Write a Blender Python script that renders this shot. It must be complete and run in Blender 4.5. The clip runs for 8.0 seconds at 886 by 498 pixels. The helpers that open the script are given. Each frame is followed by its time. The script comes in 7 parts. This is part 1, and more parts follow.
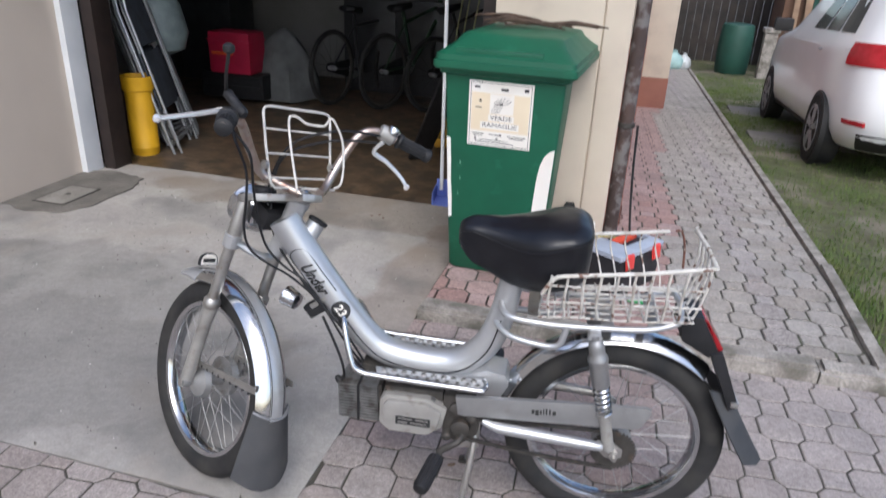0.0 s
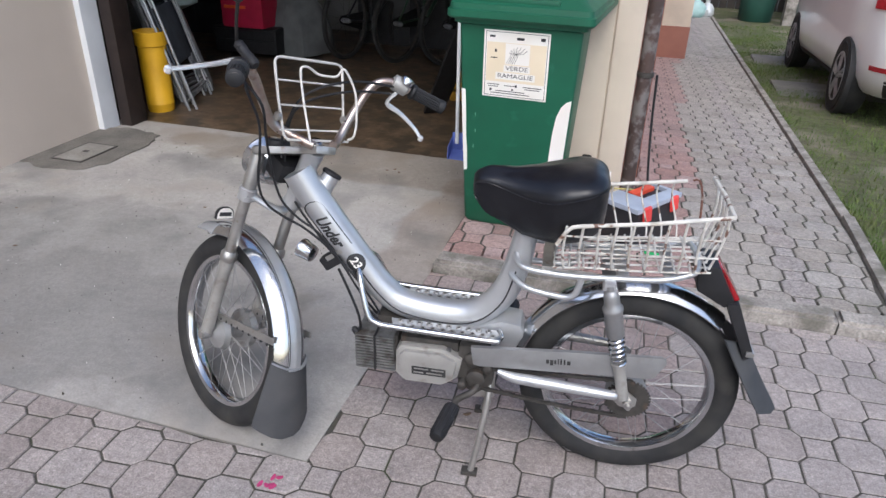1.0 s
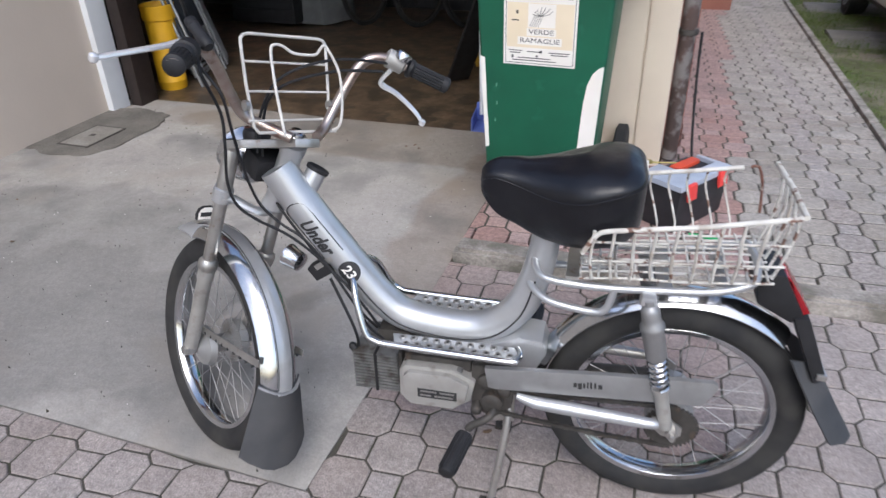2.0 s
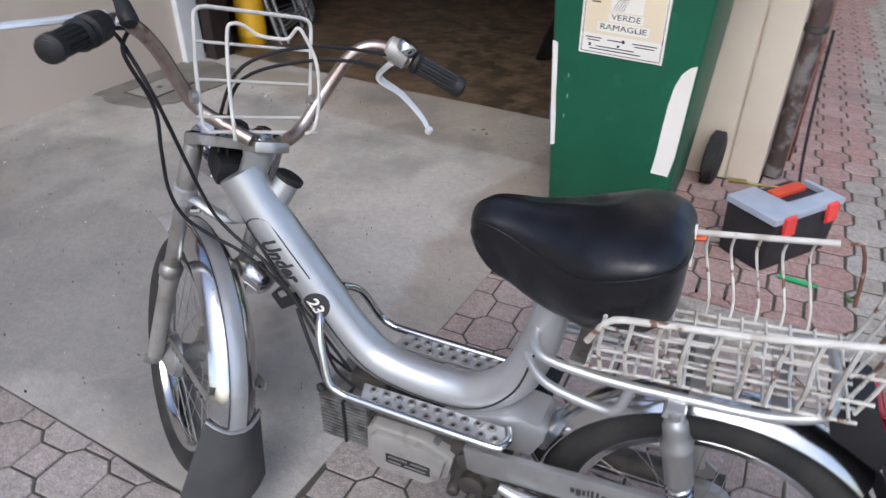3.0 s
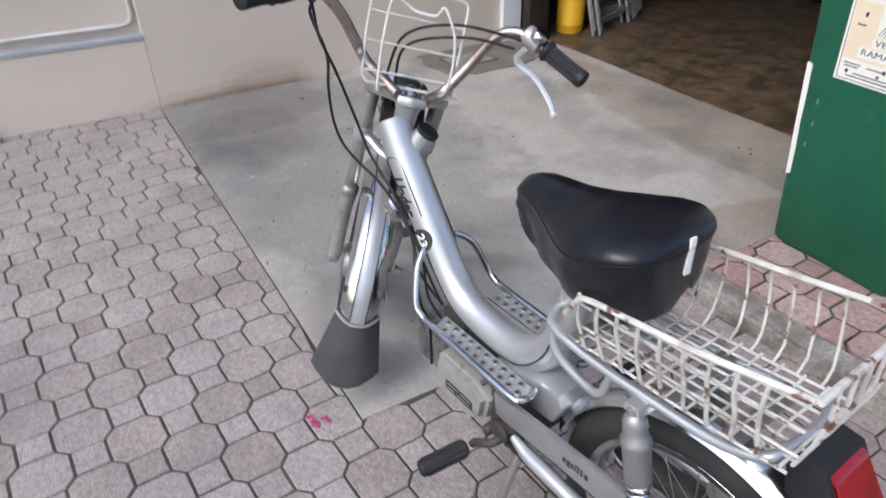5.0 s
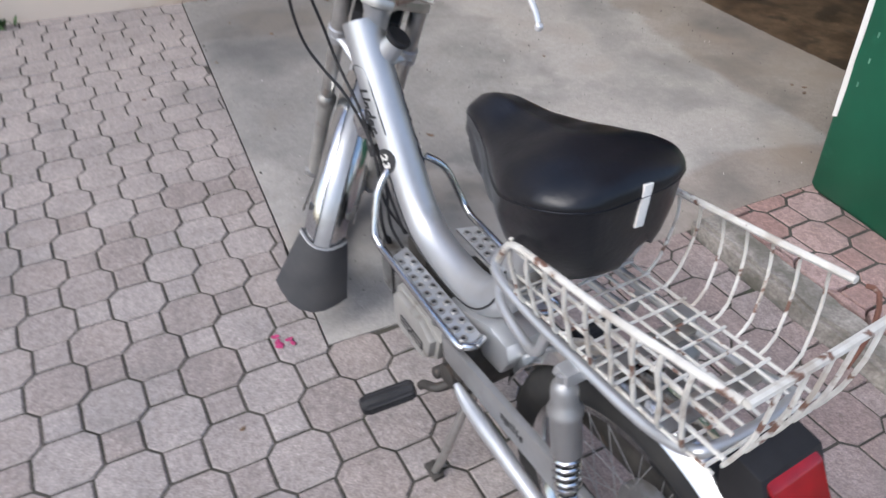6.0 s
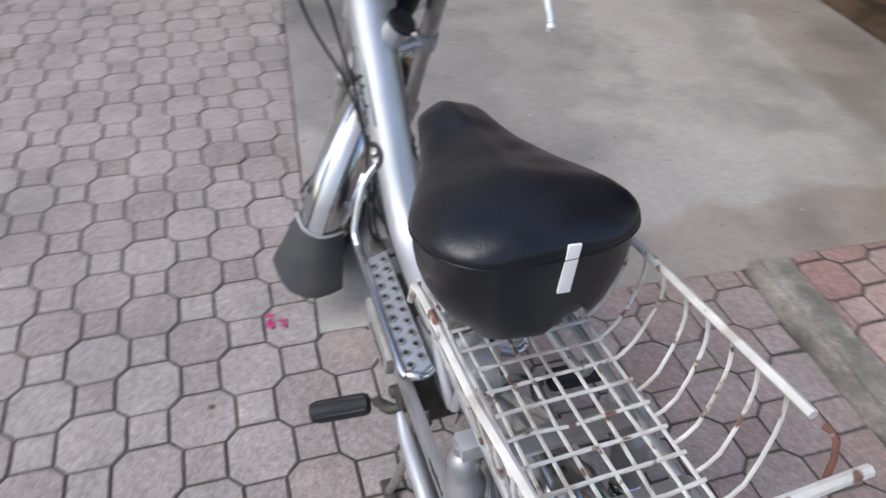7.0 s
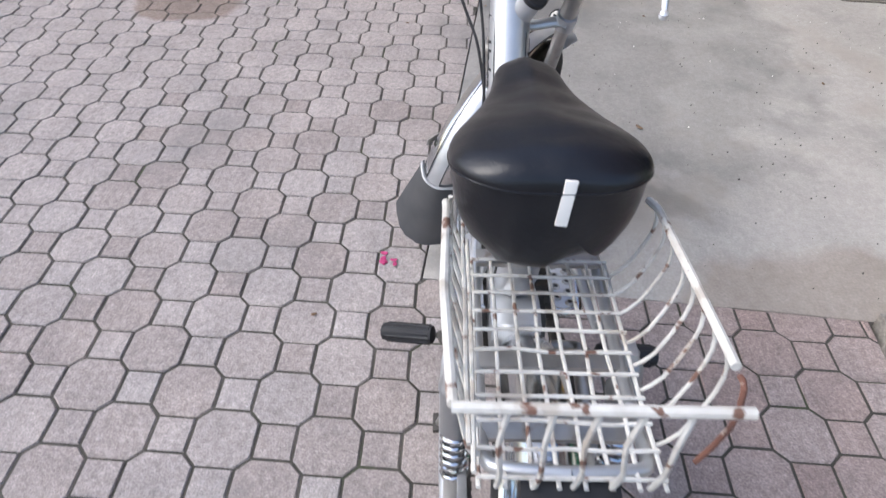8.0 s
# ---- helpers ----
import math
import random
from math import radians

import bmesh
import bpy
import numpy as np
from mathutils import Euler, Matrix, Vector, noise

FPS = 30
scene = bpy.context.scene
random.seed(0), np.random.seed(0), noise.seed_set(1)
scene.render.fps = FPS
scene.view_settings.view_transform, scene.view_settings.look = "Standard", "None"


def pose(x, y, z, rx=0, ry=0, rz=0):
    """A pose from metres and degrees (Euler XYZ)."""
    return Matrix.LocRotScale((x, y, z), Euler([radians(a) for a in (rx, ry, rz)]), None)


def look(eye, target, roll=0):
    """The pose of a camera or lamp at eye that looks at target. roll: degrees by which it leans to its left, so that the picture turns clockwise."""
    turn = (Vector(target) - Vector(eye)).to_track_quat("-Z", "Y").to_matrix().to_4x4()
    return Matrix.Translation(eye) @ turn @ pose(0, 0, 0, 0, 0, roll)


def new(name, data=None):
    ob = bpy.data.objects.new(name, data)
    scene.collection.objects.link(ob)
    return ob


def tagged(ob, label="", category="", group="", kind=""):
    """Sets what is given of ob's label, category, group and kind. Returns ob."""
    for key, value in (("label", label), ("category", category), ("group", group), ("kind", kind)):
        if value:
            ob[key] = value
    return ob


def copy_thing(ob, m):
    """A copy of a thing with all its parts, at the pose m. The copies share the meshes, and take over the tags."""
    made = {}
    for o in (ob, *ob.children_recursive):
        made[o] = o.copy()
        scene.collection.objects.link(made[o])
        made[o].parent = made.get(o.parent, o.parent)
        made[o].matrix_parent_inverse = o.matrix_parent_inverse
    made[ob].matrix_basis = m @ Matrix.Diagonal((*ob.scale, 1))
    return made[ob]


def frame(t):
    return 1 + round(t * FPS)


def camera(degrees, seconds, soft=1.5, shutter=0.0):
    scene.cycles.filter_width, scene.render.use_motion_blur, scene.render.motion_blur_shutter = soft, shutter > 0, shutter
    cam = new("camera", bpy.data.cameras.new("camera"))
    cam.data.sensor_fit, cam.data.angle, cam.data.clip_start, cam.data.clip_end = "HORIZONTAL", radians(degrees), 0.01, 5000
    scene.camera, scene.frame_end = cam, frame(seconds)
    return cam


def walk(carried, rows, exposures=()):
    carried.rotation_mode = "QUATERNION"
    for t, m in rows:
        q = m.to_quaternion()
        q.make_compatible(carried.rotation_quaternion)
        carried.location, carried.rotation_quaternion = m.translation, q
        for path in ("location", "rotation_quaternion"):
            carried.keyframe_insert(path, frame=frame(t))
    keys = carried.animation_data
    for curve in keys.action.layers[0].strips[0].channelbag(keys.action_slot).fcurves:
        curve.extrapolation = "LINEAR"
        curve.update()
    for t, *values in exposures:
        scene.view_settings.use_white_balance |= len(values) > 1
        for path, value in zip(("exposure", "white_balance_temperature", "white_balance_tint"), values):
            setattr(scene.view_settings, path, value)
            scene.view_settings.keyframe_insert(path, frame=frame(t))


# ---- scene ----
cam = camera(66.1, 8.0, soft=1.45, shutter=0.5)
PATH = [
    (0, (0.185, 0.389, 1.357), (-0.273, 2.163, 0.555), 2.7),
    (0.5, (0.181, 0.393, 1.344), (-0.26, 2.118, 0.433), 1.9),
    (1, (0.192, 0.388, 1.346), (-0.295, 2.096, 0.427), 1.7),
    (1.5, (0.18, 0.476, 1.333), (-0.322, 2.152, 0.365), 0.1),
    (3, (0.232, 1.022, 1.275), (-0.579, 2.486, 0.181), 0.4),
    (3.1, (0.248, 1.045, 1.275), (-0.586, 2.489, 0.172), 1.1),
    (3.5, (0.307, 1.076, 1.286), (-0.784, 2.302, 0.142), -2.5),
    (4, (0.473, 1.026, 1.322), (-0.855, 2.104, 0.286), -1.2),
    (4.2, (0.523, 1.02, 1.34), (-0.871, 2.061, 0.352), -1.9),
    (5.5, (0.667, 1.289, 1.281), (-0.784, 1.971, 0.086), -1.2),
    (5.7, (0.655, 1.312, 1.27), (-0.798, 1.957, 0.058), -1.2),
    (6, (0.621, 1.381, 1.243), (-0.774, 2.013, -0.043), 0.2),
    (6.5, (0.544, 1.521, 1.219), (-0.805, 2.116, -0.132), 2.8),
    (6.7, (0.543, 1.551, 1.224), (-0.842, 2.102, -0.11), 2.5),
    (7, (0.561, 1.622, 1.218), (-0.876, 1.967, -0.128), 1.6),
    (7.5, (0.637, 1.722, 1.234), (-0.844, 1.625, -0.107), -1.4),
    (8, (0.708, 1.772, 1.221), (-0.763, 1.613, -0.124), 1.2),
]
EXPOSURES = [(0.0, 0.97, 6080, 10), (1.5, 1.0, 6080, 10), (3.0, 0.84, 6050, 10), (3.5, 0.78, 6050, 10), (4.0, 0.85, 6050, 10), (5.5, 1.1, 6150, 10), (7.0, 0.97, 6120, 10), (8.0, 1.34, 6150, 10)]
walk(cam, [(t, look(eye, target, roll)) for t, eye, target, roll in PATH], EXPOSURES)

# ---- light: open shade under a bright overcast sky ----
world = bpy.data.worlds.new("sky")
scene.world = world
world.use_nodes = True
sky = world.node_tree.nodes.new("ShaderNodeTexSky")
sky.sky_type = "NISHITA"
sky.sun_disc = False
sky.sun_elevation, sky.sun_rotation = radians(50), radians(163)
sky.dust_density, sky.ozone_density = 3.0, 0.6
background = world.node_tree.nodes["Background"]
world.node_tree.links.new(sky.outputs["Color"], background.inputs["Color"])
background.inputs["Strength"].default_value = 0.13
sun_data = bpy.data.lights.new("sun", "SUN")
sun_data.energy, sun_data.angle, sun_data.color = 0.75, radians(40), (0.96, 0.985, 1.0)
sun = new("sun", sun_data)
sun.matrix_world = look((1.2, -4, 5), (0, 0, 0))

# ---- materials ----


def surf(name, c1, c2=None, scale=6.0, rough=0.6, metal=0.0, bump=0.0, grain=120.0, speck=0.0, vary=0.0, dirt=None, dirt_at=(0.55, 0.75), dirt_scale=3.0, rough2=None, coat=0.0, tex="POS", light=0.0, blot=None, blot_at=(0.55, 0.7), blot_scale=0.8, spec=0.5, pool=None):
    """A surface with colour variation at two scales, fine relief, optional stains and a tone for each piece."""
    m = bpy.data.materials.new(name)
    m.use_nodes = True
    nt = m.node_tree
    N, L = nt.nodes, nt.links
    bsdf = N["Principled BSDF"]
    c2 = c2 or tuple(v * 0.8 for v in c1)
    if tex == "POS":
        where = N.new("ShaderNodeNewGeometry").outputs["Position"]
    else:
        where = N.new("ShaderNodeTexCoord").outputs["Object"]

    def noise_tex(sc, detail=4.0):
        n = N.new("ShaderNodeTexNoise")
        n.inputs["Scale"].default_value, n.inputs["Detail"].default_value = sc, detail
        L.new(where, n.inputs["Vector"])
        return n.outputs["Fac"]

    def ramp(fac, lo, hi):
        r = N.new("ShaderNodeMapRange")
        r.inputs["From Min"].default_value, r.inputs["From Max"].default_value = lo, hi
        r.clamp = True
        L.new(fac, r.inputs["Value"])
        return r.outputs["Result"]

    def mix(fac, a, b, mode="MIX"):
        x = N.new("ShaderNodeMix")
        x.data_type, x.blend_type = "RGBA", mode
        for sock, v in ((x.inputs["Factor"], fac), (x.inputs["A"], a), (x.inputs["B"], b)):
            if isinstance(v, (int, float)):
                sock.default_value = v
            elif isinstance(v, tuple):
                sock.default_value = (*v, 1)
            else:
                L.new(v, sock)
        return x.outputs["Result"]

    col = mix(ramp(noise_tex(scale), 0.35, 0.65), tuple(c1), tuple(c2))
    fine = noise_tex(grain, 3.0)
    if speck:
        col = mix(ramp(fine, 0.4, 0.62), col, mix(1.0, col, (1 - speck,) * 3, "MULTIPLY"))
    if light:   # pale aggregate and scuffs, and soft blotches between the two scales
        col = mix(ramp(noise_tex(grain * 0.55, 2.0), 0.56, 0.68), col, mix(1.0, col, (1 + light,) * 3, "MULTIPLY"))
        col = mix(ramp(noise_tex(grain * 0.27, 5.0), 0.36, 0.60), mix(1.0, col, (1 - light,) * 3, "MULTIPLY"), col)
        col = mix(ramp(noise_tex(grain * 0.07, 4.0), 0.35, 0.65), mix(1.0, col, (1 - 0.5 * light,) * 3, "MULTIPLY"), col)
    if blot:
        col = mix(ramp(noise_tex(blot_scale, 6.0), *blot_at), col, tuple(blot))
    if dirt:
        col = mix(ramp(noise_tex(dirt_scale, 7.0), *dirt_at), col, tuple(dirt))
    for at, size_of, tone in pool or ():   # old stains and broad darker areas: centre, half sizes, tint
        gap = N.new("ShaderNodeVectorMath")
        gap.operation = "SUBTRACT"
        L.new(where, gap.inputs[0])
        gap.inputs[1].default_value = (*at, 0)[:3]
        size = N.new("ShaderNodeVectorMath")
        size.operation = "MULTIPLY"
        L.new(gap.outputs[0], size.inputs[0])
        size.inputs[1].default_value = (*(1 / v for v in size_of), 0)[:3]
        far = N.new("ShaderNodeVectorMath")
        far.operation = "LENGTH"
        L.new(size.outputs[0], far.inputs[0])
        rough_edge = N.new("ShaderNodeMath")
        rough_edge.operation = "ADD"
        L.new(far.outputs["Value"], rough_edge.inputs[0])
        L.new(noise_tex(4.0, 5.0), rough_edge.inputs[1])
        inside = ramp(rough_edge.outputs["Value"], 1.58, 1.42)
        col = mix(inside, col, mix(1.0, col, tuple(tone), "MULTIPLY"))
    if vary:
        info = N.new("ShaderNodeObjectInfo")
        hsv = N.new("ShaderNodeHueSaturation")
        r = N.new("ShaderNodeMapRange")
        r.inputs["To Min"].default_value, r.inputs["To Max"].default_value = 1 - vary, 1 + vary
        L.new(info.outputs["Random"], r.inputs["Value"])
        L.new(r.outputs["Result"], hsv.inputs["Value"])
        r2 = N.new("ShaderNodeMapRange")
        r2.inputs["To Min"].default_value, r2.inputs["To Max"].default_value = 1.18, 0.82
        L.new(info.outputs["Random"], r2.inputs["Value"])
        L.new(r2.outputs["Result"], hsv.inputs["Saturation"])
        L.new(col, hsv.inputs["Color"])
        col = hsv.outputs["Color"]
    L.new(col, bsdf.inputs["Base Color"])
    bsdf.inputs["Metallic"].default_value = metal
    rr = N.new("ShaderNodeMapRange")
    rr.inputs["To Min"].default_value, rr.inputs["To Max"].default_value = rough, rough2 if rough2 is not None else min(1.0, rough * 1.3)
    L.new(noise_tex(scale * 2.3), rr.inputs["Value"])
    L.new(rr.outputs["Result"], bsdf.inputs["Roughness"])
    bsdf.inputs["Coat Weight"].default_value = coat
    bsdf.inputs["Specular IOR Level"].default_value = spec
    if bump:
        b = N.new("ShaderNodeBump")
        b.inputs["Strength"].default_value, b.inputs["Distance"].default_value = 0.6, bump
        high = N.new("ShaderNodeMath")
        high.operation = "MULTIPLY_ADD"
        high.inputs[1].default_value = 1.6
        L.new(noise_tex(grain * 0.28, 4.0), high.inputs[0])
        L.new(fine, high.inputs[2])
        L.new(high.outputs["Value"], b.inputs["Height"])
        L.new(b.outputs["Normal"], bsdf.inputs["Normal"])
    return m


PAVER = surf("paver_grey", (0.402, 0.352, 0.330), (0.33, 0.29, 0.275), 5, 0.85, bump=0.003, grain=230, speck=0.28, light=0.22, vary=0.09, dirt=(0.17, 0.16, 0.155), dirt_at=(0.56, 0.8), dirt_scale=2.2, pool=(((-2.08, 0.33), (0.20, 0.25), (0.66, 0.58, 0.52)),))
PAVER_OLD = surf("paver_path_grey", (0.425, 0.39, 0.35), (0.345, 0.315, 0.285), 5, 0.85, bump=0.003, grain=230, speck=0.28, light=0.22, vary=0.1, dirt=(0.17, 0.165, 0.14), dirt_at=(0.54, 0.75), dirt_scale=2.2)
PAVER_BROWN = surf("paver_brown", (0.395, 0.312, 0.288), (0.32, 0.26, 0.245), 5, 0.85, bump=0.003, grain=230, speck=0.28, light=0.22, vary=0.09, dirt=(0.18, 0.155, 0.145), dirt_at=(0.56, 0.8), dirt_scale=2.2)
PAVER_PALE = surf("paver_pale", (0.46, 0.415, 0.39), (0.38, 0.345, 0.325), 5, 0.85, bump=0.003, grain=230, speck=0.35, light=0.3, vary=0.08, dirt=(0.25, 0.235, 0.225), dirt_at=(0.56, 0.8), dirt_scale=2.2)
PAVER_RED = surf("paver_red", (0.44, 0.298, 0.268), (0.37, 0.256, 0.236), 5, 0.85, bump=0.002, grain=230, speck=0.25, light=0.25, vary=0.10, dirt=(0.2, 0.16, 0.15), dirt_at=(0.56, 0.8), dirt_scale=2.2)
JOINT = surf("joint_dirt", (0.075, 0.068, 0.058), (0.045, 0.042, 0.034), 12, 0.95, bump=0.003, grain=120, dirt=(0.05, 0.06, 0.03), dirt_at=(0.58, 0.7), dirt_scale=5)
SOIL = surf("joint_soil", (0.04, 0.036, 0.032), (0.065, 0.058, 0.048), 9, 0.95, bump=0.004, grain=90)
# the wide pools at the left darken the apron beyond its stains
CONCRETE = surf("apron_concrete", (0.43, 0.408, 0.38), (0.335, 0.318, 0.298), 1.6, 0.8, bump=0.002, grain=150, speck=0.10, light=0.09, dirt=(0.19, 0.187, 0.18), dirt_at=(0.50, 0.68), dirt_scale=1.9, blot=(0.315, 0.285, 0.25), blot_at=(0.52, 0.64), blot_scale=1.7, pool=(((-0.52, 2.95), (0.26, 0.72), (0.82, 0.76, 0.72)), ((-2.1, 2.1), (1.15, 0.75), (0.74, 0.745, 0.75)), ((-1.7, 1.85), (1.0, 0.5), (0.84, 0.84, 0.845)), ((-2.75, 1.9), (0.35, 0.5), (0.8, 0.8, 0.8)), ((-1.1, 3.75), (1.4, 0.28), (0.80, 0.755, 0.71))))
KERB = surf("kerb_concrete", (0.40, 0.368, 0.33), (0.27, 0.248, 0.222), 9, 0.9, bump=0.004, grain=110, speck=0.25, light=0.2, dirt=(0.12, 0.112, 0.088), dirt_at=(0.50, 0.72), dirt_scale=9)
PLASTER = surf("cream_plaster", (0.58, 0.505, 0.43), (0.54, 0.47, 0.40), 2.0, 0.85, bump=0.0008, grain=200, dirt=(0.42, 0.37, 0.32), dirt_at=(0.6, 0.85), dirt_scale=1.2, pool=(((-2.985, 2.16, 0.03), (0.3, 0.26, 0.15), (0.93, 0.91, 0.90)), ((-2.985, 2.17, 0.03), (0.3, 0.18, 0.11), (0.90, 0.88, 0.86)), ((-2.985, 1.95, 0.0), (0.3, 0.55, 0.075), (0.90, 0.87, 0.84)), ((-2.985, 2.0, 0.0), (0.3, 0.42, 0.045), (0.82, 0.78, 0.75)), ((-2.985, 2.0, 0.0), (0.3, 0.36, 0.028), (0.75, 0.72, 0.69))))
SILL_GREY = surf("sill_grey", (0.36, 0.37, 0.39), (0.31, 0.32, 0.34), 6, 0.8, dirt=(0.24, 0.23, 0.22), dirt_at=(0.55, 0.8), dirt_scale=9)
BEAD = surf("bead_paint", (0.62, 0.60, 0.57), (0.55, 0.53, 0.50), 9, 0.7, dirt=(0.40, 0.37, 0.33), dirt_at=(0.56, 0.8), dirt_scale=6)
CREAM = surf("cream_trim", (0.62, 0.545, 0.44), (0.56, 0.485, 0.395), 3.0, 0.7, bump=0.0006, grain=260, dirt=(0.45, 0.39, 0.32), dirt_at=(0.56, 0.8), dirt_scale=3)
WHITE = surf("white_paint", (0.72, 0.74, 0.76), (0.64, 0.66, 0.68), 4, 0.6)
BROWN_WALL = surf("brown_plinth", (0.30, 0.13, 0.095), (0.24, 0.105, 0.08), 3, 0.8, bump=0.0008, grain=220)
DARK_WOOD = surf("dark_door_frame", (0.028, 0.018, 0.015), (0.018, 0.012, 0.010), 12, 0.5)
GARAGE_FLOOR = surf("garage_floor", (0.175, 0.124, 0.077), (0.085, 0.058, 0.036), 7.0, 0.4, grain=60, light=0.3, dirt=(0.05, 0.038, 0.026), dirt_at=(0.50, 0.60), dirt_scale=6.5)
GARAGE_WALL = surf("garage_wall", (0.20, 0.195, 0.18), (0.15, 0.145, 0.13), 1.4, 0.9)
GRASS_SOIL = surf("lawn_soil", (0.08, 0.1, 0.032), (0.11, 0.105, 0.055), 2.4, 0.95, bump=0.012, grain=60, light=0.35, dirt=(0.17, 0.145, 0.11), dirt_at=(0.53, 0.62), dirt_scale=1.5)
SILVER = surf("silver_paint", (0.50, 0.51, 0.52), (0.46, 0.47, 0.48), 20, 0.3, metal=0.65, coat=0.3, dirt=(0.4, 0.4, 0.39), dirt_at=(0.62, 0.8), dirt_scale=14)
CHROME = surf("chrome", (0.62, 0.63, 0.64), (0.52, 0.53, 0.54), 18, 0.1, metal=1.0, rough2=0.22, dirt=(0.42, 0.39, 0.35), dirt_at=(0.66, 0.8), dirt_scale=60)
DULL = surf("dull_silver_paint", (0.33, 0.33, 0.33), (0.28, 0.28, 0.28), 20, 0.38, metal=0.6, coat=0.1, dirt=(0.2, 0.19, 0.18), dirt_at=(0.6, 0.8), dirt_scale=14)
LEVER = surf("polished_alloy", (0.82, 0.82, 0.81), (0.74, 0.74, 0.73), 30, 0.2, metal=0.55, coat=0.3, dirt=(0.5, 0.48, 0.45), dirt_at=(0.64, 0.8), dirt_scale=40)
STEEL = surf("dull_steel", (0.46, 0.45, 0.43), (0.36, 0.35, 0.33), 25, 0.35, metal=0.85, dirt=(0.22, 0.16, 0.11), dirt_at=(0.6, 0.8), dirt_scale=40)
ALLOY = surf("cast_alloy", (0.42, 0.41, 0.385), (0.34, 0.33, 0.31), 18, 0.45, metal=0.55, bump=0.0004, grain=500, dirt=(0.2, 0.17, 0.14), dirt_at=(0.58, 0.8), dirt_scale=22)
DARK_IRON = surf("dark_cast_iron", (0.085, 0.078, 0.07), (0.05, 0.046, 0.042), 30, 0.55, metal=0.5, dirt=(0.14, 0.1, 0.07), dirt_at=(0.6, 0.8), dirt_scale=30)
BLACK = surf("black_plastic", (0.011, 0.011, 0.012), (0.018, 0.018, 0.02), 20, 0.5, spec=0.35)
RUBBER = surf("tyre_rubber", (0.02, 0.02, 0.021), (0.034, 0.033, 0.031), 14, 0.75, spec=0.3, dirt=(0.055, 0.052, 0.047), dirt_at=(0.6, 0.85), dirt_scale=9)
FLAP = surf("flap_rubber", (0.028, 0.030, 0.034), (0.042, 0.044, 0.048), 8, 0.6, dirt=(0.075, 0.072, 0.07), dirt_at=(0.5, 0.9), dirt_scale=6)
VINYL = surf("black_vinyl", (0.006, 0.0065, 0.009), (0.009, 0.0095, 0.012), 30, 0.25, bump=0.0004, grain=500, rough2=0.38, spec=0.4)
WIRE = surf("worn_white_wire", (0.61, 0.595, 0.55), (0.48, 0.455, 0.41), 34, 0.45, bump=0.0008, grain=260, dirt=(0.15, 0.08, 0.055), dirt_at=(0.595, 0.645), dirt_scale=44, blot=(0.40, 0.36, 0.31), blot_at=(0.56, 0.62), blot_scale=21)
RUST = surf("rusty_wire", (0.17, 0.075, 0.05), (0.10, 0.045, 0.033), 40, 0.8, bump=0.001, grain=220, dirt=(0.36, 0.3, 0.25), dirt_at=(0.62, 0.68), dirt_scale=50)
WIRE_CLEAN = surf("white_wire", (0.56, 0.54, 0.50), (0.46, 0.44, 0.41), 30, 0.4, dirt=(0.25, 0.2, 0.15), dirt_at=(0.68, 0.78), dirt_scale=60)
RED_LENS = surf("red_lens", (0.26, 0.01, 0.015), (0.2, 0.008, 0.012), 30, 0.15)
BIN_GREEN = surf("bin_green", (0.007, 0.10, 0.052), (0.005, 0.08, 0.042), 5, 0.42, dirt=(0.02, 0.14, 0.08), dirt_at=(0.62, 0.8), dirt_scale=9)
STICKER = surf("sticker_white", (0.78, 0.76, 0.72), (0.74, 0.71, 0.65), 6, 0.6)
STICKER_TAN = surf("sticker_cream", (0.74, 0.64, 0.47), (0.70, 0.6, 0.43), 6, 0.6)
INK = surf("black_ink", (0.02, 0.02, 0.022), (0.03, 0.03, 0.03), 20, 0.6)
YELLOW = surf("yellow_plastic", (0.72, 0.40, 0.012), (0.62, 0.34, 0.01), 6, 0.5)

# ---- building tools ----


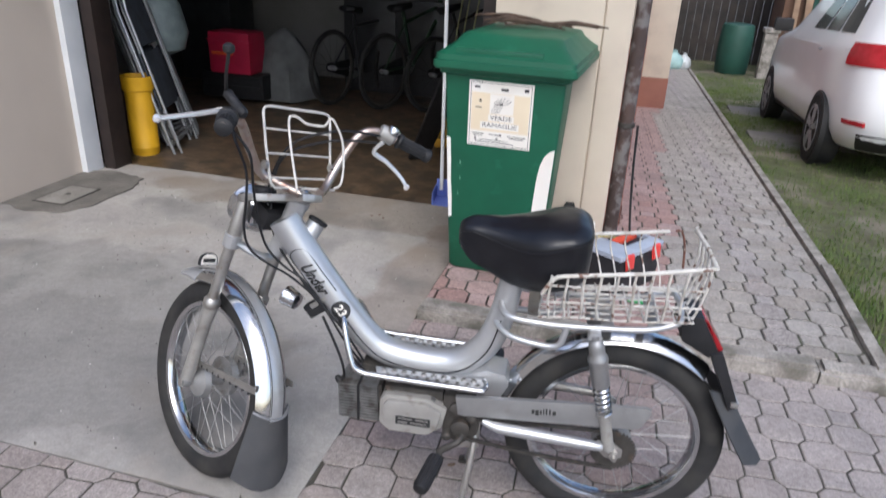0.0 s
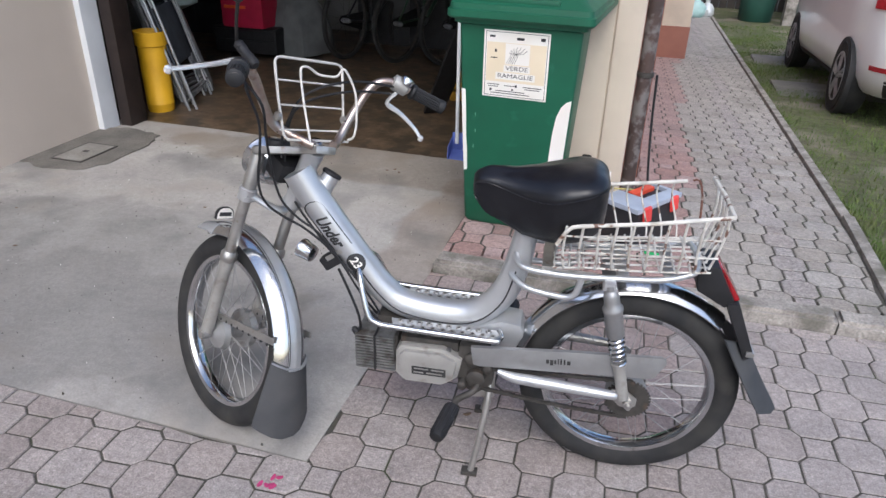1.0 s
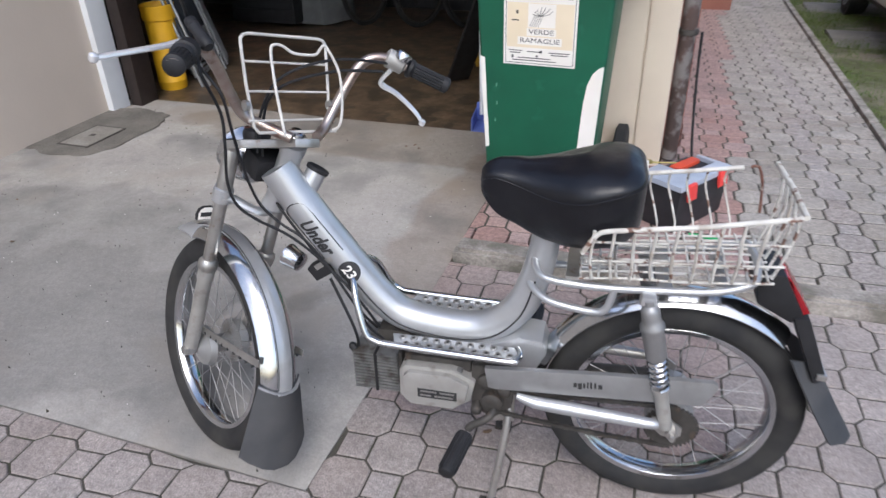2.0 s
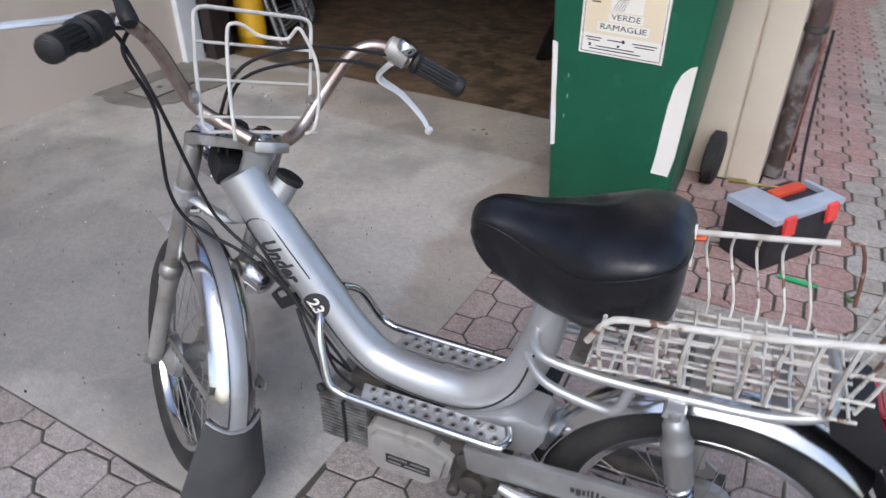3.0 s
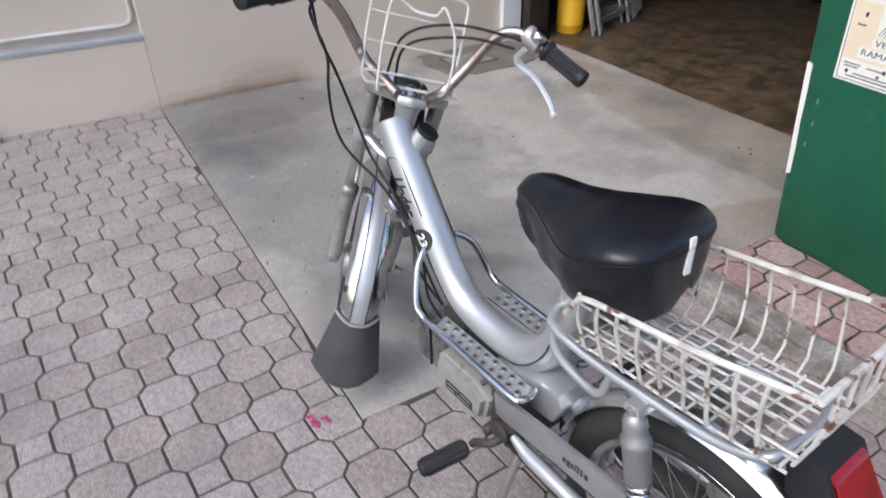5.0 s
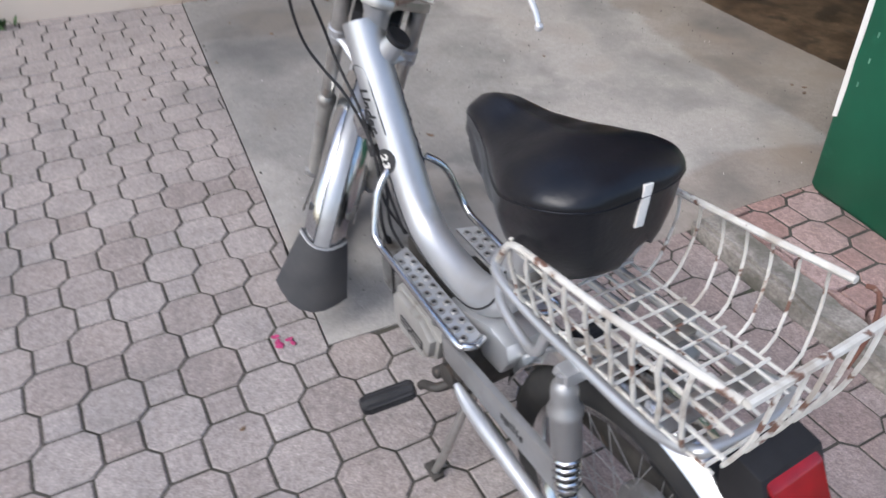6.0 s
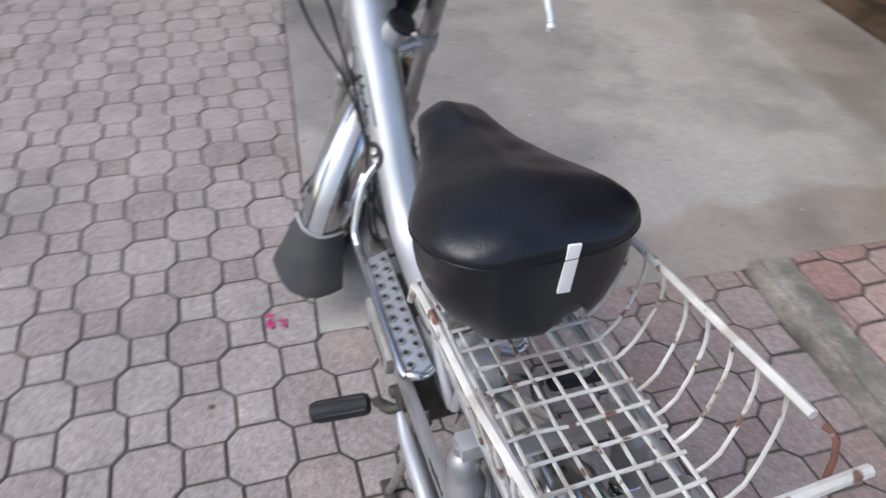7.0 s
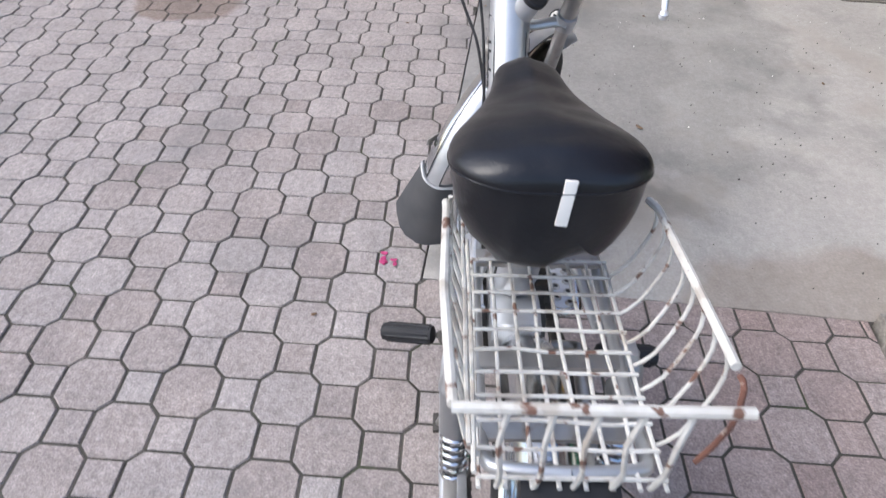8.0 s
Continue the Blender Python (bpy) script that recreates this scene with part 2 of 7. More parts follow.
class Shape:
    """Points and faces of one mesh, gathered piece by piece. m: a pose for all that is added."""

    def __init__(self, m=None):
        self.v, self.f, self.m = [], [], m or Matrix()

    def add(self, verts, faces, m=None):
        k, t = len(self.v), self.m @ m if m else self.m
        self.v += [tuple(t @ Vector(p)) for p in verts]
        self.f += [tuple(k + i for i in f) for f in faces]
        return self

    def rings(self, rings, closed=False, caps=True):
        """Skin over rings of equally many points."""
        n, faces = len(rings[0]), []
        count = len(rings)
        for a in range(count if closed else count - 1):
            b = (a + 1) % count
            for i in range(n):
                j = (i + 1) % n
                faces.append((a * n + i, a * n + j, b * n + j, b * n + i))
        if caps and not closed:
            faces += [tuple(range(n))[::-1], tuple((count - 1) * n + i for i in range(n))]
        return self.add([p for r in rings for p in r], faces)

    def strip(self, rows):
        """An open sheet over rows of equally many points."""
        n = len(rows[0])
        faces = [(a * n + i, a * n + i + 1, (a + 1) * n + i + 1, (a + 1) * n + i) for a in range(len(rows) - 1) for i in range(n - 1)]
        return self.add([p for r in rows for p in r], faces)

    def tube(self, points, radius, n=8, smooth=0, closed=False, flat=1.0):
        """A round bar along points. radius: one, or one a point. smooth: steps put between points. flat: squeeze of the section."""
        pts = [Vector(p) for p in points]
        rad = list(radius) if isinstance(radius, (list, tuple)) else [radius] * len(pts)
        if smooth:
            q, r, c = [], [], len(pts)
            for a in range(c if closed else c - 1):
                g = lambda i: pts[i % c] if closed else pts[min(max(i, 0), c - 1)]
                p0, p1, p2, p3 = g(a - 1), g(a), g(a + 1), g(a + 2)
                for s in range(smooth):
                    t = s / smooth
                    q.append(0.5 * ((2 * p1) + (p2 - p0) * t + (2 * p0 - 5 * p1 + 4 * p2 - p3) * t * t + (3 * p1 - p0 - 3 * p2 + p3) * t**3))
                    r.append(rad[a] * (1 - t) + rad[(a + 1) % c] * t)
            if not closed:
                q.append(pts[-1])
                r.append(rad[-1])
            pts, rad = q, r
        c = len(pts)
        way = [(pts[(i + 1) % c if closed else min(i + 1, c - 1)] - pts[(i - 1) % c if closed else max(i - 1, 0)]).normalized() for i in range(c)]
        side = way[0].orthogonal().normalized()
        if abs(way[0].z) < 0.95:
            side = way[0].cross(Vector((0, 0, 1))).normalized()
        rings = []
        for p, w, r in zip(pts, way, rad):
            side = (side - w * side.dot(w)).normalized()
            up = w.cross(side)
            rings.append([p + r * (math.cos(t) * side + flat * math.sin(t) * up) for t in (2 * math.pi * i / n for i in range(n))])
        return self.rings(rings, closed=closed)

    def box(self, x0, x1, y0, y1, z0, z1, bevel=0.0, m=None):
        bm = bmesh.new()
        bmesh.ops.create_cube(bm, size=1, matrix=Matrix.Translation(((x0 + x1) / 2, (y0 + y1) / 2, (z0 + z1) / 2)) @ Matrix.Diagonal((x1 - x0, y1 - y0, z1 - z0, 1)))
        if bevel:
            bmesh.ops.bevel(bm, geom=bm.edges[:], offset=bevel, segments=2, affect="EDGES", profile=0.7)
        return self.take(bm, m)

    def take(self, bm, m=None):
        bm.verts.index_update()
        self.add([v.co for v in bm.verts], [tuple(v.index for v in f.verts) for f in bm.faces], m)
        bm.free()
        return self

    def lathe(self, profile, n=24, axis="z", centre=(0, 0, 0), caps=True, closed=False):
        """profile: (radius, height) rows, turned round an axis."""
        c, rings = Vector(centre), []
        for r, h in profile:
            ring = []
            for i in range(n):
                a = 2 * math.pi * i / n
                p = (r * math.cos(a), r * math.sin(a), h)
                ring.append(c + Vector({"z": p, "y": (p[0], -p[2], p[1]), "x": (p[2], p[0], p[1])}[axis]))
            rings.append(ring)
        return self.rings(rings, closed=closed, caps=caps)

    def prism(self, outline, d0, d1, axis="y", bevel=0.0, m=None):
        """An outline pushed from d0 to d1 along an axis. Outline points are (x, z) for y, (x, y) for z, (y, z) for x."""
        def put(p, d):
            return {"y": (p[0], d, p[1]), "z": (p[0], p[1], d), "x": (d, p[0], p[1])}[axis]
        bm = bmesh.new()
        a = [bm.verts.new(put(p, d0)) for p in outline]
        b = [bm.verts.new(put(p, d1)) for p in outline]
        k = len(a)
        bm.faces.new(a[::-1])
        bm.faces.new(b)
        for i in range(k):
            bm.faces.new((a[i], a[(i + 1) % k], b[(i + 1) % k], b[i]))
        bmesh.ops.recalc_face_normals(bm, faces=bm.faces[:])
        if bevel:
            bmesh.ops.bevel(bm, geom=bm.edges[:], offset=bevel, segments=2, affect="EDGES", profile=0.7)
        return self.take(bm, m)

    def mesh(self, name, material, smooth=None):
        me = bpy.data.meshes.new(name)
        me.from_pydata(self.v, [], self.f)
        bm = bmesh.new()
        bm.from_mesh(me)
        bmesh.ops.recalc_face_normals(bm, faces=bm.faces[:])
        if smooth:
            for f in bm.faces:
                f.smooth = True
            for e in bm.edges:
                e.smooth = len(e.link_faces) == 2 and e.calc_face_angle(0) < radians(smooth)
        bm.to_mesh(me)
        bm.free()
        me.materials.append(material)
        return me


def part(name, shape, material, parent, label="", smooth=40):
    ob = new(name, shape.mesh(name, material, smooth))
    ob.parent = parent
    if label:
        tagged(ob, label)
    return ob


def thing(name, label, category, m=None, group=""):
    ob = new(name)
    ob.empty_display_size = 0.1
    ob.matrix_world = m or Matrix()
    return tagged(ob, label, category, group)


def solo(name, shape, material, label, category, kind="", group="", smooth=40, m=None):
    ob = new(name, shape.mesh(name, material, smooth))
    if m:
        ob.matrix_world = m
    return tagged(ob, label, category, group, kind)


def words(name, text, size, material, parent, m, thick=0.0004, label="", width=None, bend=0.0, slant=0.0, bold=0.0):
    """Lettering as a thin mesh in the built-in font, laid at m (x along the line, z out of the surface)."""
    cu = bpy.data.curves.new(name, "FONT")
    cu.body, cu.size, cu.extrude, cu.resolution_u = text, size, thick, 3
    cu.offset = bold
    cu.align_x, cu.align_y = "CENTER", "CENTER"
    tmp = bpy.data.objects.new(name, cu)
    me = bpy.data.meshes.new_from_object(tmp)
    bpy.data.objects.remove(tmp)
    bpy.data.curves.remove(cu)
    if width:
        xs = [v.co.x for v in me.vertices]
        me.transform(Matrix.Diagonal((width / (max(xs) - min(xs)), 1, 1, 1)))
    if bend:   # lay the letters round a tube that runs along x
        if slant:
            me.transform(Matrix(((1, slant, 0, 0), (0, 1, 0, 0), (0, 0, 1, 0), (0, 0, 0, 1))))
        bm = bmesh.new()
        bm.from_mesh(me)
        for k in range(-14, 15):   # enough rows of points to follow the curve
            bmesh.ops.bisect_plane(bm, geom=bm.verts[:] + bm.edges[:] + bm.faces[:], plane_co=(0, 0.003 * k, 0), plane_no=(0, 1, 0))
        bm.to_mesh(me)
        bm.free()
        for v in me.vertices:
            a, r = v.co.y / bend, bend + 0.0004 + v.co.z
            v.co.y, v.co.z = r * math.sin(a), r * math.cos(a)
    me.transform(m)
    me.materials.clear()
    me.materials.append(material)
    ob = new(name, me)
    ob.parent = parent
    if label:
        tagged(ob, label)
    return ob

# ---- the place ----
KERB_TILT = 0.03   # the kerb runs slightly askew to the garage front
WALK_TILT = 0.005   # the side path runs slightly askew to the garage front


def fall(y):
    """The yard falls gently away behind the garage front."""
    return -0.055 * max(0.0, min(y, 16.0) - 3.5)


rows = []
for y in (-220, -20, 0, 3.5, 7, 10, 16, 30, 220):
    rows.append([(x, y, -0.034 + fall(y)) for x in (-220, -20, -3, 0, 1, 3, 20, 220)])
solo("ground", Shape().strip(rows), SOIL, "dark soil under the paving and around the yard", "ground", "structure", smooth=None)

# concrete apron before the garage, with a shallow joint and a stained surface
bm = bmesh.new()
bmesh.ops.create_grid(bm, x_segments=60, y_segments=50, size=0.5)
for v in bm.verts:
    v.co.x = -3.03 + (v.co.x + 0.5) * 2.518
    v.co.y = 1.590 + (v.co.y + 0.5) * 2.378
    edge = min(v.co.y - 1.590, -0.512 - v.co.x)
    v.co.z = 0.006 + 0.004 * noise.noise(v.co * 1.5) - (0.006 if edge < 0.01 else 0)
apron = Shape().take(bm)
apron.box(-3.03, -0.512, 1.590, 3.968, -0.08, -0.002)
solo("concrete_apron", apron, CONCRETE, "worn grey concrete apron with dark stains, darker at the left, before the garage", "floor", "structure", smooth=60)
solo("garage_floor", Shape().box(-5.1, 0.1, 3.972, 8.4, -0.08, 0.0), GARAGE_FLOOR, "brown stained garage floor in the dark", "floor", "structure")

# walls
WALL = pose(-2.985, 1.59, 0, 0, 0, -4)   # the old house wall stands a little askew: y along it, x out
wall_left = Shape(WALL).box(-0.45, 0.0, -6.6, -0.89, 0.0, 3.2).box(-0.45, 0.0, -0.89, 0.0, 0.0, 0.377).box(-0.45, 0.0, -0.89, 0.0, 1.30, 3.2).box(-0.45, -0.075, -0.89, 0.0, 0.377, 1.30)
solo("wall_left", wall_left, PLASTER, "cream plastered house wall with a shallow recess", "wall", "structure", smooth=None)
solo("wall_garage_side", Shape().box(-3.5, -2.985, 1.592, 3.70, 0.0, 2.746), PLASTER, "cream plastered wall beside the apron, stained near the ground", "wall", "structure", smooth=30)
solo("recess_sill", Shape(WALL).box(-0.078, 0.005, -0.888, 0.001, 0.360, 0.381, 0.004), SILL_GREY, "grey sill under the recess in the house wall", "sill", "structure", smooth=30)
solo("wall_corner_trim", Shape().box(-3.035, -2.945, 3.70, 3.835, 0.0, 2.746, 0.004), WHITE, "white painted corner pilaster beside the garage door", "trim", "structure", smooth=30)
solo("wall_front_over_door", Shape().box(-5.2, 0.16, 3.76, 4.0, 2.25, 2.746), PLASTER, "cream plastered wall above the garage opening", "wall", "structure")
for x0, x1 in ((-2.94, -2.86), (-0.56, -0.475)):
    solo("door_frame", Shape().box(x0, x1, 3.84, 3.99, 0.0, 2.25, 0.006), DARK_WOOD, "dark brown wooden garage door frame", "door frame", "structure")
solo("door_lintel", Shape().box(-2.86, -0.56, 3.86, 3.98, 2.15, 2.248, 0.006), DARK_WOOD, "dark brown wooden garage door lintel", "door frame", "structure")
pier = Shape().box(-0.47, 0.028, 3.70, 4.0, 0.0, 2.746, 0.006)
pier.box(0.028, 0.036, 3.72, 4.0, 0.0, 2.746)
pier.box(0.036, 0.157, 3.705, 4.0, 0.0, 2.746, 0.006)
solo("wall_pier", pier, CREAM, "cream painted masonry pier beside the garage door", "wall", "structure", smooth=30)
solo("wall_side", Shape().box(-0.1, 0.236, 4.02, 16.5, -0.9, 1.0), BROWN_WALL, "red-brown painted plinth of the house's long side", "wall", "structure")
solo("wall_side_upper", Shape().box(-0.1, 0.231, 4.02, 16.5, 1.0, 2.746), CREAM, "cream plaster above the plinth of the house's long side", "wall", "structure")
solo("wall_buttress", Shape().box(0.238, 0.605, 8.9, 9.3, 0.10, 2.746, 0.01), CREAM, "cream upper part of the buttress along the path", "wall", "structure", smooth=30)
solo("wall_buttress_base", Shape().box(0.238, 0.61, 8.895, 9.31, -0.5, 0.10, 0.01), BROWN_WALL, "brick-red base of the buttress along the path", "wall", "structure", smooth=30)
# unseen roofs close the houses; the deep garage eaves are added for shade
solo("roof_garage", Shape().box(-5.4, 0.50, 2.70, 17.0, 2.75, 2.92, 0.02), BROWN_WALL, "plain red-brown unseen eaves added over the garage to shade the apron", "roof", "structure", smooth=30)
solo("roof_house", Shape().box(-7.0, -2.90, -6.0, 2.69, 3.2, 3.36, 0.02), BROWN_WALL, "plain red-brown unseen roof edge added over the house wall", "roof", "structure", smooth=30)
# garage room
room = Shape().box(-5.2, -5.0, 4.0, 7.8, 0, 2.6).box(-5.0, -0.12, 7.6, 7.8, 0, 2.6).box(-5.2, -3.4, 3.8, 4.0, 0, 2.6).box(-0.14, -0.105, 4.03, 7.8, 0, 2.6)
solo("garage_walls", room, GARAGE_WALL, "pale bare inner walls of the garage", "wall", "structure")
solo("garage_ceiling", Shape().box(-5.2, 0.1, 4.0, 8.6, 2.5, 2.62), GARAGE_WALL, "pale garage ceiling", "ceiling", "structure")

# kerb between the lower paving and the side path
for x0, x1, dz in ((-0.5, 0.985, 0.0), (0.992, 1.98, -0.004), (1.987, 2.9, 0.0)):
    bm = bmesh.new()
    bmesh.ops.create_cube(bm, size=1, matrix=Matrix.Translation(((x0 + x1) / 2, 2.735, -0.02 + dz)) @ Matrix.Diagonal((x1 - x0, 0.10, 0.15, 1)))
    bmesh.ops.subdivide_edges(bm, edges=[e for e in bm.edges if abs((e.verts[0].co - e.verts[1].co).x) > 0.5], cuts=40, use_grid_fill=True)
    bmesh.ops.bevel(bm, geom=[e for e in bm.edges if e.verts[0].co.z > 0.04 and e.verts[1].co.z > 0.04 and len(e.link_faces) == 2 and e.calc_face_angle(0) > 1], offset=0.014, segments=2, affect="EDGES")
    for v in bm.verts:
        v.co += 0.006 * noise.noise_vector(v.co * 9) + 0.0045 * noise.noise_vector(v.co * 26)
        v.co.y += KERB_TILT * (v.co.x + 0.48)
    solo("kerb", Shape().take(bm), KERB, "weathered concrete kerb stone with worn edges", "kerb", "structure", smooth=50)

# narrow border stones along the lawn
def border_x(y):
    return 1.19 + (y - 3.26) * WALK_TILT


k = 0
y = 2.80
while y < 16:
    y1 = y + 0.96
    e = Shape().prism([(border_x(y), y), (border_x(y) + 0.05, y), (border_x(y1) + 0.05, y1 - 0.008), (border_x(y1), y1 - 0.008)], -0.06, 0.062, "z", 0.008, m=Matrix.Translation((0, y + 0.48, fall(y + 0.48))) @ pose(0, 0, 0, -3.15 if y > 3.2 else 0, 0, 0) @ Matrix.Translation((0, -y - 0.48, 0)))
    solo("border_stone", e, KERB, "narrow concrete border stone beside the lawn", "kerb", "structure", group="border stones", smooth=40)
    y = y1
# lawn
rows = []
for i in range(50):
    y = 2.79 + i * 0.3
    rows.append([(border_x(y) + 0.055 + s, y, 0.02 + fall(y) + 0.015 * noise.noise(Vector((s * 2, y * 2, 0)))) for s in (0, 0.1, 0.25, 0.5, 0.8, 1.2, 1.7, 2.4, 3.4, 5, 8)])
solo("lawn", Shape().strip(rows), GRASS_SOIL, "patchy trodden lawn with bare soil beside the path", "ground", "structure", smooth=60)
# raised panel in the wall's recess
n, pts = 6, []
for cy, cz, a0 in ((-0.078, 0.474, -90), (-0.078, 1.21, 0), (-0.81, 1.21, 90), (-0.81, 0.474, 180)):
    for k in range(n + 1):
        a = radians(a0 + 90 * k / n)
        pts.append((-0.062, cy + 0.05 * math.cos(a), cz + 0.05 * math.sin(a)))
DRAIN_LID = surf("drain_lid_concrete", (0.33, 0.315, 0.285), (0.25, 0.235, 0.21), 8, 0.9, bump=0.002, grain=150, speck=0.25)
solo("panel_bead", Shape(WALL).tube(pts, 0.010, 8, closed=True), BEAD, "rounded off-white bead round a recessed wall panel", "trim", "structure")
# drain cover in the apron
DRAIN = surf("drain_concrete", (0.22, 0.205, 0.18), (0.15, 0.14, 0.125), 6, 0.9, bump=0.002, grain=150, speck=0.35)
edge = []
for k in range(44):
    a = 2 * math.pi * k / 44
    r = 1 + 0.16 * noise.noise(Vector((2.2 * math.cos(a), 2.2 * math.sin(a), 4.0))) + 0.07 * noise.noise(Vector((7 * math.cos(a), 7 * math.sin(a), 1.0)))
    edge.append((-2.79 + 0.27 * r * math.copysign(abs(math.cos(a)) ** 0.7, math.cos(a)), 3.42 + 0.36 * r * math.copysign(abs(math.sin(a)) ** 0.7, math.sin(a))))
solo("drain_surround", Shape().prism(edge, -0.01, 0.0125, "z"), DRAIN, "darker rough concrete patch round a drain cover", "floor", "structure", smooth=30)
lid = thing("drain_cover", "square weathered concrete drain cover with a dark rim in the apron", "drain cover")
rim = Shape()
for a in ((-2.862, -2.658, 3.180, 3.191), (-2.862, -2.658, 3.459, 3.470), (-2.862, -2.851, 3.191, 3.459), (-2.669, -2.658, 3.191, 3.459)):
    rim.box(*a, 0.0, 0.0165, 0.002)
part("rim", rim, DARK_IRON, lid)
part("slab", Shape().box(-2.849, -2.671, 3.193, 3.457, 0.0, 0.0180, 0.004), DRAIN_LID, lid)
part("lifting_slot", Shape().box(-2.775, -2.745, 3.318, 3.342, 0.017, 0.0195), DARK_IRON, lid)
# downpipe with its bracket and a hanging cable
PIPE = surf("weathered_pipe", (0.085, 0.055, 0.048), (0.05, 0.036, 0.033), 7, 0.6, metal=0.2, bump=0.002, grain=60, dirt=(0.17, 0.155, 0.15), dirt_at=(0.50, 0.60), dirt_scale=15.0)
pipe = thing("downpipe", "weathered brown and grey metal downpipe at the house corner", "pipe")
part("pipe", Shape().tube([(0.196, 3.80, 0.045), (0.196, 3.80, 2.745)], 0.034, 18), PIPE, pipe)
for z in (0.62, 1.9):
    part("bracket", Shape().lathe([(0.039, z - 0.012), (0.042, z - 0.01), (0.042, z + 0.01), (0.039, z + 0.012)], 18, "z", (0.196, 3.80, 0)).tube([(0.168, 3.79, z), (0.15, 3.77, z + 0.004), (0.152, 3.752, z + 0.03)], 0.005, 6), DARK_IRON, pipe)
solo("hanging_cable", Shape().tube([(0.252, 3.80, 0.62), (0.262, 3.78, 0.40), (0.285, 3.72, 0.15), (0.31, 3.66, 0.052), (0.36, 3.60, 0.05)], 0.006, 7, smooth=5), BLACK, "thin black cable hanging beside the downpipe", "cable")

# ---- the moped: x forward, y to its left, z up; origin on the ground below the rear axle ----
moped = thing("moped", "old silver moped with chrome mudguards on its centre stand", "moped", pose(0.287, 1.850, 0, 0, 0, 186.1))
STEER = pose(0.80, 0, 0.80) @ pose(0, 0, 0, 0, -25, 0) @ pose(0, 0, 0, 0, 0, -34)   # the raked steering axis, turned to the right
FORK = pose(0.80, 0, 0.80, 2.1, 0, 0) @ pose(0, 0, 0, 0, -25, 0) @ pose(0, 0, 0, 0, 0, -36)   # the fork and wheel, leaning and a little further round than the bent bars
SLIDER = surf("fork_grey", (0.30, 0.30, 0.30), (0.24, 0.24, 0.24), 20, 0.4, metal=0.5, dirt=(0.18, 0.16, 0.14), dirt_at=(0.55, 0.75), dirt_scale=20)


def fluted(shape, r, z0, z1, ribs=16):
    """A ribbed sleeve along z."""
    n = ribs * 4
    shape.rings([[((r - (0.0022 if k % 4 < 2 else 0)) * math.cos(2 * math.pi * k / n), (r - (0.0022 if k % 4 < 2 else 0)) * math.sin(2 * math.pi * k / n), z) for k in range(n)] for z in (z0, z1)])


MIRRORED = Matrix.Diagonal((1, -1, 1, 1))


SPOKE = surf("spoke_steel", (0.36, 0.355, 0.35), (0.26, 0.255, 0.25), 25, 0.45, metal=0.7)


def wheel(name, m, disc):
    """A spoked wheel round its axle, along y."""
    rim = Shape(m)
    prof = []
    for r, y in ((0.199, -0.020), (0.210, -0.021), (0.214, -0.017), (0.205, -0.012), (0.199, -0.006), (0.197, 0), (0.199, 0.006), (0.205, 0.012), (0.214, 0.017), (0.210, 0.021), (0.199, 0.020), (0.193, 0.011), (0.191, 0), (0.193, -0.011)):
        prof.append((r, y))
    rim.lathe(prof, 64, "y", closed=True, caps=False)
    w = part(name, rim, CHROME, moped, "spoked wheel with a chrome rim and some rust")
    tyre = Shape(m)
    prof = []
    for k in range(16):
        a = -2.75 + 5.5 * k / 15
        prof.append((0.2355 + 0.0335 * math.cos(a), 0.031 * math.sin(a)))
    tyre.lathe(prof, 64, "y", closed=True, caps=False)
    part("tyre", tyre, RUBBER, w, "worn dark rubber tyre")
    for y in (-0.009, 0.0, 0.009):   # shallow running grooves
        part("tread_groove", Shape(m).lathe([(0.2355 + 0.0338 * math.sqrt(1 - (yy / 0.031) ** 2), yy) for yy in (y - 0.0012, y + 0.0012)] + [(0.262, y)], 64, "y", closed=True, caps=False), INK, w)
    hub = Shape(m).lathe([(0.010, -0.062), (0.016, -0.058), (0.045, -0.045), (0.050, -0.030), (0.024, -0.026), (0.022, 0), (0.024, 0.026), (disc, 0.030), (disc, 0.050), (disc * 0.85, 0.056), (0.016, 0.060), (0.010, 0.064)], 28, "y")
    part("hub", hub, SLIDER, w, "dull cast hub with a drum brake")
    for side in (-1, 1):
        for k in range(18):
            a = 2 * math.pi * (k + (0.5 if side > 0 else 0)) / 18
            b = a + (0.42 if k % 2 else -0.42)
            s = Shape(m).tube([(0.045 * math.cos(a), side * 0.028, 0.045 * math.sin(a)), (0.199 * math.cos(b), side * 0.006, 0.199 * math.sin(b))], 0.0009, 4)
            part("spoke", s, SPOKE, w)
    return w


REAR = pose(0.022, 0, 0.268)
wheel("rear_wheel", REAR, 0.052)
wheel("front_wheel", FORK @ pose(0.046, 0, -0.612), 0.055)


def guard(name, m, r, a0, a1, wide, deep, material, label, ridge=0.0):
    """A mudguard: an arched sheet with thickness round an axle."""
    rows = []
    for k in range(41):
        a = radians(a0 + (a1 - a0) * k / 40)
        sect = []
        for s in range(13):
            t = -1 + 2 * s / 12
            rr = r - deep * abs(t) ** 2.6 + (ridge if abs(t) < 0.3 else 0)
            sect.append((rr * math.cos(a), wide * t, rr * math.sin(a)))
        for s in range(12, -1, -1):
            t = -1 + 2 * s / 12
            rr = r - 0.003 - deep * abs(t) ** 2.6
            sect.append((rr * math.cos(a), wide * 0.96 * t, rr * math.sin(a)))
        rows.append(sect)
    return part(name, Shape(m).rings(rows), material, moped, label, 50)


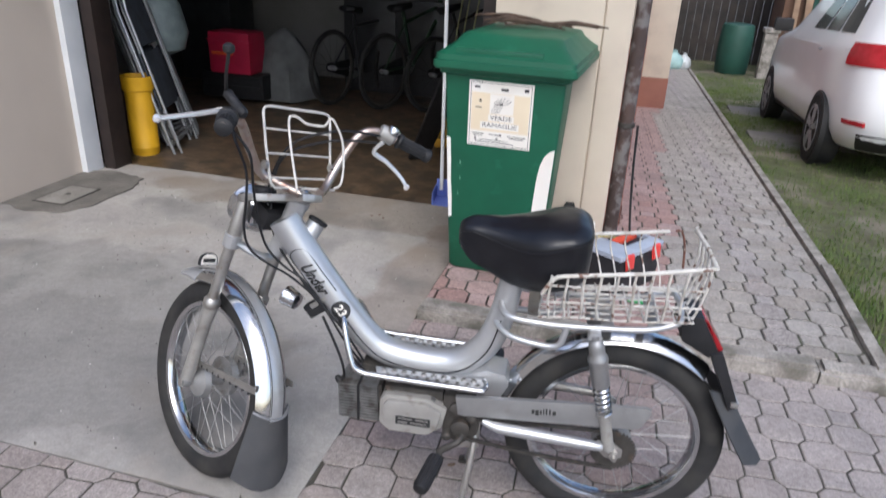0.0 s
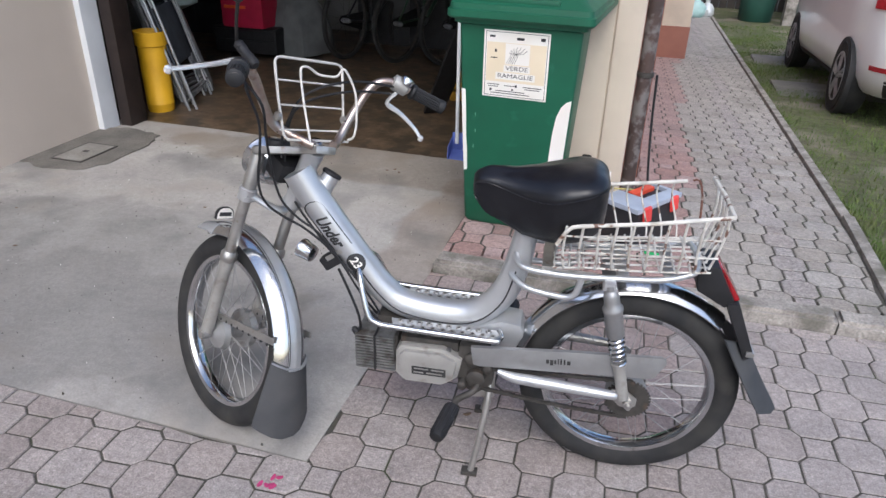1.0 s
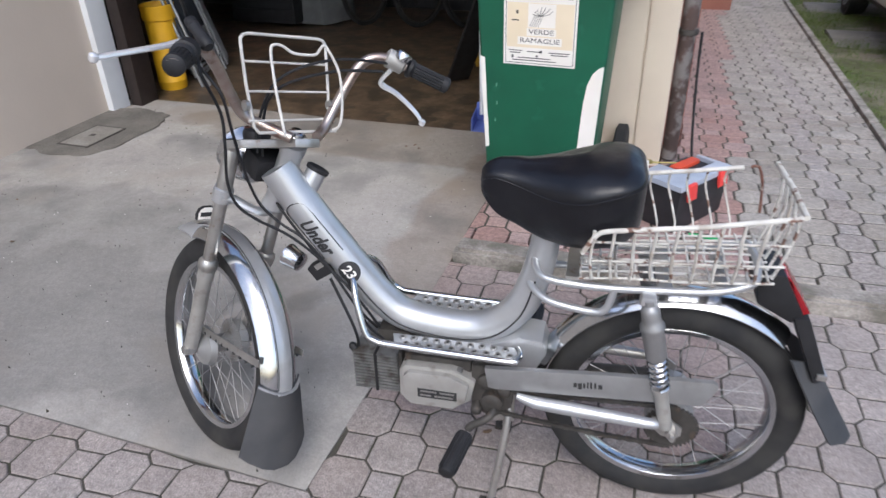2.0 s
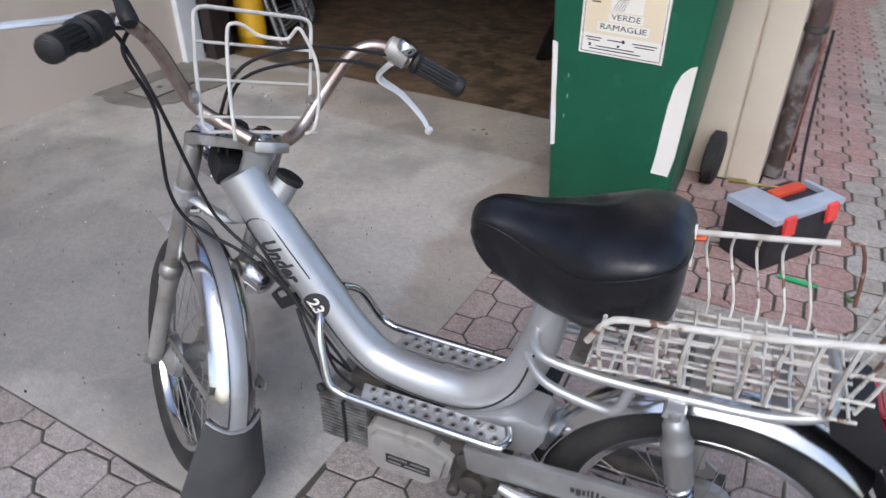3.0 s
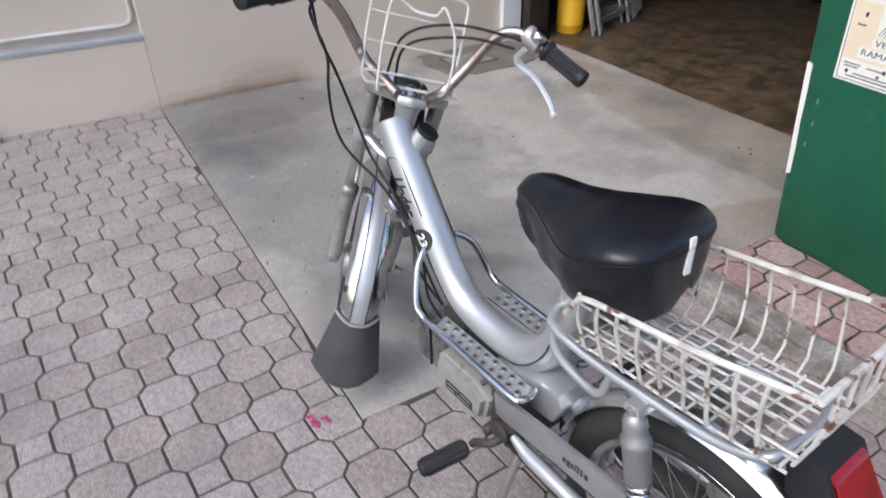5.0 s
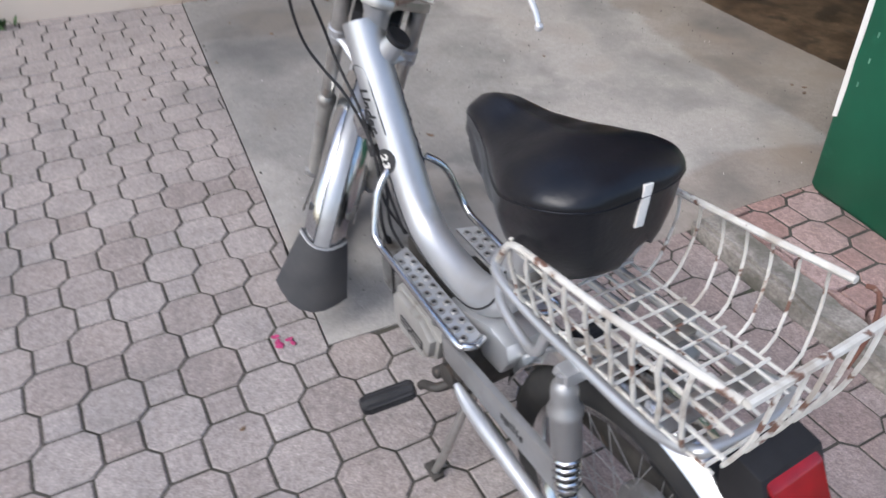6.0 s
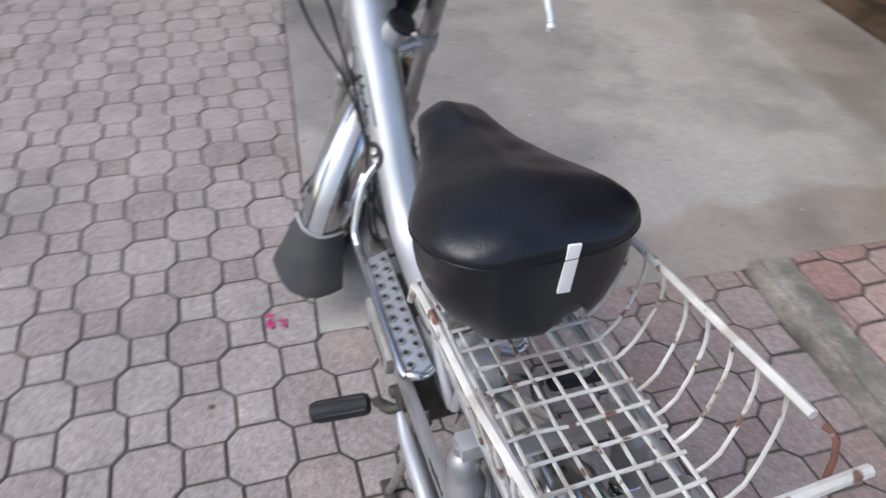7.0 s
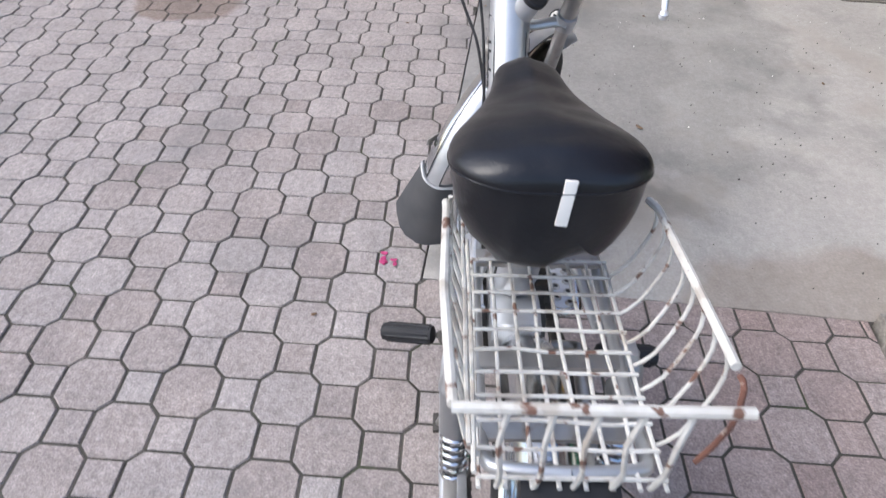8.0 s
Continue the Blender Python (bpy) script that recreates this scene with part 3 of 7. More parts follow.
guard("rear_mudguard", REAR, 0.298, 14, 131, 0.038, 0.022, CHROME, "polished chrome rear mudguard")
AXLE = FORK @ pose(0.046, 0, -0.612)
front_guard = guard("front_mudguard", AXLE, 0.296, 50, 157, 0.046, 0.026, CHROME, "polished chrome front mudguard with a painted centre strip", 0.0)
s = Shape(AXLE)
rows = []
for k in range(41):
    a = radians(44 + 113 * k / 40)
    rows.append([((0.3005 - 0.003 * abs(t)) * math.cos(a), 0.017 * t, (0.3005 - 0.003 * abs(t)) * math.sin(a)) for t in (-1, -0.5, 0, 0.5, 1)] + [(0.294 * math.cos(a), 0.017 * t, 0.294 * math.sin(a)) for t in (1, -1)])
part("centre_strip", s.rings(rows), SILVER, front_guard, "matt silver strip along the mudguard")
for y in (-0.018, 0.018):
    pts = [(0.2995 * math.cos(radians(a)), y, 0.2995 * math.sin(radians(a))) for a in range(46, 158, 4)]
    part("pinstripe", Shape(AXLE).tube(pts, 0.0012, 5), INK, front_guard)
# front peak of the mudguard with its badge
peak = Shape(AXLE)
rows = []
for k in range(6):
    a = radians(51 - 2.6 * k)
    r, deep, wide = 0.2975 + 0.0030 * k, 0.026 - 0.0024 * k, 0.0465 + 0.0004 * k
    top = [((r - deep * abs(t) ** 2.6) * math.cos(a), wide * t, (r - deep * abs(t) ** 2.6) * math.sin(a)) for t in (-1, -0.8, -0.5, -0.2, 0.2, 0.5, 0.8, 1)]
    rows.append(top + [(p[0] * 0.982, p[1] * 0.98, p[2] * 0.982) for p in top[::-1]])
part("mudguard_peak", peak.rings(rows), SILVER, front_guard)
ARCH = [(-0.027, 0.0), (0.027, 0.0), (0.027, 0.016), (0.021, 0.028), (0.010, 0.034), (-0.010, 0.034), (-0.021, 0.028), (-0.027, 0.016)]
AT_PEAK = AXLE @ pose(0.205, 0, 0.232, 0, 18, 0)
badge_ob = part("badge", Shape(AT_PEAK).prism(ARCH, -0.006, 0.003, "x", 0.0015), BLACK, front_guard, "small arched badge with a black border")
part("badge_face", Shape(AT_PEAK).prism([(y * 0.86, 0.002 + z * 0.88) for y, z in ARCH], -0.0072, -0.0058, "x"), STICKER, badge_ob, "pale badge face")
part("badge_mark", Shape(AT_PEAK).box(-0.0082, -0.0070, -0.018, 0.018, 0.009, 0.020), INK, badge_ob)
# rubber flap below the front mudguard
a = radians(156)
fx, fz = 0.300 * math.cos(a), 0.300 * math.sin(a)
rings = []
for k in range(8):
    t = k / 7
    wide, bow = 0.052 + 0.034 * t, 0.030 + 0.014 * t
    cx, cz = fx + 0.034 - 0.062 * t, fz + 0.006 - 0.159 * t
    drop = (0.006, 0.02)[k - 6] if k > 5 else 0.0
    ring = [(cx - bow * (1 - abs(q) ** 2.2) - 0.4226 * drop * (1 - q * q), wide * q, cz - drop * 0.9 * (1 - q * q)) for q in (-1, -0.8, -0.5, -0.2, 0.2, 0.5, 0.8, 1)]
    ring += [(p[0] + 0.004, p[1] * 0.97, p[2]) for p in ring[::-1]]
    rings.append(ring)
part("front_mud_flap", Shape(AXLE).rings(rings), FLAP, moped, "flared black rubber flap scuffed at its edge")
band = Shape(AXLE)
pts = [(fx + 0.032 - 0.036 * (1 - abs(q) ** 2.2), 0.052 * q, fz + 0.004) for q in (-1, -0.8, -0.5, -0.2, 0.2, 0.5, 0.8, 1)]
part("flap_clamp", band.tube(pts, 0.004, 6, flat=0.35), SLIDER, front_guard, "perforated steel strap")
for side in (-1, 1):
    stay = Shape(AXLE).prism([(0.008, 0.066), (-0.218, 0.186), (-0.224, 0.170), (0.0, 0.050)], side * 0.056 - 0.0015, side * 0.056 + 0.0015, "y", 0.0008)
    stay_ob = part("mudguard_stay", stay, STEEL, moped, "flat perforated steel stay")
    for k in range(9):
        x = -0.012 - 0.024 * k
        z = 0.062 - 0.4805 * (x + 0.004) - 0.004
        part("hole", Shape(AXLE).lathe([(0.0035, -0.0022), (0.0035, 0.0022)], 8, "y", (x, side * 0.056, z)), INK, stay_ob)

# fork, in the fork frame: raked legs before the steering axis
LEG_TOP, LEG_LOW = Vector((0.116, 0, -0.072)), Vector((0.050, 0, -0.612))


def leg_at(z):
    return LEG_TOP.x + (LEG_LOW.x - LEG_TOP.x) * (z - LEG_TOP.z) / (LEG_LOW.z - LEG_TOP.z)


rake = math.degrees(math.atan2(LEG_TOP.x - LEG_LOW.x, LEG_TOP.z - LEG_LOW.z))
for side in (-1, 1):
    y = side * 0.073
    leg = FORK @ Matrix.Translation((LEG_TOP.x, y, LEG_TOP.z)) @ pose(0, 0, 0, 0, rake, 0)
    part("fork_tube", Shape(leg).tube([(0, 0, 0), (0, 0, -0.31)], 0.0145, 14), STEEL, moped, "weathered chrome fork tube")
    slider = part("fork_slider", Shape(leg).lathe([(0.010, -0.556), (0.0158, -0.548), (0.0168, -0.52), (0.0168, -0.34), (0.0188, -0.335), (0.0188, -0.305)], 16), ALLOY, moped, "pale grey lower fork leg")
    part("dust_collar", Shape(leg).lathe([(0.0195, -0.310), (0.0218, -0.307), (0.0218, -0.290), (0.0165, -0.282)], 16), STEEL, slider, "dull steel collar")
    part("axle_nut", Shape(FORK).lathe([(0.012, 0.0), (0.012, 0.012), (0.006, 0.012), (0.006, 0.022)], 6, "y", (0.046, side * 0.094, -0.612)), STEEL, moped)
    part("axle_lug", Shape(FORK).lathe([(0.016, -0.010), (0.018, 0.0), (0.016, 0.010)], 14, "y", (0.050, side * 0.076, -0.612)), SLIDER, moped)
    part("fork_cap", Shape(leg).lathe([(0.017, 0.002), (0.017, 0.008), (0.011, 0.011)], 12), CHROME, moped)
    ear = part("headlamp_ear", Shape(leg).lathe([(0.0172, -0.115), (0.0172, -0.012), (0.0155, -0.008)], 14), STEEL, moped, "dull chrome sleeve that holds the headlamp")
    part("ear_plate", Shape(FORK).prism([(0.100, -0.155), (0.104, -0.090), (0.135, -0.092), (0.150, -0.110), (0.138, -0.132)], y - 0.0015, y + 0.0015, "y", 0.001), CHROME, ear)
    part("ear_screw", Shape(FORK).lathe([(0.003, -0.006), (0.008, -0.005), (0.008, 0.005), (0.004, 0.007)], 10, "y", (0.133, side * 0.077, -0.111)), STEEL, ear)
yoke = [(0.132, -0.080), (0.136, -0.066), (0.110, -0.030), (0.110, 0.030), (0.136, 0.066), (0.132, 0.080), (0.108, 0.090), (0.078, 0.078), (0.020, 0.034), (-0.028, 0.028), (-0.034, 0.0), (-0.028, -0.028), (0.020, -0.034), (0.078, -0.078), (0.108, -0.090)]
part("lower_yoke", Shape(FORK).tube([(0.094, 0.084, -0.184), (0.088, 0.058, -0.188), (0.060, 0.026, -0.196), (0.048, 0.0, -0.198), (0.060, -0.026, -0.196), (0.088, -0.058, -0.188), (0.094, -0.084, -0.184)], 0.0125, 10, smooth=4, flat=0.75), SILVER, moped, "silver lower fork yoke")
for side in (-1, 1):
    part("yoke_clamp", Shape(FORK @ Matrix.Translation((leg_at(-0.186), side * 0.073, -0.186)) @ pose(0, 0, 0, 0, rake, 0)).lathe([(0.0165, -0.018), (0.0215, -0.015), (0.0215, 0.015), (0.0165, 0.018)], 16), SILVER, moped)
part("top_yoke", Shape(FORK @ pose(0.010, 0, 0.004, 0, 35, 0) @ Matrix.Diagonal((1.13, 1.04, 1, 1))).prism(yoke, -0.008, 0.010, "z", 0.006), STEEL, moped, "dull chrome top fork yoke")
part("stem_nut", Shape(STEER @ pose(0.024, 0, -0.008)).lathe([(0.022, 0.010), (0.022, 0.022), (0.015, 0.024), (0.015, 0.032), (0.008, 0.035)], 12), CHROME, moped)
lamp = Shape(FORK @ pose(0.165, 0, -0.130, 0, 90, 0))
lamp.lathe([(0.012, -0.06), (0.038, -0.052), (0.054, -0.022), (0.058, 0.012), (0.061, 0.022), (0.056, 0.03)], 28)
part("headlamp", lamp, CHROME, moped, "round chrome headlamp")
part("speedometer", Shape(FORK @ pose(0.150, 0.0, -0.076, 0, 24, 0)).lathe([(0.026, -0.02), (0.030, 0.008), (0.028, 0.016), (0.024, 0.018)], 24), BLACK, moped, "small black speedometer")
part("wiring_block", Shape(FORK).box(0.046, 0.112, -0.046, 0.048, -0.118, -0.066, 0.014), BLACK, moped, "dark bundle of wiring behind the headlamp")

# handlebar
RUSTY = surf("rusty_chrome", (0.46, 0.40, 0.36), (0.36, 0.28, 0.24), 26, 0.25, metal=0.9, dirt=(0.2, 0.1, 0.07), dirt_at=(0.56, 0.72), dirt_scale=30)
for side in (-1, 1):
    if side > 0:
        bar = [(0.0, 0.030, 0.026), (0.030, 0.055, 0.026), (0.072, 0.095, 0.032), (0.088, 0.130, 0.075), (0.092, 0.160, 0.118), (0.084, 0.198, 0.158), (0.062, 0.238, 0.175), (-0.050, 0.324, 0.204)]
    else:
        bar = [(0.0, -0.030, 0.026), (0.020, -0.060, 0.034), (0.050, -0.100, 0.085), (0.066, -0.135, 0.148), (0.058, -0.168, 0.176), (0.030, -0.212, 0.179), (-0.036, -0.288, 0.172)]
    part("handlebar", Shape(STEER).tube(bar, 0.011, 12, smooth=5), RUSTY, moped, "chrome handlebar speckled with rust")
    way = (Vector(bar[-1]) - Vector(bar[-2])).normalized()
    g0 = Vector((0.010, 0.278, 0.188)) if side > 0 else Vector((0.020, -0.224, 0.178))
    q = way.to_track_quat("Z", "Y").to_matrix().to_4x4()
    grip = Shape(STEER @ Matrix.Translation(g0) @ q)
    grip.lathe([(0.013, -0.004), (0.0195, 0.0), (0.0205, 0.006), (0.0165, 0.012)], 20)
    end = 0.062 if side > 0 else 0.080   # the left grip is cut shorter
    fluted(grip, 0.0162, 0.008, end)
    grip.lathe([(0.0160, end - 0.002), (0.0175, end + 0.002), (0.0168, end + 0.012), (0.010, end + 0.016)], 20)
    part("grip", grip, BLACK, moped, "ribbed black rubber grip")
    house = Shape(STEER @ Matrix.Translation(g0 - way * 0.030) @ q).lathe([(0.012, -0.022), (0.020, -0.018), (0.021, 0.018), (0.014, 0.022)], 16)
    part("lever_clamp", house, ALLOY if side < 0 else BLACK, moped)
    if side > 0:
        lever = [(0.058, 0.222, 0.176), (0.076, 0.240, 0.177), (0.066, 0.285, 0.171), (0.042, 0.396, 0.160)]
    else:
        lever = [(0.030, -0.190, 0.165), (0.040, -0.185, 0.128), (0.020, -0.225, 0.112), (-0.015, -0.258, 0.092), (-0.036, -0.272, 0.076)]
    lv = Shape(STEER).tube(lever, [0.008, 0.008, 0.0065, 0.0055, 0.0045][: len(lever)], 8, smooth=5, flat=0.7)
    lv.lathe([(0.003, -0.008), (0.0068, -0.005), (0.0076, 0), (0.0068, 0.005), (0.003, 0.008)], 12, "z", lever[-1])
    part("brake_lever", lv, LEVER, moped, "polished alloy lever with a ball end")
# switch and bell clamp on the right, mirror stalk on the left
part("bell", Shape(STEER @ pose(0.026, -0.205, 0.198, 20, 0, 0)).lathe([(0.006, -0.010), (0.016, -0.008), (0.018, 0.004), (0.015, 0.009), (0.006, 0.011)], 20), CHROME, moped, "small chrome bell")
stalk = Shape(STEER @ pose(0.062, 0.213, 0.184, 0, 80, 4))
stalk.lathe([(0.008, -0.012), (0.0125, -0.006), (0.0115, 0.012), (0.0095, 0.034), (0.0108, 0.037), (0.0108, 0.042), (0.0095, 0.045), (0.0108, 0.049), (0.0108, 0.056), (0.007, 0.061)], 16)
part("mirror_mount", stalk, BLACK, moped, "short black mirror mount without its mirror")
stem = Shape().tube([(0.921, 0.112, 1.068), (0.912, 0.128, 1.087), (0.886, 0.175, 1.120), (0.866, 0.209, 1.142), (0.836, 0.258, 1.176)], 0.0034, 8, smooth=3)
stem.lathe([(0.004, -0.010), (0.010, -0.006), (0.011, 0.0), (0.010, 0.006), (0.004, 0.010)], 14, "z", (0.836, 0.258, 1.180))
part("mirror_stem", stem, BLACK, moped, "bare thin black mirror stem")

# carrier frame before the handlebar
FR = STEER
def on_rack(y, t, off=0.0):
    """A place on the carrier: y across from right to left, t up its slope."""
    k = (y + 0.08) / 0.18
    low = Vector((0.023, -0.0775, 0.026)).lerp(Vector((0.015, 0.1150, 0.031)), k)
    high = Vector((0.129, -0.078, 0.171)).lerp(Vector((0.142, 0.102, 0.166)), k)
    p = low.lerp(high, t)
    return (p.x + 0.77 * off, p.y, p.z - 0.63 * off)
front_rack = part("front_carrier", Shape(FR).tube([on_rack(-0.080, 0.0), on_rack(-0.083, 0.5), on_rack(-0.084, 0.9), on_rack(-0.083, 0.95), on_rack(-0.078, 0.985), on_rack(-0.066, 1.0), on_rack(0.083, 1.0), on_rack(0.094, 0.985), on_rack(0.100, 0.95), on_rack(0.101, 0.9), on_rack(0.098, 0.5), on_rack(0.090, 0.06), on_rack(0.080, 0.0), on_rack(-0.095, -0.02)], 0.0032, 8), WIRE_CLEAN, moped, "small white coated wire carrier")
for t in (0.12, 0.42, 0.72):
    part("carrier_bar", Shape(FR).tube([on_rack(-0.083, t), on_rack(0.099, t)], 0.0024, 8), WIRE_CLEAN, front_rack)
part("carrier_loop", Shape().tube([(0.790, 0.078, 0.855), (0.793, 0.074, 0.872), (0.812, 0.045, 0.935), (0.827, 0.014, 0.994), (0.823, 0.003, 1.004), (0.813, -0.008, 0.999), (0.800, -0.020, 0.984), (0.782, -0.035, 0.977), (0.766, -0.047, 0.975), (0.758, -0.053, 0.984), (0.752, -0.056, 0.990), (0.744, -0.058, 0.982), (0.727, -0.060, 0.938), (0.722, -0.048, 0.880), (0.725, -0.032, 0.842), (0.740, -0.030, 0.832)], 0.0029, 8, smooth=4), WIRE_CLEAN, front_rack, "bent spring clip of white wire")
for y in (-0.084, 0.102):
    part("carrier_clip", Shape(FR @ pose(*on_rack(y, 0.28), 0, 40, 0)).lathe([(0.003, -0.006), (0.010, -0.004), (0.010, 0.004), (0.003, 0.006)], 14, "y"), STEEL, front_rack)

# main frame tube
spine = [(0.853, 0.759), (0.821, 0.704), (0.764, 0.618), (0.708, 0.540), (0.650, 0.4675), (0.588, 0.427), (0.48, 0.415), (0.405, 0.431), (0.348, 0.487), (0.318, 0.570), (0.302, 0.665)]
rads = [0.0375, 0.0375, 0.0375, 0.0370, 0.0362, 0.0350, 0.0345, 0.0350, 0.0335, 0.0310, 0.0275]
SIDE = 0.009
frame_tube = part("frame", Shape(Matrix.Translation((0, SIDE, 0))).tube([(x, 0, z) for x, z in spine], rads, 28, smooth=6), SILVER, moped, "thick silver painted step-through frame tube", 60)
part("head_tube", Shape(STEER @ pose(0.022, 0, 0)).lathe([(0.024, -0.165), (0.027, -0.16), (0.024, -0.145), (0.024, -0.03), (0.027, -0.02), (0.027, -0.004), (0.022, 0.0)], 24), SILVER, moped)
for side in (-1, 1):
    pts = []
    for (x, z), r, k in zip(spine[3:10], rads[3:10], range(7)):
        ang = (0.10, 0.0, -0.18, -0.30, -0.28, -0.15, 0.0)[k]
        nx, nz = ((0.80, -0.6), (0.72, -0.7), (0.45, -0.9), (0.0, -1.0), (-0.3, -0.95), (-0.8, -0.6), (-0.95, -0.3))[k]
        c, sn = math.cos(ang), -math.sin(ang)
        pts.append((x + nx * r * 1.012 * sn, side * r * 1.012 * c, z + nz * r * 1.012 * sn))
    part("frame_seam", Shape(Matrix.Translation((0, SIDE, 0))).tube(pts, 0.0020, 5, smooth=5), INK, frame_tube)
NECK = Matrix.Translation((0.812, -0.002, 0.690)) @ Vector((-0.44, -0.40, 0.80)).to_track_quat("Z", "Y").to_matrix().to_4x4()
part("filler_neck", Shape(NECK).lathe([(0.0225, 0.0), (0.021, 0.064)], 20), SILVER, frame_tube)
part("filler_cap", Shape(NECK).lathe([(0.021, 0.062), (0.0245, 0.063), (0.025, 0.071), (0.021, 0.073), (0.010, 0.070)], 20), BLACK, frame_tube, "black fuel filler cap")
# lettering on the frame, wrapped round the tube
TUBE_R = 0.0377
tilt = math.atan2(0.712 - 0.552, 0.813 - 0.698)
c, sn = math.cos(tilt), math.sin(tilt)
for side in (-1, 1):
    along = Vector((-c, 0, -sn)) if side > 0 else Vector((c, 0, sn))      # reading direction
    out = Vector((0, side, 0))
    up = out.cross(along)
    turn = Matrix((along, up, out)).transposed().to_4x4()
    raise_up, raise_word = (pose(0, 0, 0, -a if up.z > 0 else a, 0, 0) for a in (10, 0))
    mid = Matrix.Translation((0.768, SIDE, 0.6235)) @ turn @ raise_word
    words("lettering", "Under", 0.043, INK, frame_tube, mid, 0.0006, "black script lettering", width=0.086, bend=TUBE_R, slant=0.3, bold=0.0014)
    dot = Matrix.Translation((0.711, SIDE, 0.5435)) @ turn @ raise_up
    ring = [[dot @ Vector((r * math.cos(t), TUBE_R * math.sin(r * math.sin(t) / TUBE_R), (TUBE_R + h) * math.cos(r * math.sin(t) / TUBE_R))) for t in (2 * math.pi * i / 28 for i in range(28))] for r, h in ((0.0245, -0.002), (0.0245, 0.0014), (0.022, 0.0014), (0.019, 0.0014), (0.014, 0.0014), (0.009, 0.0014), (0.002, 0.0014))]
    part("number_disc", Shape().rings(ring), INK, frame_tube, "black disc with a number in it")
    words("number", "23", 0.030, STICKER, frame_tube, dot, 0.0004, bold=0.0006, bend=TUBE_R + 0.0016, slant=0.1)
    r, L0, L1 = 0.027, -0.062, 0.052
    loop = [(L1, r)] + [(L0 + r * 0.9 * math.cos(math.pi / 2 + math.pi * k / 10), r * math.sin(math.pi / 2 + math.pi * k / 10)) for k in range(11)] + [(L1, -r)]
    pts = [mid @ Vector((x, TUBE_R * math.sin(y / TUBE_R), TUBE_R * 1.004 * math.cos(y / TUBE_R))) for x, y in loop]
    part("outline", Shape().tube(pts, 0.0013, 5), INK, frame_tube)

# seat: rows of place, half width, top, rim, lower edge and how far the skirt narrows
SEAT = [(0.133, 0.040, 0.812, 0.806, 0.735, 0.70), (0.137, 0.064, 0.823, 0.808, 0.713, 0.64), (0.150, 0.088, 0.832, 0.808, 0.696, 0.58), (0.175, 0.105, 0.838, 0.803, 0.680, 0.55), (0.205, 0.110, 0.838, 0.794, 0.671, 0.52), (0.24, 0.107, 0.833, 0.784, 0.666, 0.50), (0.28, 0.090, 0.824, 0.778, 0.670, 0.52), (0.32, 0.068, 0.817, 0.780, 0.682, 0.62), (0.36, 0.050, 0.815, 0.788, 0.702, 0.74), (0.395, 0.041, 0.812, 0.795, 0.719, 0.82), (0.418, 0.033, 0.804, 0.790, 0.745, 0.85), (0.428, 0.019, 0.793, 0.782, 0.758, 0.9)]


def seat_row(s):
    k = min(int(s), len(SEAT) - 2)
    t = s - k
    p0, p1, p2, p3 = (SEAT[min(max(k + d, 0), len(SEAT) - 1)] for d in (-1, 0, 1, 2))
    return [0.5 * (2 * b + (c - a) * t + (2 * a - 5 * b + 4 * c - d) * t * t + (3 * b - a - 3 * c + d) * t**3) for a, b, c, d in zip(p0, p1, p2, p3)]


seat = Shape()
rings, piping = [], ([], [])
for step in range(45):
    u, hw, top, rim, bot, narrow = seat_row(step * (len(SEAT) - 1) / 44)
    mid_v = 0.009 + 0.012 * max(0.0, (u - 0.2) / 0.22)
    ring = []
    for k in range(25):
        a = math.pi * k / 24
        y, z = hw * math.cos(a), rim + (top - rim) * math.sin(a) ** 0.85
        soft = math.sin(a)
        crease = noise.noise(Vector((u * 14, y * 9, 1.0))) * 0.0045 + noise.noise(Vector((u * 40, y * 30, 4.0))) * 0.0022
        ridge = 0.006 * math.exp(-((y - 0.004) / 0.012) ** 2) * max(0.0, min(1.0, (u - 0.2) / 0.1))
        ring.append((u, y, z + soft * (crease + ridge)))
    side_wall = [(1 - (1 - narrow) * t**2.8, t) for t in (0.02, 0.2, 0.38, 0.56, 0.74, 0.9)]
    def skirt(w, t, sg):
        fold = noise.noise(Vector((u * 22, sg * 3.0, t * 5))) * (0.005 + 0.007 * max(0.0, min(1.0, (u - 0.24) / 0.08))) * t
        return (u, sg * (hw * w * 0.965 + fold), rim - 0.004 + (bot - rim + 0.004) * t)
    ring += [skirt(w, t, -1) for w, t in side_wall]
    torn = max(0.0, min(1.0, (0.2 - u) / 0.05))   # the skirt hangs higher at the right of its back
    ring += [(u, hw * narrow * 0.97 * q, bot - 0.010 * (1 - q * q) + torn * (0.020 if q < -0.6 else 0.016 if q < -0.2 else 0.0)) for q in (-1, -0.5, 0, 0.5, 1)]
    ring += [skirt(w, t, 1) for w, t in side_wall[::-1]]
    rings.append([(p[0], p[1] + mid_v, p[2]) for p in ring])
    piping[0].append((u, hw + mid_v, rim - 0.001))
    piping[1].append((u, mid_v - hw, rim - 0.001))
seat.rings(rings)
seat_ob = part("seat", seat, VINYL, moped, "glossy black vinyl saddle with a deep skirt", 50)
part("seat_piping", Shape().tube(piping[0][::-1] + [(0.1322, 0.03, 0.805), (0.1322, -0.018, 0.805)] + piping[1], 0.0011, 7), VINYL, seat_ob, "raised seam round the saddle")
part("seat_label", Shape(pose(0.1325, -0.001, 0.793, 0, 0, 0)).box(-0.0018, 0.0015, -0.0065, 0.0065, -0.028, 0.028, 0.001, pose(0, 0, 0, 5, 3, 0)), STICKER, seat_ob, "narrow white sticker")
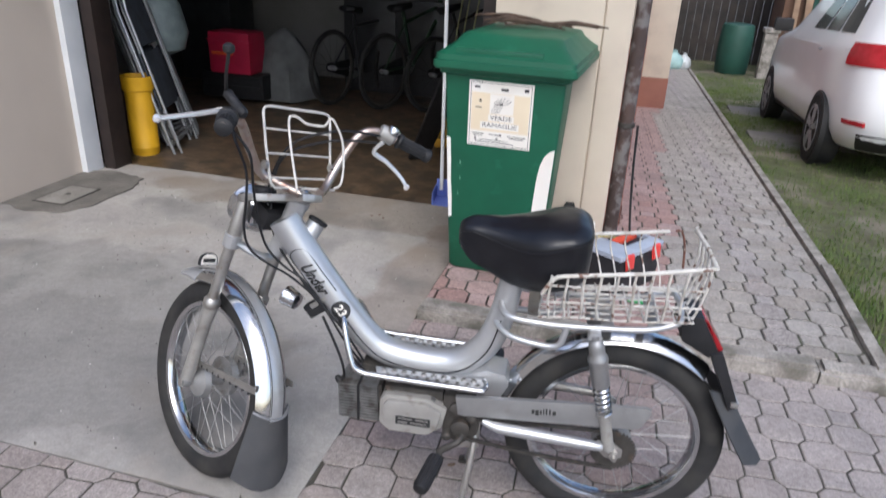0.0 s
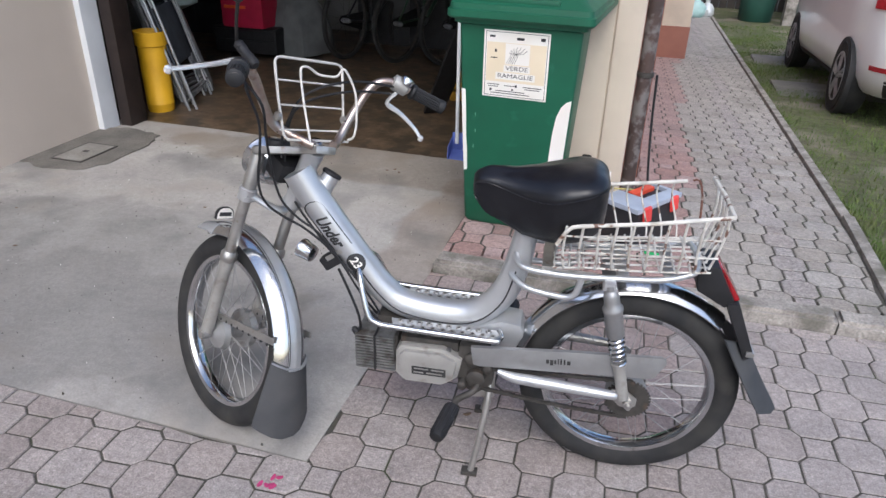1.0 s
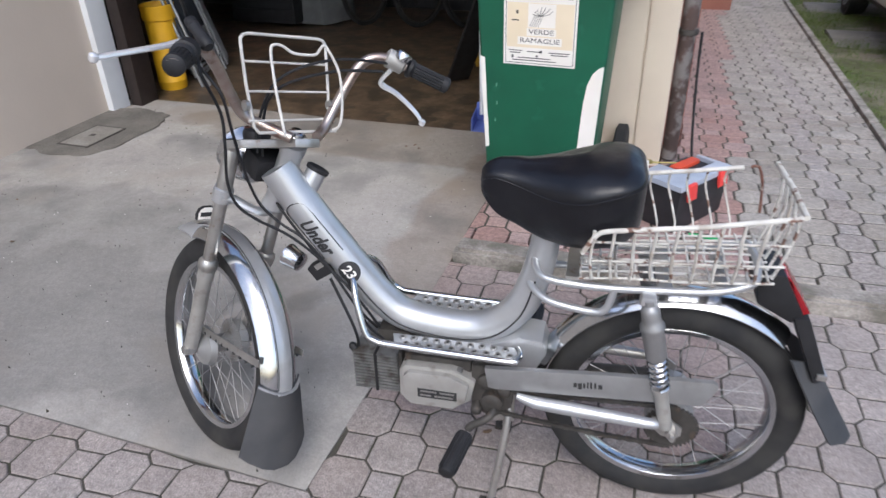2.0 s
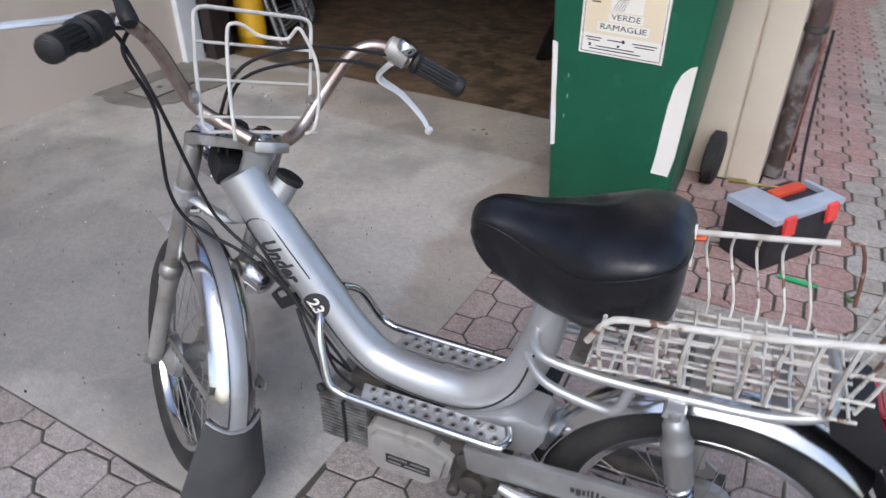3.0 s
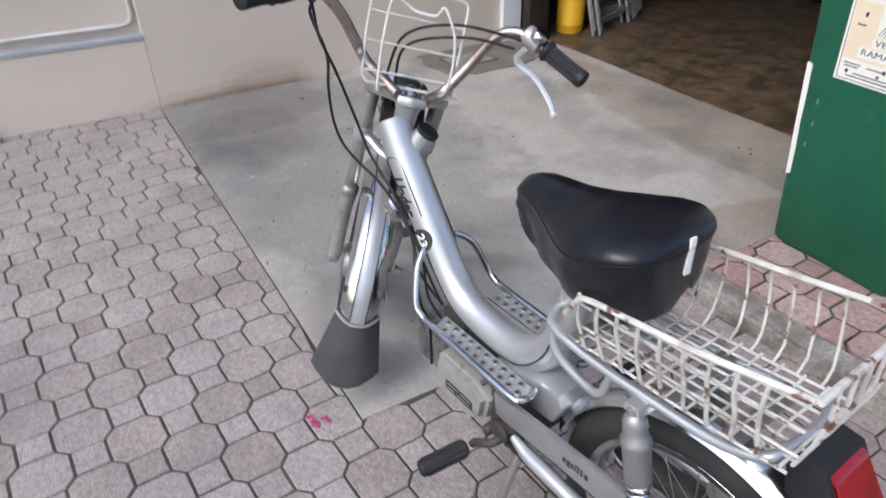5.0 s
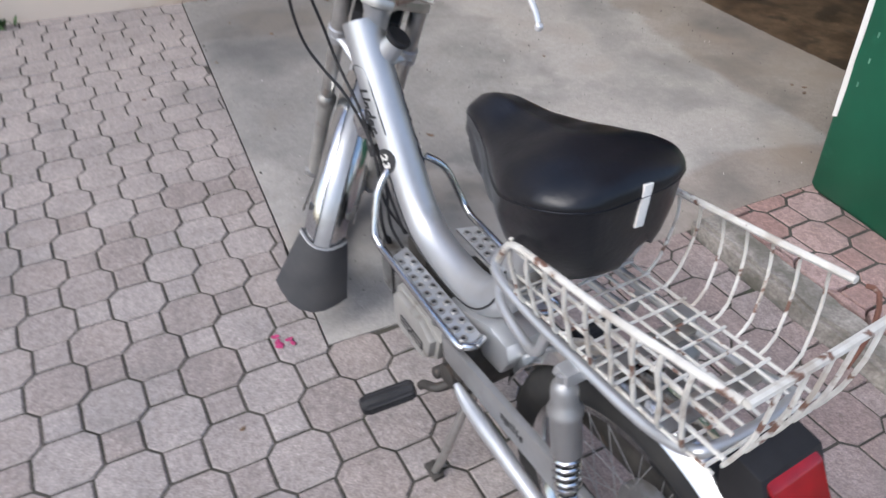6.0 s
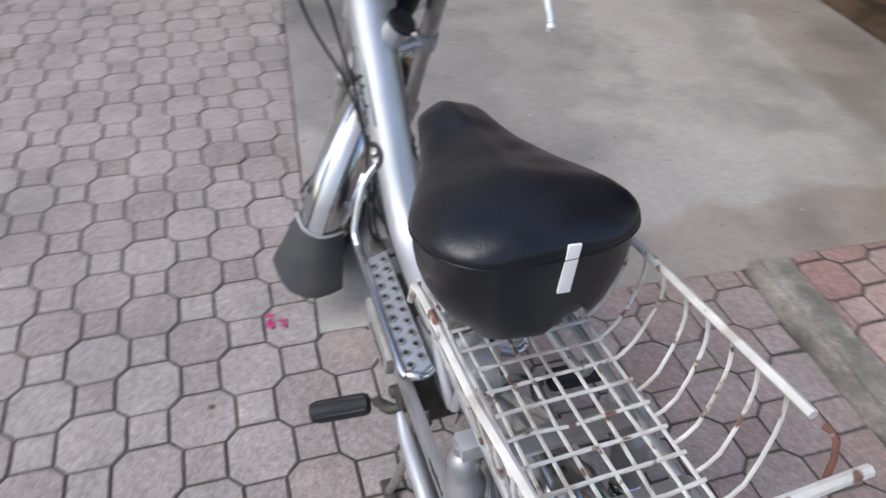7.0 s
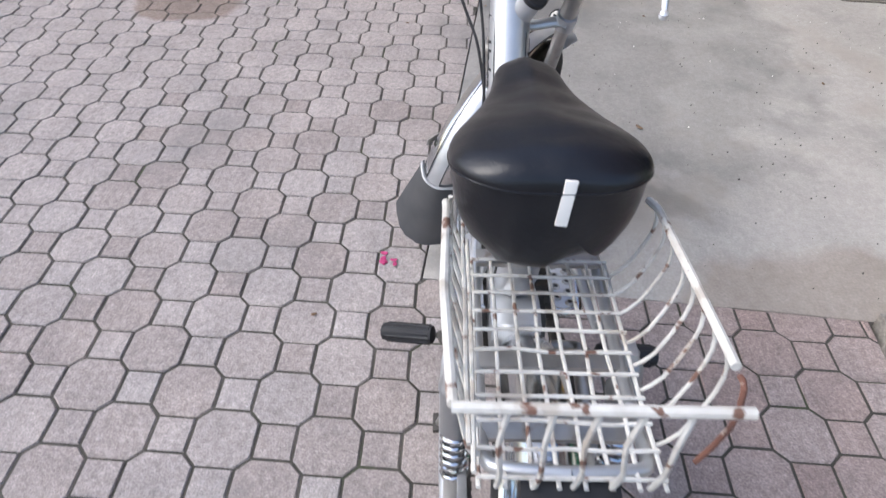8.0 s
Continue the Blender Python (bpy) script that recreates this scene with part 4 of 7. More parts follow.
part("seat_post", Shape().tube([(0.303, 0, 0.655), (0.292, 0, 0.70)], 0.020, 14), STEEL, moped)

# foot boards with their guard rails
for side in (-1, 1):
    t = Matrix() if side > 0 else MIRRORED
    rail = Shape(t).tube([(0.702, 0.038, 0.535), (0.692, 0.060, 0.520), (0.682, 0.078, 0.495), (0.662, 0.098, 0.435), (0.640, 0.100, 0.418), (0.60, 0.100, 0.413), (0.37, 0.100, 0.408), (0.348, 0.094, 0.407), (0.338, 0.075, 0.407), (0.345, 0.055, 0.408)], 0.0075, 10, smooth=4)
    part("foot_rail", rail, CHROME, moped, "bent chrome foot rail")
    board = part("foot_board", Shape(t).prism([(0.615, 0.055), (0.60, 0.097), (0.365, 0.097), (0.343, 0.085), (0.343, 0.055)], 0.404, 0.410, "z", 0.002), SILVER, moped, "punched silver foot board")
    for k in range(10):
        for row in (0, 1):
            u, v = 0.590 - k * 0.0245 - 0.012 * row, 0.066 + 0.020 * row
            part("dimple", Shape(t @ pose(u, v, 0.4095)).lathe([(0.0085, 0.0), (0.0065, 0.004), (0.0045, 0.0042), (0.004, -0.0005)], 10, caps=False), STEEL, board)
            part("hole", Shape(t @ pose(u, v, 0.4108)).lathe([(0.0042, 0.0), (0.0, 0.0004)], 8, caps=False), INK, board)
part("frame_plate", Shape().prism([(0.46, 0.375), (0.47, 0.39), (0.40, 0.405), (0.345, 0.430), (0.295, 0.425), (0.285, 0.395), (0.305, 0.350), (0.36, 0.345)], -0.034, 0.046, "y", 0.008), SILVER, moped, "silver pressed plate below the saddle tube")

# engine
ALLOY_DARK = surf("oily_alloy", (0.22, 0.22, 0.215), (0.15, 0.15, 0.148), 22, 0.5, metal=0.5, dirt=(0.07, 0.06, 0.05), dirt_at=(0.5, 0.7), dirt_scale=30)
cylinder = part("cylinder", Shape().box(0.60, 0.70, -0.035, 0.050, 0.250, 0.352, 0.006), DARK_IRON, moped, "finned dark grey engine cylinder")
for k in range(12):
    z = 0.252 + 0.0088 * k
    part("fin", Shape().box(0.604 + 0.0005 * k, 0.710, -0.052, 0.066, z, z + 0.0036, 0.001), ALLOY_DARK, cylinder)

part("engine_strap", Shape().box(0.6545, 0.660, -0.055, 0.070, 0.25, 0.356, 0.002), BLACK, moped)
cover = Shape()
o0 = [(0.598, 0.270), (0.596, 0.338), (0.582, 0.354), (0.478, 0.356), (0.428, 0.332), (0.438, 0.278), (0.470, 0.252), (0.578, 0.252)]
cover.prism(o0, 0.015, 0.090, "y", 0.006)
cover.prism([(0.512 + (x - 0.512) * 0.86, 0.302 + (z - 0.302) * 0.88) for x, z in o0], 0.088, 0.104, "y", 0.007)
cover_ob = part("engine_cover", cover, ALLOY, moped, "dull cast alloy engine cover")
part("cover_plate", Shape().box(0.466, 0.552, 0.1035, 0.1052, 0.284, 0.307), INK, cover_ob, "black maker's plate with unreadable marks")
for k, (a, b, z) in enumerate(((0.471, 0.503, 0.3015), (0.51, 0.546, 0.3015), (0.474, 0.515, 0.291), (0.522, 0.547, 0.2905))):
    part("plate_mark", Shape().box(a, b, 0.105, 0.1058, z - 0.0018, z + 0.0018), STEEL, cover_ob)
part("cover_screw", Shape().lathe([(0.009, 0.0), (0.009, 0.006), (0.004, 0.008)], 10, "y", (0.492, 0.096, 0.338)), DARK_IRON, cover_ob)
part("right_engine_case", Shape().prism(o0, -0.085, 0.015, "y", 0.01), DARK_IRON, moped)
part("crankcase", Shape().prism([(0.44, 0.25), (0.44, 0.37), (0.37, 0.37), (0.345, 0.33), (0.350, 0.262), (0.39, 0.225)], -0.055, 0.080, "y", 0.012), DARK_IRON, moped, "oily dark crankcase")
for x, z, r, y0, y1 in ((0.405, 0.335, 0.018, 0.080, 0.092), (0.392, 0.285, 0.024, 0.080, 0.100), (0.365, 0.315, 0.014, 0.078, 0.094), (0.425, 0.262, 0.012, 0.078, 0.104)):
    part("drive_boss", Shape().lathe([(r, -y0), (r, -y1 + 0.003), (r * 0.8, -y1), (r * 0.35, -y1 - 0.002)], 14, "y", (x, 0, z)), DARK_IRON, moped, "oily black boss")
part("exhaust", Shape().tube([(0.66, -0.03, 0.26), (0.64, -0.06, 0.215), (0.58, -0.085, 0.19), (0.42, -0.11, 0.200), (0.30, -0.120, 0.21), (0.24, -0.122, 0.215), (-0.02, -0.125, 0.225)], [0.012, 0.013, 0.013, 0.014, 0.016, 0.028, 0.028], 14, smooth=5), DARK_IRON, moped, "dark exhaust pipe with its silencer")
part("engine_top", Shape().box(0.44, 0.59, -0.04, 0.070, 0.335, 0.368, 0.01), DARK_IRON, moped, "oily black top of the engine")
for u in (0.47, 0.515, 0.56):
    part("top_lug", Shape().box(u - 0.012, u + 0.012, 0.05, 0.085, 0.334, 0.352, 0.004), ALLOY_DARK, moped)
part("carburettor", Shape().box(0.585, 0.66, -0.03, 0.03, 0.356, 0.395, 0.008), DARK_IRON, moped)

# rear fork, chain guard, drive
part("chain_guard", Shape().prism([(0.408, 0.380), (0.400, 0.331), (0.385, 0.328), (0.200, 0.341), (-0.018, 0.357), (-0.026, 0.362), (-0.047, 0.402), (-0.046, 0.412), (-0.036, 0.418), (0.167, 0.403)], 0.086, 0.0985, "y", 0.003), DULL, moped, "dull silver chain guard with a small dark maker's mark")
MARK = pose(0.192, 0.0985, 0.3715, 0, 3.5, 0)
for k, (x0, x1, z0, z1) in enumerate(((0.026, 0.033, -0.006, 0.005), (0.016, 0.024, -0.010, 0.005), (0.009, 0.014, -0.006, 0.005), (0.003, 0.006, -0.006, 0.009), (-0.004, 0.0, -0.006, 0.010), (-0.012, -0.008, -0.006, 0.009), (-0.024, -0.016, -0.006, 0.005))):
    part("maker_mark", Shape(MARK).box(x0, x1, 0.0, 0.0008, z0, z1), INK, moped, "small dark mark")
for side in (-1, 1):
    t = Matrix() if side > 0 else MIRRORED
    arm = Shape(t).tube([(0.338, 0.110, 0.330), (0.30, 0.110, 0.318), (0.24, 0.110, 0.3145), (0.08, 0.110, 0.3055), (0.052, 0.108, 0.303)], [0.006, 0.013, 0.0145, 0.012, 0.008], 12, smooth=4)
    part("rear_fork_arm", arm, SILVER if side > 0 else STEEL, moped, "polished tapered swing arm")
    part("axle_plate", Shape(t).prism([(0.065, 0.292), (0.065, 0.315), (0.03, 0.316), (0.004, 0.296), (0.004, 0.276), (0.018, 0.268), (0.042, 0.270)], 0.098, 0.104, "y", 0.002), STEEL, moped)
    part("rear_axle_nut", Shape(t).lathe([(0.012, 0), (0.012, -0.012), (0.006, -0.013), (0.006, -0.024)], 6, "y", (0.024, 0.104, 0.285)), STEEL, moped)
    way = Vector((0.105 - 0.039, 0, 0.590 - 0.305))
    q = Matrix.Translation((0.039, 0.102, 0.305)) @ way.to_track_quat("Z", "Y").to_matrix().to_4x4()
    shock = Shape(t @ q)
    shock.lathe([(0.010, -0.012), (0.014, -0.01), (0.0145, 0.085), (0.018, 0.088), (0.018, 0.094), (0.010, 0.096)], 18)
    sh = part("shock_absorber", shock, ALLOY, moped, "grey shock absorber with a chrome spring")
    spring = [(0.0165 * math.cos(k * 0.7), 0.0165 * math.sin(k * 0.7), 0.094 + 0.075 * k / 52) for k in range(53)]
    part("spring", Shape(t @ q).tube(spring, 0.0038, 7), CHROME, sh)
    part("shock_cover", Shape(t @ q).lathe([(0.018, 0.165), (0.0205, 0.168), (0.0210, 0.231), (0.0232, 0.234), (0.0232, 0.243), (0.0185, 0.250), (0.0178, 0.262), (0.0178, 0.274), (0.0150, 0.283), (0.010, 0.287), (0.010, 0.298), (0.006, 0.30)], 20), DULL, sh)
sprocket = Shape()
for k in range(36):
    a = 2 * math.pi * k / 36
    sprocket.box(0.050, 0.055, -0.002, 0.002, -0.0022, 0.0022, 0, Matrix.Translation((0.022, 0.080, 0.276)) @ pose(0, 0, 0, 0, math.degrees(a), 0))
sprocket.lathe([(0.02, -0.002), (0.051, -0.002), (0.051, 0.002), (0.02, 0.002)], 36, "y", (0.022, 0.080, 0.276))
part("sprocket", sprocket, DARK_IRON, moped, "oily rear sprocket")
for z0, z1 in ((0.2225, 0.250), (0.3295, 0.31)):
    n = 34
    chain = Shape()
    for k in range(n):
        p = (0.022 + (0.385 - 0.022) * k / (n - 1), 0.080, z0 + (z1 - z0) * k / (n - 1) - 0.006 * math.sin(math.pi * k / (n - 1)) * (1 if z0 < 0.3 else 0))
        chain.box(-0.0058, 0.0058, -0.0045 if k % 2 else -0.003, 0.0045 if k % 2 else 0.003, -0.0042, 0.0042, 0.0, Matrix.Translation(p))
    part("chain", chain, DARK_IRON, moped, "rusty drive chain")

# pedals and stand
part("pedal_crank", Shape().tube([(0.385, 0.075, 0.27), (0.392, 0.115, 0.265), (0.430, 0.122, 0.238), (0.437, 0.126, 0.228)], 0.009, 10, smooth=3), DARK_IRON, moped)
part("pedal_crank", Shape().tube([(0.385, -0.075, 0.27), (0.38, -0.118, 0.275), (0.345, -0.125, 0.30), (0.338, -0.13, 0.308)], 0.009, 10, smooth=3), STEEL, moped)
def pedal(p, q):
    p, q = Vector(p), Vector(q)
    m = Matrix.Translation(p) @ (q - p).to_track_quat("Z", "Y").to_matrix().to_4x4()
    L = (q - p).length
    s = Shape(m).lathe([(0.010, 0.0), (0.0175, 0.004), (0.0175, L * 0.3), (0.0185, L * 0.32), (0.0185, L - 0.012), (0.0165, L - 0.003), (0.012, L)], 18)
    fluted(s, 0.0198, L * 0.08, L - 0.012, 12)
    part("pedal", s, BLACK, moped, "ribbed black rubber pedal")
pedal((0.440, 0.136, 0.226), (0.464, 0.238, 0.207))
pedal((0.336, -0.14, 0.308), (0.330, -0.245, 0.312))
for side in (-1, 1):
    t = Matrix() if side > 0 else MIRRORED
    leg = Shape(t).tube([(0.357, 0.058, 0.255), (0.360, 0.080, 0.205), (0.376, 0.108, 0.075), (0.388, 0.124, 0.008)], 0.0085, 10, smooth=3)
    part("stand_leg", leg, STEEL, moped, "steel stand leg with a worn foot")
    part("stand_foot", Shape(t).box(0.370, 0.412, 0.112, 0.137, 0.0, 0.012, 0.003), DARK_IRON, moped)
part("stand_plate", Shape().prism([(0.345, 0.215), (0.345, 0.30), (0.375, 0.31), (0.415, 0.25), (0.41, 0.205)], 0.06, 0.068, "y", 0.003), STEEL, moped)

# rear rack, basket, tail
for side in (-1, 1):
    t = Matrix() if side > 0 else MIRRORED
    part("rack_tube", Shape(t).tube([(0.322, 0.028, 0.616), (0.315, 0.056, 0.609), (0.29, 0.077, 0.602), (0.20, 0.081, 0.598), (0.10, 0.081, 0.603), (0.0, 0.081, 0.612), (-0.055, 0.079, 0.630), (-0.075, 0.064, 0.640), (-0.082, 0.0, 0.644)], 0.0076, 10, smooth=4), SILVER, moped, "silver luggage rack tube")
    part("rack_brace", Shape(t).tube([(0.332, 0.025, 0.566), (0.322, 0.045, 0.559), (0.285, 0.070, 0.547), (0.205, 0.081, 0.541), (0.180, 0.083, 0.552), (0.172, 0.082, 0.577), (0.168, 0.081, 0.598)], 0.0076, 10, smooth=4), SILVER, moped)
    part("shock_bracket", Shape(t).prism([(0.122, 0.584), (0.090, 0.584), (0.094, 0.602), (0.118, 0.602)], 0.074, 0.108, "y", 0.004), SILVER, moped)
for u, w in ((0.245, 0.611), (0.08, 0.608), (-0.02, 0.621)):
    part("rack_cross_bar", Shape().box(u - 0.014, u + 0.014, -0.080, 0.080, w - 0.003, w + 0.004, 0.002), STEEL, moped)

basket = thing("wire_basket", "white coated wire basket with flaking rust on the rear rack", "basket", pose(0.287, 1.850, 0, 0, 0, 186.1))
rng = random.Random(3)
def bent(p, q, sag=0.0, wob=0.002, n=4):
    p, q = Vector(p), Vector(q)
    return [p + (q - p) * k / n + Vector((rng.uniform(-wob, wob), rng.uniform(-wob, wob), rng.uniform(-wob, wob) - sag * math.sin(math.pi * k / n))) * (0 if k in (0, n) else 1) for k in range(n + 1)]
def floor_z(u):
    return 0.620 + (0.20 - u) * 0.085
part("rail", Shape().tube([(0.233, 0.119, 0.690), (0.224, 0.120, 0.708), (0.212, 0.121, 0.729), (0.203, 0.121, 0.736), (0.190, 0.120, 0.739), (0.04, 0.121, 0.762), (-0.108, 0.113, 0.788)], 0.0047, 8), WIRE, basket, "top rail of the basket")
part("rail", Shape().tube([(0.225, -0.118, 0.728), (0.198, -0.122, 0.736), (0.04, -0.124, 0.757), (-0.054, -0.123, 0.772)], 0.0047, 8), WIRE, basket, "top rail of the basket")
part("rail", Shape().tube([(-0.110, -0.116, 0.787), (-0.113, 0.0, 0.791), (-0.112, 0.114, 0.790)], 0.0050, 8), WIRE, basket, "loose rear rail of the basket")
part("rail_tail", Shape().tube([(-0.066, -0.122, 0.774), (-0.080, -0.120, 0.776), (-0.092, -0.116, 0.740), (-0.094, -0.100, 0.690)], 0.0028, 7, smooth=2), RUST, basket, "bare rusted end post")
for k in range(8):
    v = -0.086 + 0.172 * k / 7
    part("floor_wire", Shape().tube(bent((0.236, v, floor_z(0.236)), (-0.098, v, floor_z(-0.098))), 0.0024, 6), WIRE, basket)
for k in range(11):
    u = 0.232 - 0.032 * k
    part("floor_wire", Shape().tube(bent((u, -0.088, floor_z(u) + 0.003), (u, 0.088, floor_z(u) + 0.003)), 0.0024, 6), WIRE, basket)
for k in range(10):
    u = 0.215 - 0.0345 * k
    top_l = (u, 0.119 - 0.004 * abs(u - 0.05) * 5, 0.738 + (0.198 - u) * 0.158)
    if k < 9:
        part("side_wire", Shape().tube([top_l, (u + 0.002, 0.114, top_l[2] - 0.035), (u + rng.uniform(-0.004, 0.004), 0.104, (top_l[2] + floor_z(u)) / 2 - 0.01), (u - 0.002, 0.095, floor_z(u) + 0.012), (u - 0.002, 0.086, floor_z(u))], 0.0030, 6, smooth=2), WIRE, basket)
    if u > -0.06:
        top_r = (u, -0.123, 0.736 + (0.198 - u) * 0.142)
        b = -0.020 if k > 2 else -0.008
        part("side_wire", Shape().tube([top_r, (u + 0.001, -0.128 + b * 0.3, top_r[2] - 0.03), (u + b * 0.3, -0.122 + b * 0.4, (top_r[2] + floor_z(u)) / 2 + 0.005), (u + b, -0.106, floor_z(u) + 0.022), (u + b, -0.088, floor_z(u))], 0.0022, 6, smooth=2), WIRE, basket)
for v in (-0.07, -0.035, 0.0, 0.035, 0.07):
    part("end_wire", Shape().tube([(-0.112, v, 0.789), (-0.115, v + rng.uniform(-0.012, 0.012), 0.745), (-0.108, v, 0.69), (-0.096, v, floor_z(-0.098))], 0.0028, 6, smooth=2), WIRE, basket)
for k in range(2):
    z = 0.66 + 0.044 * k
    part("band_wire", Shape().tube(bent((0.225, 0.094 + 0.006 * k, z), (-0.105, 0.092 + 0.006 * k, z + 0.024)), 0.0024, 6), WIRE, basket)

tail = Shape().prism([(-0.075, 0.644), (-0.127, 0.640), (-0.174, 0.558), (-0.155, 0.540), (-0.09, 0.575)], -0.046, 0.048, "y", 0.006)
part("tail_lamp_body", tail, BLACK, moped, "black tail lamp housing")
part("tail_lamp", Shape().prism([(-0.127, 0.637), (-0.138, 0.632), (-0.186, 0.562), (-0.172, 0.557)], -0.036, 0.042, "y", 0.005), RED_LENS, moped, "red ribbed tail lamp lens")
part("plate_holder", Shape().prism([(-0.156, 0.556), (-0.184, 0.557), (-0.242, 0.425), (-0.222, 0.412)], -0.055, 0.055, "y", 0.003), BLACK, moped)
rings = []
for k in range(8):
    t = k / 7
    x, z = -0.232 - 0.095 * t - 0.012 * t * t, 0.440 - 0.182 * t
    wide = 0.062 + 0.018 * t - 0.02 * max(0, t - 0.85)
    rings.append([(x + 0.060 * abs(q) ** 2, wide * q, z + 0.024 * abs(q) ** 2.5) for q in (-1, -0.6, -0.2, 0.2, 0.6, 1)] + [(x + 0.005 + 0.060 * abs(q) ** 2, wide * q * 0.96, z + 0.003 + 0.024 * abs(q) ** 2.5) for q in (1, 0.6, 0.2, -0.2, -0.6, -1)])
part("rear_mud_flap", Shape().rings(rings), FLAP, moped, "long black rubber rear flap")
part("flap_strap", Shape().box(-0.240, -0.222, -0.060, 0.060, 0.425, 0.438, 0.002, pose(0, 0, 0)), STEEL, moped)

# horn, coil and cables at the head
part("horn", Shape(pose(0.845, 0.02, 0.555, 0, 75, -20)).lathe([(0.010, -0.030), (0.021, -0.026), (0.023, 0.0), (0.025, 0.004), (0.025, 0.012), (0.018, 0.015)], 20), CHROME, moped, "small chrome horn")
part("ignition_coil", Shape(pose(0.775, 0.03, 0.54, 0, 35, 0)).box(-0.028, 0.022, -0.014, 0.014, -0.018, 0.018, 0.006), BLACK, moped, "black ignition coil")
part("coil_bracket", Shape(pose(0.757, 0.03, 0.565, 0, 35, 0)).box(-0.02, 0.03, -0.016, 0.016, -0.006, 0.006, 0.002), STEEL, moped)
def cable(pts, r=0.003, name="cable"):
    part(name, Shape().tube(pts, r, 7, smooth=6), BLACK, moped)
def at_steer(x, y, z):
    return tuple(STEER @ Vector((x, y, z)))
cable([at_steer(0.045, 0.232, 0.178), at_steer(0.085, 0.205, 0.150), (0.896, 0.146, 0.990), (0.883, 0.128, 0.911), (0.886, 0.131, 0.844), (0.902, 0.120, 0.770), (0.898, 0.106, 0.715), (0.868, 0.088, 0.676), (0.825, 0.068, 0.640), (0.775, 0.055, 0.590), (0.745, 0.050, 0.545)])
cable([at_steer(0.045, 0.235, 0.172), at_steer(0.075, 0.215, 0.140), (0.862, 0.150, 0.955), (0.874, 0.118, 0.880), (0.882, 0.094, 0.815), (0.884, 0.072, 0.745), (0.872, 0.062, 0.695), (0.838, 0.056, 0.655), (0.793, 0.054, 0.622), (0.745, 0.052, 0.555), (0.69, 0.06, 0.47), (0.66, 0.03, 0.40)])
cable([at_steer(0.03, -0.17, 0.16), at_steer(0.075, -0.08, 0.13), at_steer(0.10, 0.02, 0.07), at_steer(0.09, 0.03, -0.02), at_steer(0.03, 0.02, -0.12), (0.80, 0.03, 0.60), (0.70, 0.05, 0.50), (0.65, 0.04, 0.41)])
cable([at_steer(0.035, -0.19, 0.176), at_steer(0.06, -0.06, 0.165), at_steer(0.09, 0.03, 0.10), at_steer(0.085, 0.05, 0.0), at_steer(0.06, 0.05, -0.05)])
cable([(0.755, 0.035, 0.52), (0.725, 0.055, 0.475), (0.700, 0.065, 0.42), (0.695, 0.06, 0.375), (0.705, 0.05, 0.355)], 0.0035)
cable([(0.735, 0.04, 0.585), (0.70, 0.05, 0.50), (0.672, 0.06, 0.43), (0.64, 0.05, 0.385)])
part("spark_plug_cap", Shape(pose(0.708, 0.05, 0.347, 0, 35, 0)).lathe([(0.006, -0.012), (0.009, -0.01), (0.009, 0.012), (0.005, 0.018)], 10), BLACK, moped)

# ---- things in the yard ----
bin_ob = thing("wheeled_bin", "green plastic wheeled garden-waste bin with a white label on its front", "bin", pose(-0.292, 3.060, 0.046, 0, 0, -3))
rings = []
for z, hw, d0, d1 in ((0.0, 0.196, 0.056, 0.52), (0.02, 0.204, 0.044, 0.53), (0.30, 0.218, 0.030, 0.58), (0.60, 0.232, 0.016, 0.62), (0.86, 0.244, 0.004, 0.65), (0.868, 0.262, -0.014, 0.67), (0.895, 0.264, -0.016, 0.672)):
    r, ring = 0.018, []
    for cx, cy, a0 in ((hw - r, d0 + r, -90), (hw - r, d1 - r, 0), (-hw + r, d1 - r, 90), (-hw + r, d0 + r, 180)):
        for k in range(5):
            a = radians(a0 + 22.5 * k)
            x = cx + r * math.cos(a)
            back = max(0.0, (cy + r * math.sin(a) - d0) / (d1 - d0) - 0.15)
            ring.append((x * (1 - 0.27 * back if z < 0.865 else 1), cy + r * math.sin(a), z))   # the body narrows to the back
    rings.append(ring)
part("body", Shape().rings(rings), BIN_GREEN, bin_ob)
rings = []
for z, hw, d0, d1, r in ((0.885, 0.282, -0.034, 0.68, 0.03), (0.893, 0.288, -0.040, 0.685, 0.03), (0.918, 0.288, -0.040, 0.685, 0.03), (0.922, 0.280, -0.032, 0.68, 0.03), (0.942, 0.278, -0.030, 0.68, 0.03), (0.952, 0.262, -0.012, 0.67, 0.03), (0.985, 0.222, 0.040, 0.64, 0.04), (1.012, 0.205, 0.075, 0.62, 0.04), (1.020, 0.175, 0.11, 0.58, 0.04)):
    ring = []
    for cx, cy, a0 in ((hw - r, d0 + r, -90), (hw - r, d1 - r, 0), (-hw + r, d1 - r, 90), (-hw + r, d0 + r, 180)):
        for k in range(5):
            a = radians(a0 + 22.5 * k)
            ring.append((cx + r * math.cos(a), cy + r * math.sin(a), z))
    rings.append(ring)
part("lid", Shape().rings(rings), BIN_GREEN, bin_ob, "domed green lid, dusty on top", 35)
part("lid_ledge", Shape().box(-0.20, 0.15, -0.016, 0.03, 0.945, 0.968, 0.008), BIN_GREEN, bin_ob)
